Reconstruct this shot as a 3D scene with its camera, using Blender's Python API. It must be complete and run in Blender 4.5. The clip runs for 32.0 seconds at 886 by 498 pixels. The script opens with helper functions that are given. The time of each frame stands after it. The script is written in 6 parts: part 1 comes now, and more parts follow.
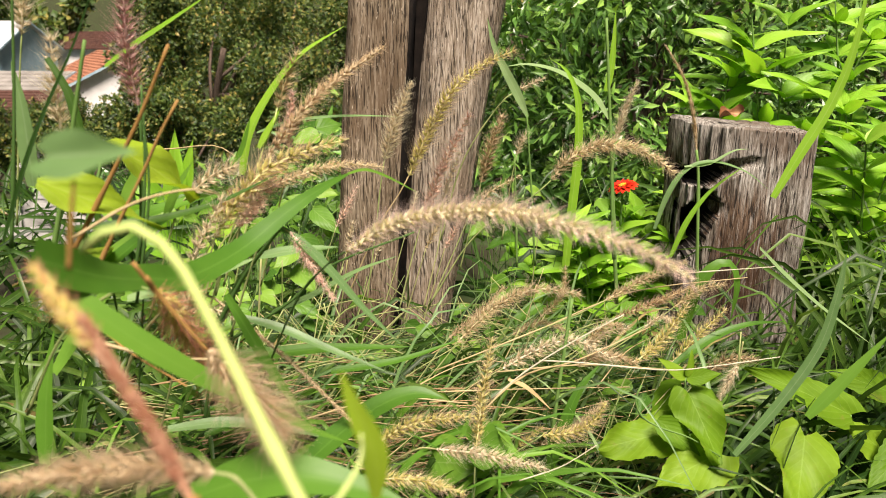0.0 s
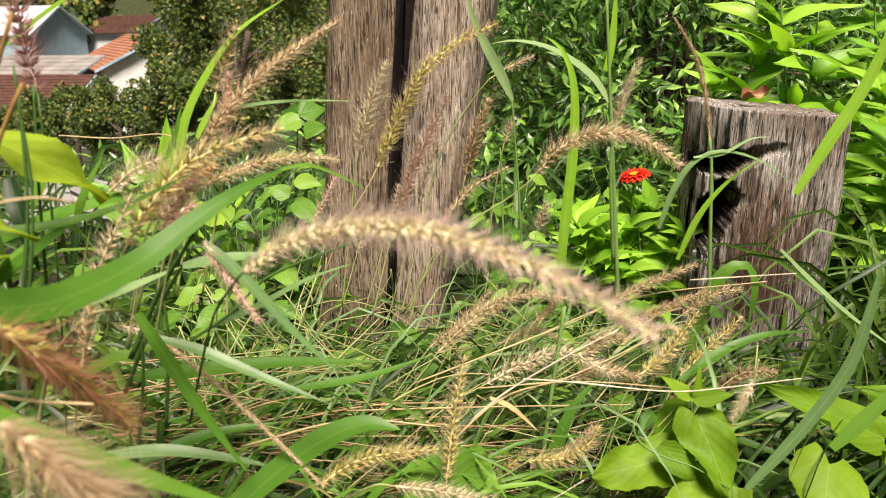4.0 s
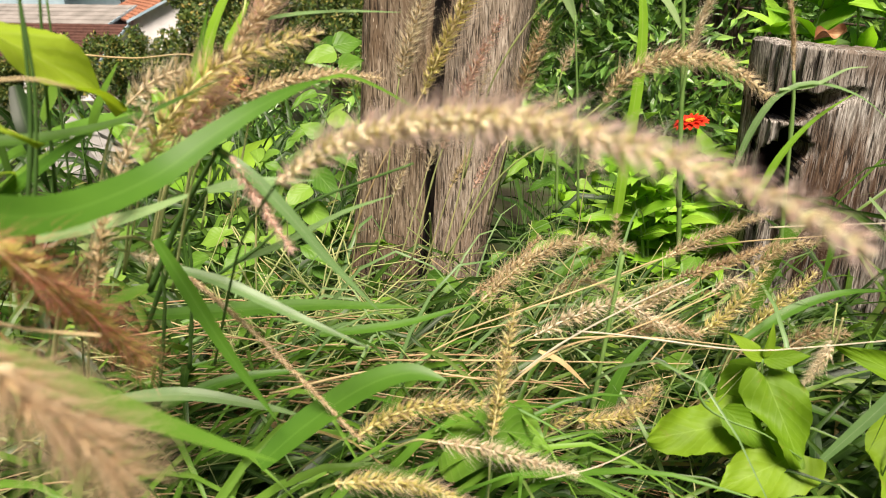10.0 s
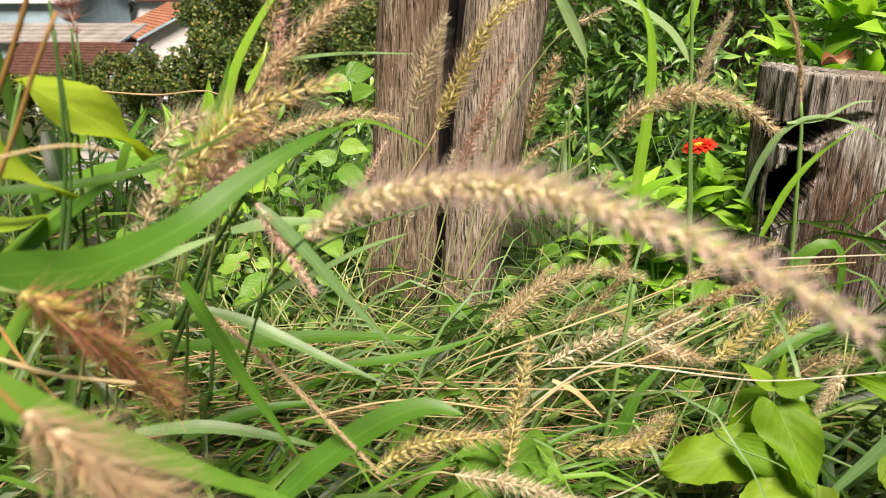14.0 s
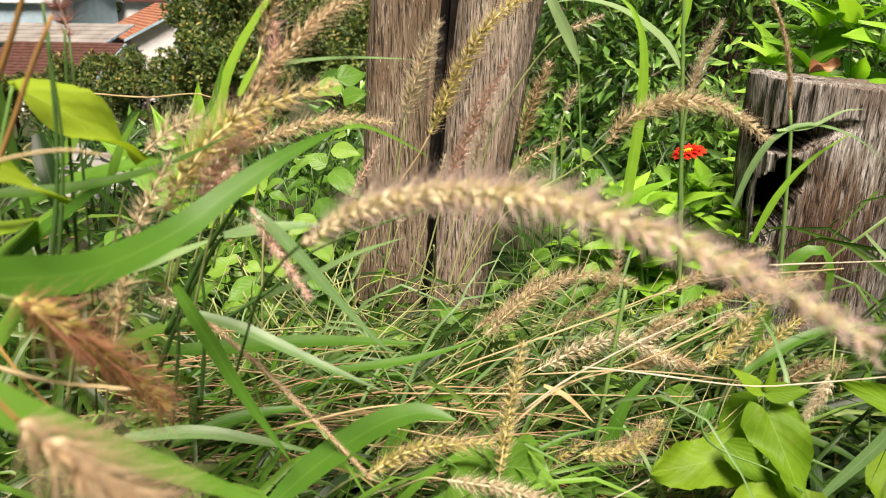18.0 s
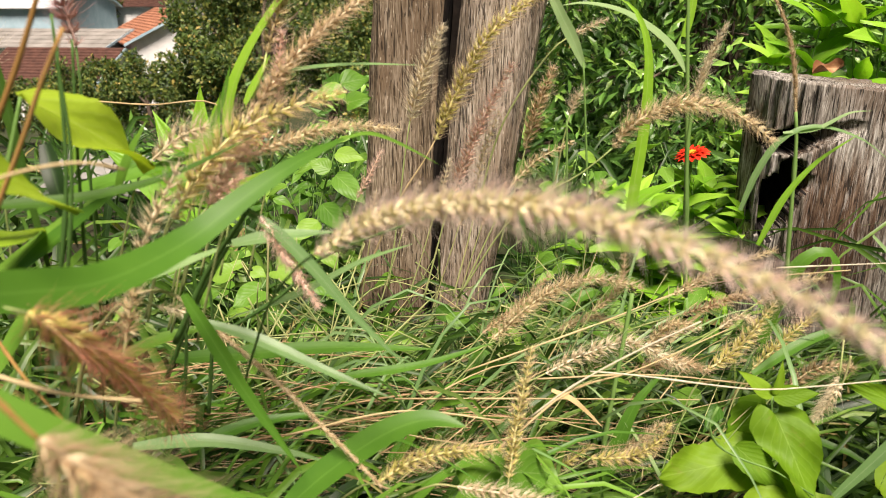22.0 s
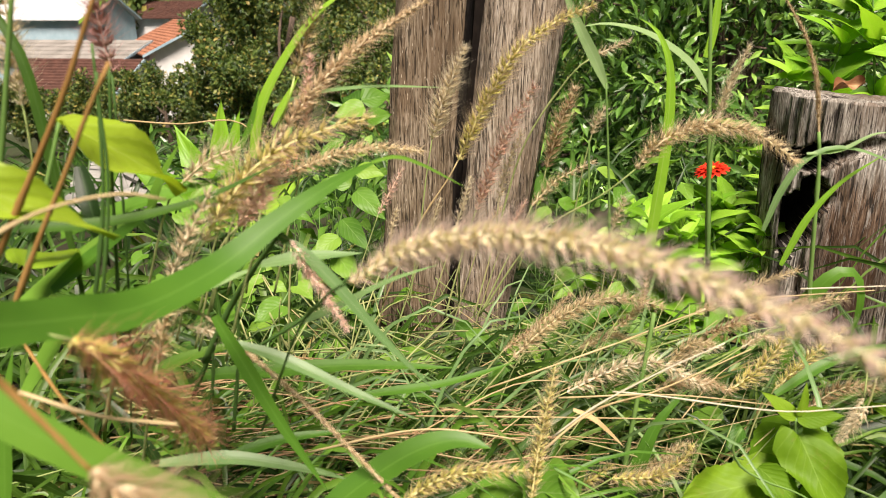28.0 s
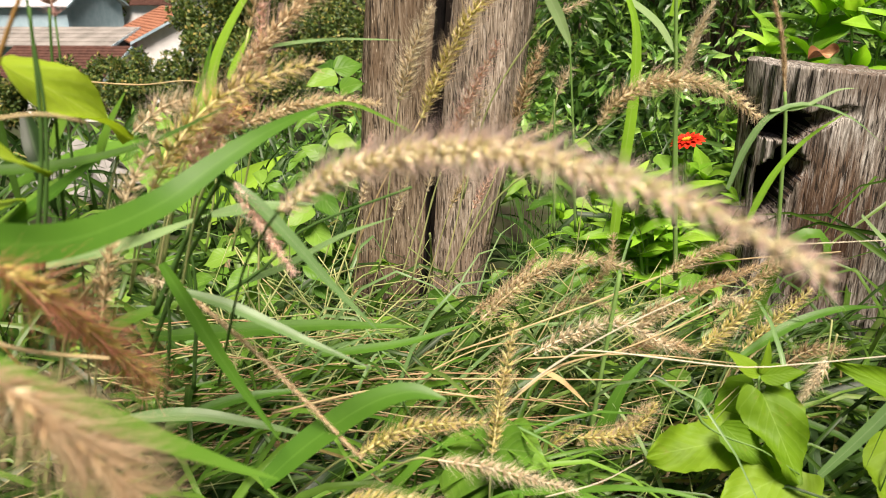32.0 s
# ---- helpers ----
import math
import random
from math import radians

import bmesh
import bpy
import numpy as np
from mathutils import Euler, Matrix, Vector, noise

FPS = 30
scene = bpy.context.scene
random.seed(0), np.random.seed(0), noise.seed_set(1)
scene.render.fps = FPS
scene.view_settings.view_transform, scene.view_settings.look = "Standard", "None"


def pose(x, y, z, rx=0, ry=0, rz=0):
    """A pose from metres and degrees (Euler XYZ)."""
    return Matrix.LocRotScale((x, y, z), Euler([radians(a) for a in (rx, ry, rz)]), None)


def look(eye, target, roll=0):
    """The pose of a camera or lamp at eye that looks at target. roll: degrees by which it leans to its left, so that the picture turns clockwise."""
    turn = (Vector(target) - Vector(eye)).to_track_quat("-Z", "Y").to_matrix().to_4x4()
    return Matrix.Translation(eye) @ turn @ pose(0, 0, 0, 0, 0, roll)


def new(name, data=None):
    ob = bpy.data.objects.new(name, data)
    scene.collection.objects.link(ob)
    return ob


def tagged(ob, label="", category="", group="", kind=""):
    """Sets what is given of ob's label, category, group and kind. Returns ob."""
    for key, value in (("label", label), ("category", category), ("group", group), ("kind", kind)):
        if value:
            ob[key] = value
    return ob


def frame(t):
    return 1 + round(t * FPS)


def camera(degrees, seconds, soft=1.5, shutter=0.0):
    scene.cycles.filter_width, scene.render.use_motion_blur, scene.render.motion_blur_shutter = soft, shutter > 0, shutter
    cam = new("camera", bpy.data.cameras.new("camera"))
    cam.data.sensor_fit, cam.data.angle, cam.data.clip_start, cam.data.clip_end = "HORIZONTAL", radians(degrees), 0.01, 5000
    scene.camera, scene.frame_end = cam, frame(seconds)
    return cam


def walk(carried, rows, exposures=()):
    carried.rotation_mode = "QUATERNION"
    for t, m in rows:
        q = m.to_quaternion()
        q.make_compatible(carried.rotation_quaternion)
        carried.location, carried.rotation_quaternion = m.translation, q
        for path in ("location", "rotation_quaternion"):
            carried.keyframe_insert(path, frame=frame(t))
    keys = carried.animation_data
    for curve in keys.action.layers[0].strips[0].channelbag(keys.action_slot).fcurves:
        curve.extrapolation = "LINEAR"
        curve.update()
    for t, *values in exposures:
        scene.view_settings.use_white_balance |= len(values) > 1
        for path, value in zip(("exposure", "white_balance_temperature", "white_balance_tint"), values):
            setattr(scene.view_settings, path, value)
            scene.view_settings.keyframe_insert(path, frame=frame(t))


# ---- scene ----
cam = camera(64.3, 32.0, soft=0.9)
# a small telephone lens, sharp at the post and soft on what hangs close before it
cam.data.dof.use_dof, cam.data.dof.focus_distance, cam.data.dof.aperture_fstop = True, 0.85, 14.0
PATH = [
    (0, (0.031, -0.017, 0.364), (-0.068, 1.9, -0.2), 0.0),
    (0.5, (0.043, -0.013, 0.37), (-0.072, 1.908, -0.175), -0.4),
    (1, (0.053, 0.001, 0.376), (-0.068, 1.92, -0.176), -0.9),
    (1.5, (0.059, 0.013, 0.375), (-0.08, 1.929, -0.18), -0.9),
    (2, (0.062, 0.023, 0.375), (-0.093, 1.933, -0.198), -1.1),
    (2.5, (0.062, 0.028, 0.373), (-0.099, 1.936, -0.205), -0.9),
    (3, (0.065, 0.039, 0.368), (-0.103, 1.942, -0.222), -0.8),
    (3.5, (0.067, 0.049, 0.363), (-0.102, 1.95, -0.234), -0.7),
    (5.5, (0.063, 0.084, 0.343), (-0.102, 1.965, -0.318), 0.6),
    (6, (0.058, 0.094, 0.338), (-0.103, 1.973, -0.329), 1.0),
    (6.5, (0.056, 0.094, 0.334), (-0.122, 1.968, -0.343), 1.6),
    (7, (0.054, 0.099, 0.329), (-0.128, 1.963, -0.372), 1.5),
    (7.5, (0.056, 0.1, 0.328), (-0.138, 1.958, -0.388), 1.2),
    (8, (0.057, 0.101, 0.326), (-0.138, 1.956, -0.396), 0.7),
    (8.5, (0.057, 0.102, 0.326), (-0.141, 1.957, -0.395), 0.4),
    (9, (0.053, 0.098, 0.327), (-0.158, 1.952, -0.392), 0.4),
    (9.5, (0.05, 0.098, 0.327), (-0.172, 1.95, -0.394), 0.5),
    (10, (0.048, 0.096, 0.329), (-0.192, 1.947, -0.39), 0.3),
    (10.5, (0.048, 0.096, 0.331), (-0.199, 1.947, -0.383), 0.5),
    (11, (0.045, 0.095, 0.335), (-0.208, 1.949, -0.37), 0.4),
    (11.5, (0.044, 0.095, 0.335), (-0.209, 1.952, -0.365), 0.4),
    (12, (0.045, 0.095, 0.336), (-0.214, 1.953, -0.356), 0.2),
    (12.5, (0.044, 0.095, 0.338), (-0.212, 1.954, -0.354), -0.2),
    (13, (0.044, 0.096, 0.339), (-0.212, 1.955, -0.354), -0.2),
    (13.5, (0.043, 0.093, 0.342), (-0.218, 1.954, -0.343), -0.1),
    (14, (0.044, 0.091, 0.344), (-0.22, 1.953, -0.338), -0.2),
    (14.5, (0.042, 0.09, 0.344), (-0.218, 1.953, -0.336), -0.1),
    (16.5, (0.039, 0.088, 0.345), (-0.213, 1.953, -0.332), -0.1),
    (17, (0.039, 0.089, 0.345), (-0.203, 1.955, -0.334), 0.0),
    (17.5, (0.04, 0.09, 0.345), (-0.201, 1.957, -0.331), 0.1),
    (18, (0.041, 0.091, 0.345), (-0.19, 1.96, -0.328), 0.4),
    (18.5, (0.044, 0.092, 0.347), (-0.183, 1.961, -0.326), 0.1),
    (19, (0.045, 0.092, 0.348), (-0.18, 1.962, -0.323), 0.1),
    (19.5, (0.043, 0.091, 0.348), (-0.176, 1.963, -0.321), -0.1),
    (20, (0.043, 0.089, 0.349), (-0.189, 1.96, -0.319), -0.2),
    (20.5, (0.042, 0.091, 0.348), (-0.183, 1.963, -0.32), -0.1),
    (21, (0.041, 0.091, 0.347), (-0.188, 1.963, -0.318), -0.1),
    (21.5, (0.039, 0.092, 0.347), (-0.189, 1.963, -0.32), -0.2),
    (22, (0.037, 0.092, 0.347), (-0.197, 1.962, -0.321), -0.1),
    (22.5, (0.036, 0.092, 0.348), (-0.203, 1.962, -0.32), -0.5),
    (23, (0.034, 0.093, 0.346), (-0.207, 1.963, -0.321), -0.3),
    (23.5, (0.036, 0.094, 0.346), (-0.207, 1.964, -0.318), -0.1),
    (24, (0.037, 0.095, 0.347), (-0.201, 1.968, -0.314), 0.0),
    (24.5, (0.037, 0.096, 0.35), (-0.204, 1.971, -0.305), -0.2),
    (25, (0.038, 0.097, 0.351), (-0.202, 1.972, -0.302), -0.4),
    (25.5, (0.037, 0.096, 0.35), (-0.209, 1.97, -0.306), -0.4),
    (27.5, (0.034, 0.094, 0.352), (-0.224, 1.969, -0.294), -0.3),
    (28, (0.031, 0.09, 0.354), (-0.243, 1.965, -0.287), -0.2),
    (28.5, (0.029, 0.089, 0.355), (-0.245, 1.964, -0.284), -0.3),
    (29, (0.027, 0.088, 0.354), (-0.252, 1.963, -0.284), -0.2),
    (29.5, (0.027, 0.088, 0.354), (-0.254, 1.963, -0.283), -0.6),
    (30, (0.029, 0.087, 0.353), (-0.255, 1.961, -0.286), -0.9),
    (30.5, (0.034, 0.086, 0.347), (-0.245, 1.959, -0.297), -0.6),
    (31, (0.038, 0.086, 0.344), (-0.236, 1.956, -0.309), -0.5),
    (31.5, (0.045, 0.086, 0.34), (-0.221, 1.955, -0.322), -0.4),
    (32, (0.051, 0.089, 0.334), (-0.198, 1.956, -0.339), -0.2),
]
walk(cam, [(t, look(e, a, r)) for t, e, a, r in PATH], [(0.0, 1.05, 7000, 22), (32.0, 1.05, 7000, 22)])

# ---------------------------------------------------------------- light
world = bpy.data.worlds.new("sky")
scene.world = world
world.use_nodes = True
wn = world.node_tree
sky = wn.nodes.new("ShaderNodeTexSky")
sky.sky_type = 'NISHITA'
sky.sun_disc = False
sky.sun_elevation = radians(60)
sky.sun_rotation = radians(164)
sky.air_density, sky.dust_density, sky.ozone_density = 1.0, 4.0, 1.0
wn.nodes["Background"].inputs[1].default_value = 0.015
wn.links.new(sky.outputs[0], wn.nodes["Background"].inputs[0])
sun_data = bpy.data.lights.new("sun", 'SUN')
sun_data.energy, sun_data.angle, sun_data.color = 4.8, radians(22), (1.0, 0.95, 0.84)
sun = new("sun", sun_data)
sun.matrix_world = look((0.6, -2.1, 3.78), (0, 0, 0))

# ---------------------------------------------------------------- materials


def material(name):
    m = bpy.data.materials.new(name)
    m.use_nodes = True
    m.node_tree.nodes.clear()
    return m, m.node_tree.nodes, m.node_tree.links


def node(nodes, kind, **values):
    n = nodes.new(kind)
    for key, value in values.items():
        n.inputs[key].default_value = value
    return n


def ramp(nodes, links, fac, stops, interpolation='LINEAR'):
    r = nodes.new("ShaderNodeValToRGB")
    r.color_ramp.interpolation = interpolation
    els = r.color_ramp.elements
    while len(els) < len(stops):
        els.new(0.5)
    for e, (p, c) in zip(els, stops):
        e.position, e.color = p, (*c, 1)
    links.new(fac, r.inputs[0])
    return r.outputs[0]


def mixed(nodes, links, kind, fac, a, b):
    n = nodes.new("ShaderNodeMix")
    n.data_type, n.blend_type = 'RGBA', kind
    for socket, v in ((n.inputs[0], fac), (n.inputs[6], a), (n.inputs[7], b)):
        if isinstance(v, (int, float)):
            socket.default_value = v
        elif isinstance(v, tuple):
            socket.default_value = (*v, 1)
        else:
            links.new(v, socket)
    return n.outputs[2]


def maths(nodes, links, op, a, b=0.0, c=None):
    n = nodes.new("ShaderNodeMath")
    n.operation = op
    for k, v in enumerate((a, b) if c is None else (a, b, c)):
        if isinstance(v, (int, float)):
            n.inputs[k].default_value = v
        else:
            links.new(v, n.inputs[k])
    return n.outputs[0]


def leaf_material(name, stops, rough=0.45, through_light=0.3, rib=(0.45, 0.55, 0.25), rib_width=0.035,
                  veins=0.0, fine=110.0, scale=120.0, spots=0.0, spot_colour=(0.25, 0.16, 0.06), gloss=0.35):
    """A leaf: colour by object and by island, blotches, a pale midrib and fine veins along or across it."""
    m, n, l = material(name)
    out = n.new("ShaderNodeOutputMaterial")
    info, geo, uv = n.new("ShaderNodeObjectInfo"), n.new("ShaderNodeNewGeometry"), n.new("ShaderNodeUVMap")
    sep = n.new("ShaderNodeSeparateXYZ")
    l.new(uv.outputs[0], sep.inputs[0])
    tex = n.new("ShaderNodeTexCoord")
    noise_a = node(n, "ShaderNodeTexNoise", Scale=scale, Detail=4.0)
    l.new(tex.outputs["Object"], noise_a.inputs["Vector"])
    rnd = maths(n, l, 'FRACT', maths(n, l, 'ADD', info.outputs["Random"], geo.outputs["Random Per Island"]))
    blot = maths(n, l, 'MULTIPLY_ADD', noise_a.outputs[0], 0.5, -0.25)
    fac = maths(n, l, 'ADD', rnd, blot)
    colour = ramp(n, l, fac, stops)
    # midrib and veins in the leaf's own directions
    across = maths(n, l, 'ABSOLUTE', maths(n, l, 'SUBTRACT', sep.outputs[0], 0.5))
    on_rib = maths(n, l, 'LESS_THAN', across, rib_width)
    colour = mixed(n, l, 'MIX', maths(n, l, 'MULTIPLY', on_rib, 0.18), colour, rib)
    if veins:
        slant = maths(n, l, 'MULTIPLY_ADD', across, -0.9, sep.outputs[1])
        wave = maths(n, l, 'SINE', maths(n, l, 'MULTIPLY', slant, veins * 6.283))
        line = maths(n, l, 'GREATER_THAN', wave, 0.9)
        colour = mixed(n, l, 'MIX', maths(n, l, 'MULTIPLY', line, 0.08), colour, rib)
        height = wave
    else:
        height = maths(n, l, 'SINE', maths(n, l, 'MULTIPLY', sep.outputs[0], fine))
        pale = maths(n, l, 'MULTIPLY_ADD', height, 0.008, 0.01)
        colour = mixed(n, l, 'MIX', pale, colour, rib)
    if spots:
        noise_b = node(n, "ShaderNodeTexNoise", Scale=scale * 0.55, Detail=6.0, Roughness=0.7)
        l.new(tex.outputs["Object"], noise_b.inputs["Vector"])
        spot = ramp(n, l, noise_b.outputs[0], [(0.60, (0, 0, 0)), (0.70, (1, 1, 1))])
        colour = mixed(n, l, 'MIX', maths(n, l, 'MULTIPLY', spot, spots), colour, spot_colour)
    bump = node(n, "ShaderNodeBump", Strength=0.18 if veins else 0.0, Distance=0.0004)
    l.new(height, bump.inputs["Height"])
    p = node(n, "ShaderNodeBsdfPrincipled", Roughness=rough)
    p.inputs["Specular IOR Level"].default_value = gloss
    t = n.new("ShaderNodeBsdfTranslucent")
    l.new(colour, p.inputs["Base Color"])
    l.new(mixed(n, l, 'MULTIPLY', 1.0, colour, (1.15, 1.2, 0.55)), t.inputs["Color"])
    l.new(bump.outputs[0], p.inputs["Normal"])
    mix = node(n, "ShaderNodeMixShader", Fac=through_light)
    l.new(p.outputs[0], mix.inputs[1])
    l.new(t.outputs[0], mix.inputs[2])
    l.new(mix.outputs[0], out.inputs[0])
    return m


def husk_material(name, stops, through_light=0.25, scale=300.0, tip=None):
    """Dry chaff: colour by piece, with grain; tip: the colour towards the end of a bristle."""
    m, n, l = material(name)
    out = n.new("ShaderNodeOutputMaterial")
    info, geo, tex = n.new("ShaderNodeObjectInfo"), n.new("ShaderNodeNewGeometry"), n.new("ShaderNodeTexCoord")
    grain = node(n, "ShaderNodeTexNoise", Scale=scale, Detail=3.0)
    l.new(tex.outputs["Object"], grain.inputs["Vector"])
    rnd = maths(n, l, 'MULTIPLY_ADD', geo.outputs["Random Per Island"], 0.7, maths(n, l, 'MULTIPLY', info.outputs["Random"], 0.15))
    fac = maths(n, l, 'ADD', rnd, maths(n, l, 'MULTIPLY_ADD', grain.outputs[0], 0.5, -0.15))
    colour = ramp(n, l, fac, stops)
    if tip:
        uv, sep = n.new("ShaderNodeUVMap"), n.new("ShaderNodeSeparateXYZ")
        l.new(uv.outputs[0], sep.inputs[0])
        colour = mixed(n, l, 'MIX', maths(n, l, 'POWER', sep.outputs[1], 1.3), colour, tip)
    p = node(n, "ShaderNodeBsdfPrincipled", Roughness=0.65)
    p.inputs["Specular IOR Level"].default_value = 0.25
    t = n.new("ShaderNodeBsdfTranslucent")
    l.new(colour, p.inputs["Base Color"])
    l.new(colour, t.inputs["Color"])
    mix = node(n, "ShaderNodeMixShader", Fac=through_light)
    l.new(p.outputs[0], mix.inputs[1])
    l.new(t.outputs[0], mix.inputs[2])
    l.new(mix.outputs[0], out.inputs[0])
    return m


def wood_material(name, dark, mid, pale, crack_depth=0.5, stretch=9.0, scale=70.0, warm=None, scorch=None, pits=False, split=0.85):
    """Weathered timber with the grain along z."""
    m, n, l = material(name)
    out = n.new("ShaderNodeOutputMaterial")
    tex, mapping = n.new("ShaderNodeTexCoord"), n.new("ShaderNodeMapping")
    mapping.inputs["Scale"].default_value = (1, 1, 1 / stretch)
    l.new(tex.outputs["Object"], mapping.inputs[0])
    grain = node(n, "ShaderNodeTexNoise", Scale=scale * 3.4, Detail=7.0, Roughness=0.62, Distortion=0.35)
    broad = node(n, "ShaderNodeTexNoise", Scale=scale * 0.45, Detail=4.0, Roughness=0.55, Distortion=0.5)
    splits = node(n, "ShaderNodeTexNoise", Scale=scale * 2.1, Detail=3.0, Roughness=0.5, Distortion=0.2)
    for t in (grain, broad, splits):
        l.new(mapping.outputs[0], t.inputs["Vector"])
    stain = node(n, "ShaderNodeTexNoise", Scale=11.0, Detail=5.0)
    l.new(tex.outputs["Object"], stain.inputs["Vector"])
    colour = ramp(n, l, grain.outputs[0], [(0.33, dark), (0.50, mid), (0.66, pale)])
    shade = ramp(n, l, broad.outputs[0], [(0.32, (0.62, 0.57, 0.50)), (0.62, (1.1, 1.08, 1.04))])
    colour = mixed(n, l, 'MULTIPLY', 0.85, colour, shade)
    if warm:
        colour = mixed(n, l, 'MIX', maths(n, l, 'MULTIPLY', ramp(n, l, stain.outputs[0], [(0.45, (0, 0, 0)), (0.62, (1, 1, 1))]), 0.7), colour, warm)
    if scorch:
        # a brown scorched patch with a ragged edge beside the hollow
        away = n.new("ShaderNodeVectorMath")
        away.operation = 'SUBTRACT'
        l.new(tex.outputs["Object"], away.inputs[0])
        away.inputs[1].default_value = scorch
        flat = n.new("ShaderNodeVectorMath")
        flat.operation = 'MULTIPLY'
        l.new(away.outputs[0], flat.inputs[0])
        flat.inputs[1].default_value = (15.0, 3.0, 7.0)
        far = n.new("ShaderNodeVectorMath")
        far.operation = 'LENGTH'
        l.new(flat.outputs[0], far.inputs[0])
        ragged = maths(n, l, 'ADD', far.outputs["Value"], maths(n, l, 'MULTIPLY_ADD', broad.outputs[0], 1.6, -0.8))
        patch = ramp(n, l, ragged, [(0.55, (1, 1, 1)), (0.95, (0, 0, 0))])
        colour = mixed(n, l, 'MULTIPLY', maths(n, l, 'MULTIPLY', patch, 0.9), colour, (0.36, 0.22, 0.14))
    silver = node(n, "ShaderNodeTexNoise", Scale=scale * 1.3, Detail=8.0, Roughness=0.7, Distortion=0.6)
    l.new(mapping.outputs[0], silver.inputs["Vector"])
    shine = ramp(n, l, silver.outputs[0], [(0.54, (0, 0, 0)), (0.62, (1, 1, 1))])
    colour = mixed(n, l, 'MIX', maths(n, l, 'MULTIPLY', shine, 0.35), colour, tuple(min(0.8, c * 1.15) for c in pale))
    line = ramp(n, l, splits.outputs[0], [(0.38, (1, 1, 1)), (0.42, (0, 0, 0))])
    colour = mixed(n, l, 'MIX', maths(n, l, 'MULTIPLY', line, split), colour, tuple(c * 0.22 for c in dark))
    if pits:
        # short dark worm pits along the grain
        dots = node(n, "ShaderNodeTexVoronoi", Scale=scale * 3.2)
        less = n.new("ShaderNodeMapping")
        less.inputs["Scale"].default_value = (1, 1, 0.17)
        l.new(tex.outputs["Object"], less.inputs[0])
        l.new(less.outputs[0], dots.inputs["Vector"])
        rare = n.new("ShaderNodeSeparateColor")
        l.new(dots.outputs["Color"], rare.inputs[0])
        pit = maths(n, l, 'MULTIPLY', maths(n, l, 'LESS_THAN', dots.outputs["Distance"], 0.27), maths(n, l, 'GREATER_THAN', rare.outputs[0], 0.68))
        fleck = maths(n, l, 'MULTIPLY', maths(n, l, 'LESS_THAN', dots.outputs["Distance"], 0.22), maths(n, l, 'LESS_THAN', rare.outputs[0], 0.12))
        colour = mixed(n, l, 'MIX', maths(n, l, 'MULTIPLY', fleck, 0.75), colour, (0.62, 0.55, 0.44))
        line = maths(n, l, 'MAXIMUM', line, pit)
        colour = mixed(n, l, 'MIX', maths(n, l, 'MULTIPLY', pit, 0.8), colour, tuple(c * 0.25 for c in dark))
    height = maths(n, l, 'SUBTRACT', grain.outputs[0], maths(n, l, 'MULTIPLY', line, crack_depth))
    bump = node(n, "ShaderNodeBump", Strength=0.8, Distance=0.0022)
    l.new(height, bump.inputs["Height"])
    p = node(n, "ShaderNodeBsdfPrincipled", Roughness=0.85)
    p.inputs["Specular IOR Level"].default_value = 0.2
    l.new(colour, p.inputs["Base Color"])
    l.new(bump.outputs[0], p.inputs["Normal"])
    l.new(p.outputs[0], out.inputs[0])
    return m


def plain_material(name, stops, scale=8.0, rough=0.8, bump_size=0.0, detail=6.0, stretch=(1, 1, 1)):
    m, n, l = material(name)
    out = n.new("ShaderNodeOutputMaterial")
    tex, mapping = n.new("ShaderNodeTexCoord"), n.new("ShaderNodeMapping")
    mapping.inputs["Scale"].default_value = stretch
    l.new(tex.outputs["Object"], mapping.inputs[0])
    a = node(n, "ShaderNodeTexNoise", Scale=scale, Detail=detail, Roughness=0.6)
    l.new(mapping.outputs[0], a.inputs["Vector"])
    info = n.new("ShaderNodeObjectInfo")
    fac = maths(n, l, 'ADD', a.outputs[0], maths(n, l, 'MULTIPLY_ADD', info.outputs["Random"], 0.16, -0.08))
    colour = ramp(n, l, fac, stops)
    p = node(n, "ShaderNodeBsdfPrincipled", Roughness=rough)
    p.inputs["Specular IOR Level"].default_value = 0.3
    l.new(colour, p.inputs["Base Color"])
    if bump_size:
        bump = node(n, "ShaderNodeBump", Strength=0.7, Distance=bump_size)
        l.new(a.outputs[0], bump.inputs["Height"])
        l.new(bump.outputs[0], p.inputs["Normal"])
    l.new(p.outputs[0], out.inputs[0])
    return m


BLADE = leaf_material("fresh_grass_blade", [(0.0, (0.050, 0.150, 0.014)), (0.5, (0.095, 0.235, 0.024)), (1.0, (0.15, 0.31, 0.038))], rib=(0.16, 0.33, 0.06), scale=40, gloss=0.28)
BLADE_PALE = leaf_material("pale_grass_blade", [(0.0, (0.11, 0.22, 0.07)), (0.5, (0.17, 0.30, 0.11)), (1.0, (0.25, 0.38, 0.16))], rib=(0.45, 0.56, 0.36), rough=0.4)
BLADE_LIME = leaf_material("lime_grass_blade", [(0.0, (0.14, 0.32, 0.02)), (0.5, (0.22, 0.45, 0.03)), (1.0, (0.28, 0.5, 0.05))], rib=(0.5, 0.66, 0.25))
# two darkened greens: shade between the blades is put into their colour
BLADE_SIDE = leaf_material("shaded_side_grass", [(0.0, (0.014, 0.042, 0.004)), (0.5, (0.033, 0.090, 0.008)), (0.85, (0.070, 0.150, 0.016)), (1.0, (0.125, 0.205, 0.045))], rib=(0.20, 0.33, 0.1))
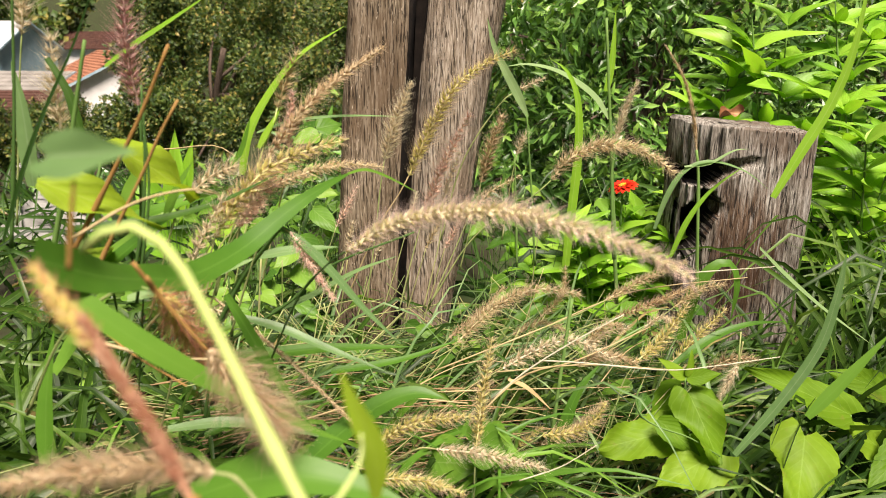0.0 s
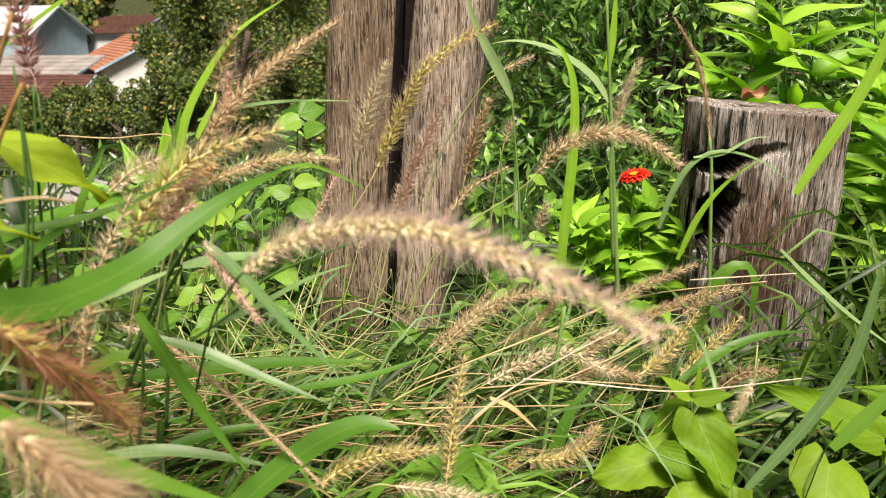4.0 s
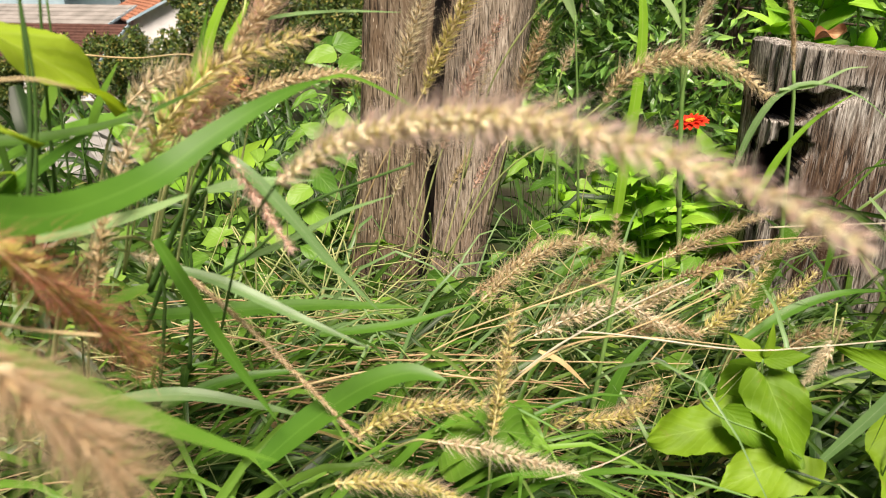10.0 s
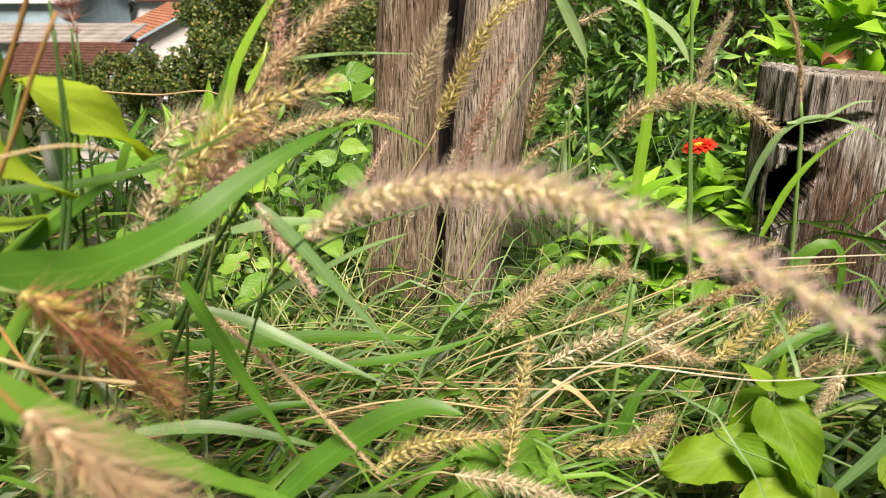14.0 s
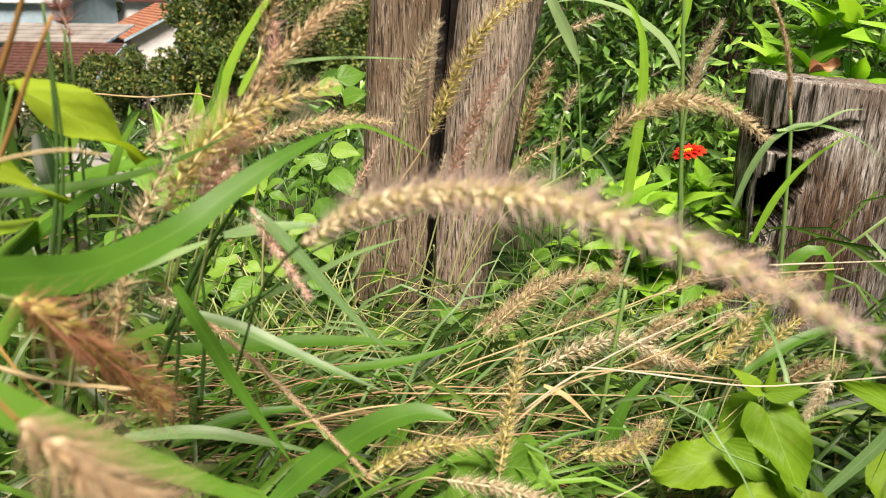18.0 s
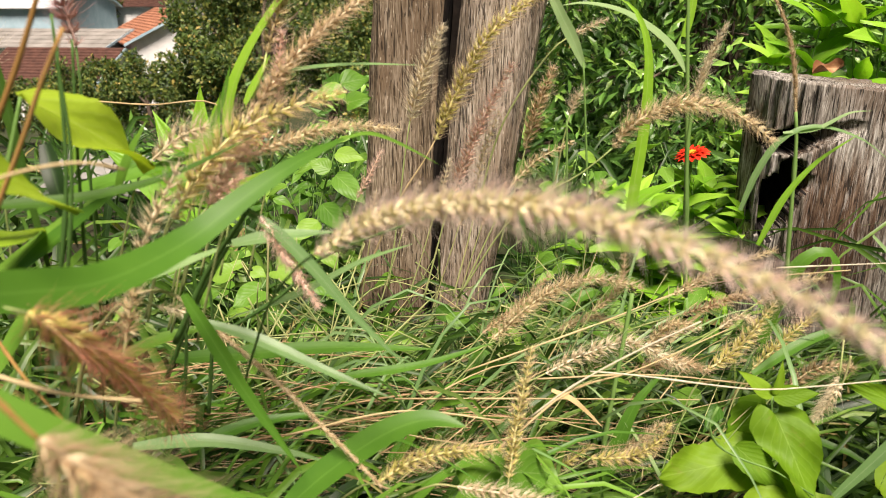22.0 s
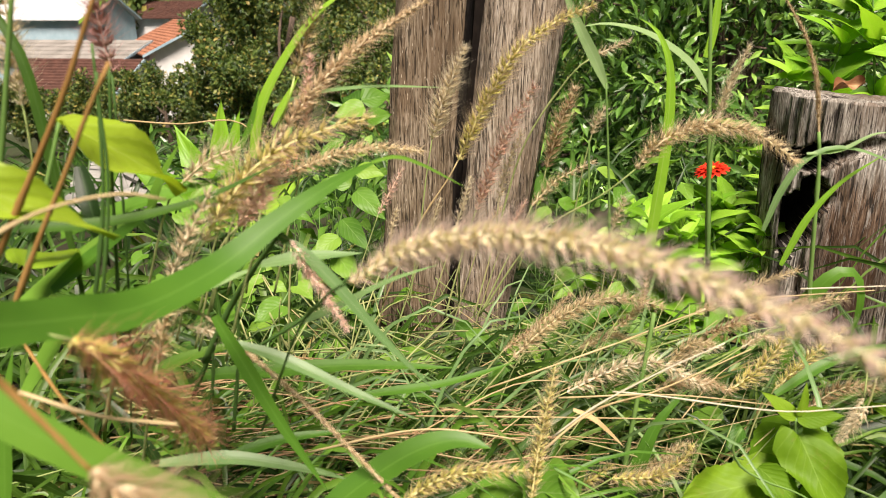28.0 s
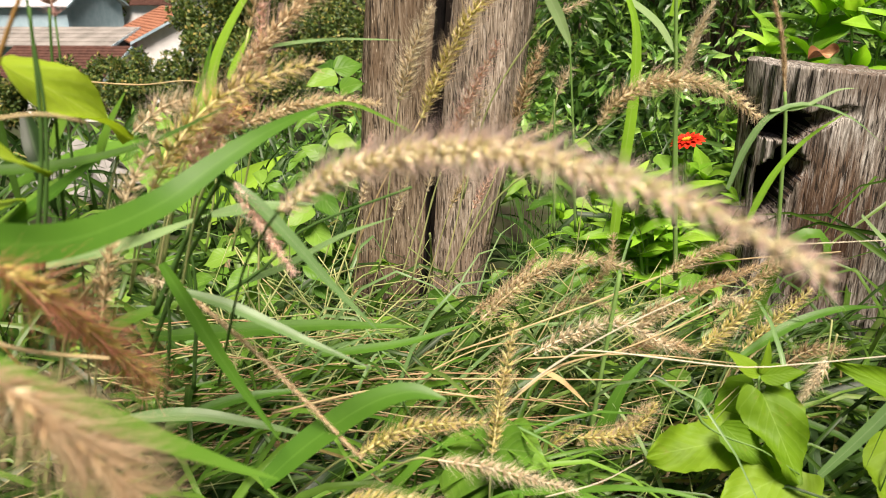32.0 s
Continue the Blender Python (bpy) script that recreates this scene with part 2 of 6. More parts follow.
BLADE_DARK = leaf_material("deep_green_and_shaded_blade", [(0.0, (0.009, 0.032, 0.004)), (0.5, (0.021, 0.065, 0.008)), (1.0, (0.047, 0.116, 0.014))], rib=(0.14, 0.26, 0.1))
BLADE_DRY = leaf_material("dry_grass_blade", [(0.0, (0.22, 0.12, 0.05)), (0.4, (0.36, 0.21, 0.09)), (0.7, (0.46, 0.32, 0.14)), (1.0, (0.55, 0.42, 0.22))], rib=(0.5, 0.36, 0.2), rough=0.65, gloss=0.2, through_light=0.2)
BLADE_MIXED = leaf_material("meadow_grass", [(0.0, (0.014, 0.046, 0.006)), (0.35, (0.040, 0.102, 0.010)), (0.66, (0.092, 0.195, 0.021)), (0.82, (0.165, 0.245, 0.053)), (0.92, (0.25, 0.195, 0.070)), (1.0, (0.32, 0.235, 0.105))], rib=(0.33, 0.45, 0.2))
STEM_GREEN = husk_material("green_stalk", [(0.0, (0.05, 0.11, 0.02)), (0.5, (0.11, 0.22, 0.05)), (1.0, (0.22, 0.36, 0.10))], 0.1, 60)
STEM_DARK = husk_material("dark_green_stalk", [(0.0, (0.025, 0.065, 0.015)), (0.5, (0.05, 0.12, 0.025)), (1.0, (0.09, 0.18, 0.04))], 0.05, 60)
STEM_DRY = husk_material("dry_stalk", [(0.0, (0.24, 0.14, 0.06)), (0.4, (0.40, 0.29, 0.14)), (0.75, (0.52, 0.42, 0.23)), (1.0, (0.62, 0.54, 0.34))], 0.1, 60)
STRAW = husk_material("reddish_straw", [(0.0, (0.15, 0.065, 0.03)), (0.4, (0.31, 0.175, 0.085)), (0.75, (0.44, 0.32, 0.17)), (1.0, (0.54, 0.45, 0.28))], 0.1, 60)
STEM_RED = husk_material("reddish_brown_stalk", [(0.0, (0.15, 0.075, 0.022)), (0.5, (0.28, 0.155, 0.045)), (1.0, (0.40, 0.25, 0.085))], 0.05, 60)
STEM_MIX = husk_material("mixed_pale_stalk", [(0.0, (0.06, 0.13, 0.025)), (0.35, (0.15, 0.24, 0.06)), (0.6, (0.33, 0.38, 0.15)), (0.85, (0.46, 0.37, 0.19)), (1.0, (0.42, 0.25, 0.12))], 0.1, 60)
STEM_PALE = husk_material("bleached_straw", [(0.0, (0.46, 0.40, 0.28)), (0.5, (0.62, 0.57, 0.42)), (1.0, (0.76, 0.72, 0.58))], 0.15, 60)
STEM_LIME = husk_material("pale_lime_stalk", [(0.0, (0.35, 0.5, 0.12)), (0.5, (0.5, 0.62, 0.2)), (1.0, (0.62, 0.72, 0.34))], 0.15, 40)
HUSKS = {
    "tan": husk_material("tan_husks", [(0.0, (0.282, 0.193, 0.099)), (0.35, (0.492, 0.383, 0.196)), (0.7, (0.682, 0.573, 0.336)), (1.0, (0.820, 0.751, 0.504))]),
    "gold": husk_material("golden_green_husks", [(0.0, (0.32, 0.26, 0.07)), (0.4, (0.56, 0.51, 0.14)), (0.7, (0.72, 0.67, 0.25)), (1.0, (0.84, 0.80, 0.48))]),
    "pink": husk_material("pinkish_husks", [(0.0, (0.52, 0.27, 0.19)), (0.4, (0.72, 0.49, 0.36)), (0.75, (0.83, 0.64, 0.50)), (1.0, (0.89, 0.79, 0.66))]),
    "brown": husk_material("brown_husks", [(0.0, (0.26, 0.14, 0.07)), (0.4, (0.50, 0.36, 0.19)), (0.75, (0.68, 0.55, 0.34)), (1.0, (0.80, 0.71, 0.50))]),
    "straw": husk_material("straw_husks", [(0.0, (0.415, 0.317, 0.178)), (0.4, (0.615, 0.507, 0.319)), (0.75, (0.774, 0.685, 0.488)), (1.0, (0.853, 0.851, 0.712))]),
    "rosegold": husk_material("rose_gold_husks", [(0.0, (0.42, 0.34, 0.08)), (0.4, (0.62, 0.53, 0.15)), (0.75, (0.76, 0.66, 0.24)), (1.0, (0.82, 0.74, 0.38))]),
    "cream": husk_material("cream_green_husks", [(0.0, (0.56, 0.51, 0.24)), (0.4, (0.74, 0.69, 0.36)), (0.75, (0.86, 0.82, 0.56)), (1.0, (0.92, 0.90, 0.72))], 0.35),
}
HUSKS["purple"] = husk_material("purplish_husks", [(0.0, (0.30, 0.13, 0.13)), (0.4, (0.46, 0.24, 0.22)), (0.75, (0.60, 0.38, 0.34)), (1.0, (0.72, 0.55, 0.46))])
HUSKS["rust"] = husk_material("rusty_husks", [(0.0, (0.22, 0.08, 0.045)), (0.4, (0.38, 0.17, 0.10)), (0.75, (0.52, 0.29, 0.18)), (1.0, (0.62, 0.42, 0.28))])
HAIRS = {
    "tan": husk_material("tan_bristles", [(0.0, (0.58, 0.44, 0.25)), (0.5, (0.74, 0.61, 0.39)), (1.0, (0.86, 0.77, 0.56))], 0.6, tip=(0.80, 0.64, 0.46)),
    "gold": husk_material("golden_brown_bristles", [(0.0, (0.60, 0.46, 0.24)), (0.5, (0.76, 0.62, 0.36)), (1.0, (0.86, 0.77, 0.52))], 0.6, tip=(0.80, 0.60, 0.46)),
    "pink": husk_material("rosy_bristles", [(0.0, (0.72, 0.47, 0.38)), (0.5, (0.84, 0.62, 0.53)), (1.0, (0.90, 0.78, 0.70))], 0.65, tip=(0.84, 0.54, 0.51)),
    "brown": husk_material("brown_bristles", [(0.0, (0.48, 0.34, 0.20)), (0.5, (0.66, 0.52, 0.33)), (1.0, (0.82, 0.72, 0.52))], 0.6, tip=(0.70, 0.52, 0.36)),
    "straw": husk_material("straw_bristles", [(0.0, (0.636, 0.507, 0.300)), (0.5, (0.772, 0.664, 0.466)), (1.0, (0.852, 0.840, 0.672))], 0.65, tip=(0.845, 0.764, 0.586)),
    "rosegold": husk_material("rose_bristles", [(0.0, (0.72, 0.42, 0.24)), (0.5, (0.84, 0.54, 0.36)), (1.0, (0.90, 0.70, 0.52))], 0.65, tip=(0.92, 0.25, 0.22)),
    "cream": husk_material("rosy_beige_bristles", [(0.0, (0.80, 0.64, 0.52)), (0.5, (0.90, 0.76, 0.66)), (1.0, (0.93, 0.87, 0.79))], 0.6, tip=(0.92, 0.70, 0.66)),
}
HAIRS["purple"] = husk_material("purplish_bristles", [(0.0, (0.46, 0.28, 0.22)), (0.5, (0.58, 0.38, 0.32)), (1.0, (0.70, 0.52, 0.46))], 0.6, tip=(0.62, 0.32, 0.36))
HAIRS["rust"] = husk_material("rusty_bristles", [(0.0, (0.34, 0.15, 0.09)), (0.5, (0.48, 0.26, 0.16)), (1.0, (0.60, 0.42, 0.30))], 0.4, tip=(0.50, 0.24, 0.16))
BROAD = leaf_material("broad_leaf", [(0.0, (0.088, 0.20, 0.008)), (0.5, (0.140, 0.27, 0.013)), (1.0, (0.21, 0.35, 0.024))], veins=7, rib=(0.34, 0.54, 0.12), rib_width=0.012, scale=110, spots=0.3, through_light=0.35, gloss=0.22, rough=0.55)
LIME_LEAF = leaf_material("lime_pointed_leaf", [(0.0, (0.127, 0.322, 0.017)), (0.5, (0.218, 0.460, 0.029)), (1.0, (0.322, 0.575, 0.057))], veins=8, rib=(0.42, 0.6, 0.2), rib_width=0.02, scale=40, spots=0.08, through_light=0.35)
BROAD_YELLOW = leaf_material("yellowing_leaf", [(0.0, (0.20, 0.34, 0.02)), (0.5, (0.30, 0.44, 0.03)), (1.0, (0.42, 0.52, 0.05))], veins=6, rib=(0.5, 0.6, 0.2), rib_width=0.014, scale=40, spots=0.3, through_light=0.4)
BROAD_MID = leaf_material("vine_leaf", [(0.0, (0.045, 0.135, 0.014)), (0.5, (0.105, 0.25, 0.026)), (1.0, (0.21, 0.38, 0.05))], veins=6, rib=(0.4, 0.56, 0.24), rib_width=0.014, scale=60, spots=0.15, through_light=0.35, gloss=0.3)
BUSH = leaf_material("dark_bush_leaf", [(0.0, (0.019, 0.059, 0.012)), (0.4, (0.059, 0.159, 0.024)), (0.75, (0.130, 0.295, 0.047)), (1.0, (0.271, 0.472, 0.083))], rib=(0.16, 0.3, 0.1), rib_width=0.05, scale=20, rough=0.35, gloss=0.5, through_light=0.2)
TREE = leaf_material("far_tree_leaf", [(0.0, (0.014, 0.036, 0.010)), (0.4, (0.055, 0.105, 0.022)), (0.72, (0.11, 0.175, 0.036)), (0.9, (0.20, 0.225, 0.048)), (1.0, (0.34, 0.27, 0.07))], rib_width=0.0, scale=0.9, rough=0.5, through_light=0.25)
BARK = plain_material("grey_brown_bark", [(0.3, (0.05, 0.035, 0.025)), (0.7, (0.16, 0.12, 0.09))], 30, 0.9, 0.01)
POST_WOOD = wood_material("weathered_post_wood", (0.082, 0.060, 0.038), (0.200, 0.160, 0.113), (0.38, 0.325, 0.25), 0.7, 14.0, 210.0, warm=(0.125, 0.084, 0.050), pits=True, split=0.8)
POST_PALE = wood_material("silvered_post_wood", (0.125, 0.099, 0.070), (0.295, 0.252, 0.200), (0.51, 0.465, 0.40), 0.7, 14.0, 210.0, warm=(0.200, 0.147, 0.100), pits=True, split=0.8)
STUMP_WOOD = wood_material("grey_stump_wood", (0.075, 0.067, 0.056), (0.235, 0.225, 0.200), (0.52, 0.515, 0.48), 0.8, 10.0, 170.0, warm=(0.105, 0.070, 0.046), scorch=(0.374, 0.89, 0.094))
SOIL = plain_material("soil_with_moss", [(0.3, (0.012, 0.010, 0.006)), (0.5, (0.028, 0.028, 0.012)), (0.62, (0.035, 0.06, 0.016)), (0.78, (0.05, 0.09, 0.022))], 6, 0.95, 0.01, detail=9)
CHAR_AND_SHADE = plain_material("black_char_and_hollow_shade", [(0.3, (0.004, 0.003, 0.003)), (0.6, (0.012, 0.009, 0.008)), (0.8, (0.05, 0.035, 0.028))], 70, 0.9, 0.004)

# ---------------------------------------------------------------- mesh helpers


def mesh(name, verts, faces, mat, uvs=None, parent=None, label="", smooth=True):
    """One mesh object from vertices, faces and one uv pair a vertex, under a thing or under nothing."""
    me = bpy.data.meshes.new(name)
    me.from_pydata([tuple(v) for v in verts], [], faces)
    me.materials.append(mat)
    if smooth:
        me.shade_smooth()
    if uvs is not None:
        layer = me.uv_layers.new(name="UVMap")
        index = np.empty(len(me.loops), dtype=np.int32)
        me.loops.foreach_get("vertex_index", index)
        layer.data.foreach_set("uv", np.asarray(uvs, dtype=np.float32)[index].ravel())
    ob = new(name, me)
    if parent is not None:
        ob.parent = parent
    if label:
        tagged(ob, label)
    return ob


def thing(name, label, category, group="", kind="", at=(0, 0, 0)):
    ob = new(name)
    ob.empty_display_size = 0.02
    ob.location = at
    return tagged(ob, label, category, group, kind)


def curve(points, n):
    """n + 1 places along a smooth line through the points, at even steps."""
    p = np.array(points, float)
    p = np.vstack([2 * p[0] - p[1], p, 2 * p[-1] - p[-2]])
    fine = []
    for k in range(1, len(p) - 2):
        a, b, c, d = p[k - 1:k + 3]
        for t in np.linspace(0, 1, 12, endpoint=False):
            fine.append(0.5 * (2 * b + (c - a) * t + (2 * a - 5 * b + 4 * c - d) * t * t + (3 * b - a - 3 * c + d) * t ** 3))
    fine.append(p[-2])
    fine = np.array(fine)
    run = np.r_[0, np.cumsum(np.linalg.norm(np.diff(fine, axis=0), axis=1))]
    want = np.linspace(0, run[-1], n + 1)
    return np.stack([np.interp(want, run, fine[:, k]) for k in range(3)], 1), run[-1]


def ways(line):
    t = np.gradient(line, axis=0)
    return t / np.linalg.norm(t, axis=1)[:, None]


def unit(v):
    v = np.asarray(v, float)
    return v / (np.linalg.norm(v, axis=-1)[..., None] + 1e-12)


def tube(line, radii, sides=6):
    """Vertices and faces of a tube round a line."""
    t = ways(line)
    ref = np.array([0.31, -0.9, 0.3])
    a = unit(np.cross(t, ref))
    b = np.cross(t, a)
    ang = np.arange(sides) * 2 * math.pi / sides
    ring = np.cos(ang)[None, :, None] * a[:, None] + np.sin(ang)[None, :, None] * b[:, None]
    v = (line[:, None] + ring * np.asarray(radii)[:, None, None]).reshape(-1, 3)
    f = []
    for k in range(len(line) - 1):
        for s in range(sides):
            s2 = (s + 1) % sides
            f.append((k * sides + s, k * sides + s2, (k + 1) * sides + s2, (k + 1) * sides + s))
    f.append(tuple(range(sides - 1, -1, -1)))
    f.append(tuple((len(line) - 1) * sides + s for s in range(sides)))
    return v, f


def ribbon(points, width, n=16, up=(0.0, -0.5, 0.85), fold=0.22, twist=0.0, base=0.55, peak=0.3, power=1.3, ripple=0.0):
    """A grass blade along the points: V-folded, narrow at the foot, widest at peak, tapering to its tip."""
    line, length = curve(points, n)
    t = ways(line)
    s = np.linspace(0, 1, n + 1)
    side = unit(np.cross(t, np.array(up, float)))
    nor = np.cross(side, t)
    tw = radians(twist) * s
    side, nor = side * np.cos(tw)[:, None] + nor * np.sin(tw)[:, None], nor * np.cos(tw)[:, None] - side * np.sin(tw)[:, None]
    w = np.where(s < peak, base + (1 - base) * np.sin(s / peak * math.pi / 2), np.clip(1 - (np.maximum(s - peak, 0) / (1 - peak)) ** power, 0, 1) ** 0.8)
    w = np.maximum(w, 0.03) * width * 0.5
    v, uv = [], []
    for k, u in enumerate((-1, -0.5, 0, 0.5, 1)):
        lift = fold * abs(u) + ripple * np.sin(s * 17 + k) * abs(u)
        v.append(line + side * (w * u)[:, None] + nor * (w * lift)[:, None])
        uv.append(np.stack([np.full(n + 1, 0.5 + u / 2), s], 1))
    v, uv = np.stack(v, 1).reshape(-1, 3), np.stack(uv, 1).reshape(-1, 2)
    f = [(k * 5 + j, k * 5 + j + 1, k * 5 + j + 6, k * 5 + j + 5) for k in range(n) for j in range(4)]
    return v, f, uv


class Heap:
    """Gathers pieces into one mesh."""

    def __init__(self):
        self.v, self.f, self.uv, self.count = [], [], [], 0

    def add(self, v, f, uv=None):
        self.v.append(np.asarray(v, float))
        self.f.extend([tuple(i + self.count for i in face) for face in f])
        self.uv.append(np.zeros((len(v), 2)) if uv is None else np.asarray(uv, float))
        self.count += len(v)

    def make(self, name, mat, parent=None, label="", smooth=True):
        return mesh(name, np.concatenate(self.v), self.f, mat, np.concatenate(self.uv), parent, label, smooth)


def stamped(template_v, template_f, template_uv, places, xs, ys, zs, sizes):
    """Copies of one small leaf at many places, each with its own axes and size, as arrays for one mesh."""
    tv, k = np.asarray(template_v, float), len(template_v)
    v = places[:, None] + sizes[:, None, None] * (tv[None, :, 0:1] * xs[:, None] + tv[None, :, 1:2] * ys[:, None] + tv[None, :, 2:3] * zs[:, None])
    f = (np.arange(len(places))[:, None, None] * k + np.array(template_f)[None]).reshape(-1, len(template_f[0]))
    return v.reshape(-1, 3), f.tolist(), np.tile(np.asarray(template_uv, float), (len(places), 1))


rng = np.random.default_rng(7)

# ---------------------------------------------------------------- kinds of things


def clump(label, at, name="grass_clump"):
    """A tuft of grass, to which blades and stalks belong."""
    return thing(name, label, "grass clump", "grass clumps", at=at)


def blade(points, width, mat=BLADE, label="", parent=None, **more):
    v, f, uv = ribbon([tuple(np.array(q) - np.array(parent.location)) for q in points], width, **more)
    return mesh("blade", v, f, mat, uv, parent, label)


def stalk(points, radius, mat=STEM_GREEN, label="", name="stalk", parent=None, tip=0.6, n=14, local=False):
    if not local:
        points = [tuple(np.array(q) - np.array(parent.location)) for q in points]
    line, _ = curve(points, n)
    # a slight swelling at one node of the stalk
    s = np.linspace(0, 1, n + 1)
    r = radius * (1 - (1 - tip) * s)
    r[n // 3] *= 1.35
    v, f = tube(line, r, 7)
    return mesh(name, v, f, mat, None, parent, label)


def seed_spike(points, radius, kind="tan", foot=None, label="tan bristly foxtail grass seed head on a thin stalk", density=1.0,
               hair=1.0, hair_length=1.0, lean=0.55, stem_mat=None, stem_radius=0.0005, taper=0.55, fat=1.0, hair_width=0.00010, tuft=0.24):
    """A foxtail: stalk, and a seed head of husks set round its axis with bristles standing out of them."""
    top = thing("foxtail_plant", label, "foxtail", "foxtails", at=tuple(points[0] if foot is None else foot[-1]))
    shift = np.array(top.location)
    line, length = curve(points, 40)
    line = line - shift
    t = ways(line)
    a = unit(np.cross(t, np.array([0.2, -0.95, 0.2])))
    b = np.cross(t, a)
    if foot is not None:
        stalk([tuple(np.array(q) - shift) for q in [points[0], *foot]], stem_radius, stem_mat or STEM_MIX, name="stalk", parent=top, tip=1.5, local=True)
    radius = radius * 1.25
    count = max(6, int(length / (radius * 0.46) * min(1.5, density) ** 0.6))
    around = 6 if density > 0.65 else 5
    axis_v, axis_f = tube(line, np.linspace(0.0008, 0.0004, 41), 5)
    hv, hf, hn = [axis_v], list(axis_f), len(axis_v)
    bv, bf, bn = [], [], 0
    for k in range(count * around):
        # spikelets in staggered rings, so that they line up in rows
        ring, turn = divmod(k, around)
        s = min(0.999, (ring + rng.uniform(-0.15, 0.35)) / count)
        at = max(0.0, s) * 40
        i = min(int(at), 39)
        g = at - i
        place, way = line[i] * (1 - g) + line[i + 1] * g, t[i]
        ang = (turn + 0.5 * (ring % 2)) * 2 * math.pi / around + ring * 0.06 + rng.normal(0, 0.13)
        out = a[i] * math.cos(ang) + b[i] * math.sin(ang)
        body = min(1, 0.45 + s * 5) * (1 - taper * max(0, s - 0.45) / 0.55) * (0.85 + 0.3 * rng.random())
        r = radius * body
        d = unit(out + way * (lean + 0.3 + rng.normal(0, 0.10)))
        size = r * 0.66
        for twin in (-1, 1):
            e = unit(d + np.cross(way, out) * 0.16 * twin + way * 0.12 * twin)
            side = unit(np.cross(e, way))
            nor = np.cross(side, e)
            w = min(0.0009, size * 0.105) * fat
            base = place + out * r * 0.06
            mid = base + e * size * 0.42
            hv.append(np.array([base, mid + side * w, mid + nor * w * 0.8, mid - side * w, mid - nor * w * 0.8, base + e * size * (1 + 0.12 * twin)]))
            q = hn
            hf.extend([(q, q + 1, q + 2), (q, q + 2, q + 3), (q, q + 3, q + 4), (q, q + 4, q + 1),
                       (q + 5, q + 2, q + 1), (q + 5, q + 3, q + 2), (q + 5, q + 4, q + 3), (q + 5, q + 1, q + 4)])
            hn += 6
        for _ in range(int(6.5 * hair + rng.random())):
            e = unit(d + rng.normal(0, tuft, 3) + way * 0.1)
            ln = r * (0.8 + 0.85 * rng.random()) * hair_length
            sd = unit(np.cross(e, rng.normal(0, 1, 3))) * hair_width
            p0 = place + d * size * 0.15
            bend = p0 + e * ln * 0.55 + way * ln * 0.03
            tipp = p0 + e * ln + way * ln * 0.12
            bv.append(np.array([p0 - sd, p0 + sd, bend + sd * 0.8, bend - sd * 0.8, tipp]))
            bf.extend([(bn, bn + 1, bn + 2, bn + 3), (bn + 3, bn + 2, bn + 4)])
            bn += 5
    head = mesh("seed_head", np.concatenate(hv), hf, HUSKS[kind], None, top, smooth=False)
    mesh("bristles", np.concatenate(bv), bf, HAIRS[kind], [(0, 0), (1, 0), (1, 0.55), (0, 0.55), (0.5, 1)] * (bn // 5), head, smooth=False)
    return top


def leaf_shape(length, width, n=10, teeth=0, lobes=0.0, cup=0.12, droop=0.15, point=1.6, heart=0.0, wave=0.06, seed=0):
    """A broad leaf from the origin along +y, face up: outline, cupped halves, drooping tip."""
    r = np.random.default_rng(seed)
    rows, cols = n * 2, 8
    v, uv = [], []
    for i in range(rows + 1):
        s = i / rows
        w = math.sin(math.pi * min(1, s * 0.97 + 0.02) ** (0.62 / (1 + 0.15 * heart))) ** (0.9 if s < 0.5 else point * 0.62)
        if teeth:
            w *= 1 - 0.10 * abs(math.sin(s * teeth * math.pi)) * (s < 0.96)
        if lobes:
            w *= 1 + lobes * math.sin(s * 9.0 + 1.0)
        for j in range(cols + 1):
            u = j / cols * 2 - 1
            x = u * w * width / 2
            back = -heart * length * 0.16 * abs(u) ** 1.5 * max(0, 1 - s * 3.2)
            y = s * length + back - 0.03 * length * abs(u) * s
            z = cup * abs(x) - droop * length * s * s + wave * width * math.sin(s * 7 + u * 2.2 + seed) * abs(u) + r.normal(0, 0.0025) * width
            v.append((x, y, z))
            uv.append((0.5 + u / 2, s))
    c = cols + 1
    f = [(i * c + j, i * c + j + 1, (i + 1) * c + j + 1, (i + 1) * c + j) for i in range(rows) for j in range(cols)]
    return np.array(v), f, uv


def leaf_at(base, tip, normal, width, **more):
    """A broad leaf from base to tip with its face towards normal."""
    base, tip = np.array(base, float), np.array(tip, float)
    length = np.linalg.norm(tip - base)
    y = (tip - base) / length
    x = unit(np.cross(y, np.array(normal, float)))
    z = np.cross(x, y)
    v, f, uv = leaf_shape(length, width, **more)
    return base + v[:, 0:1] * x + v[:, 1:2] * y + v[:, 2:3] * z, f, uv


def leaf_plant(name, label, category, stems, leaves, leaf_mat=BROAD, stem_mat=STEM_GREEN, stem_radius=0.0014, group="leafy weeds", thick=()):
    """A weed: stems as lines of points, leaves as (base, tip, normal, width, options)."""
    at = np.array(stems[0][0], float)
    top = thing(name, label, category, group, at=tuple(at))
    for pts in stems:
        stalk([tuple(np.array(q) - at) for q in pts], stem_radius, stem_mat, name="stem", parent=top, local=True)
    for k, (base, tip, normal, width, more) in enumerate(leaves):
        v, f, uv = leaf_at(np.array(base) - at, np.array(tip) - at, normal, width, seed=k, **more)
        mesh("leaf", v, f, leaf_mat, uv, top)
    return top


# ---------------------------------------------------------------- ground


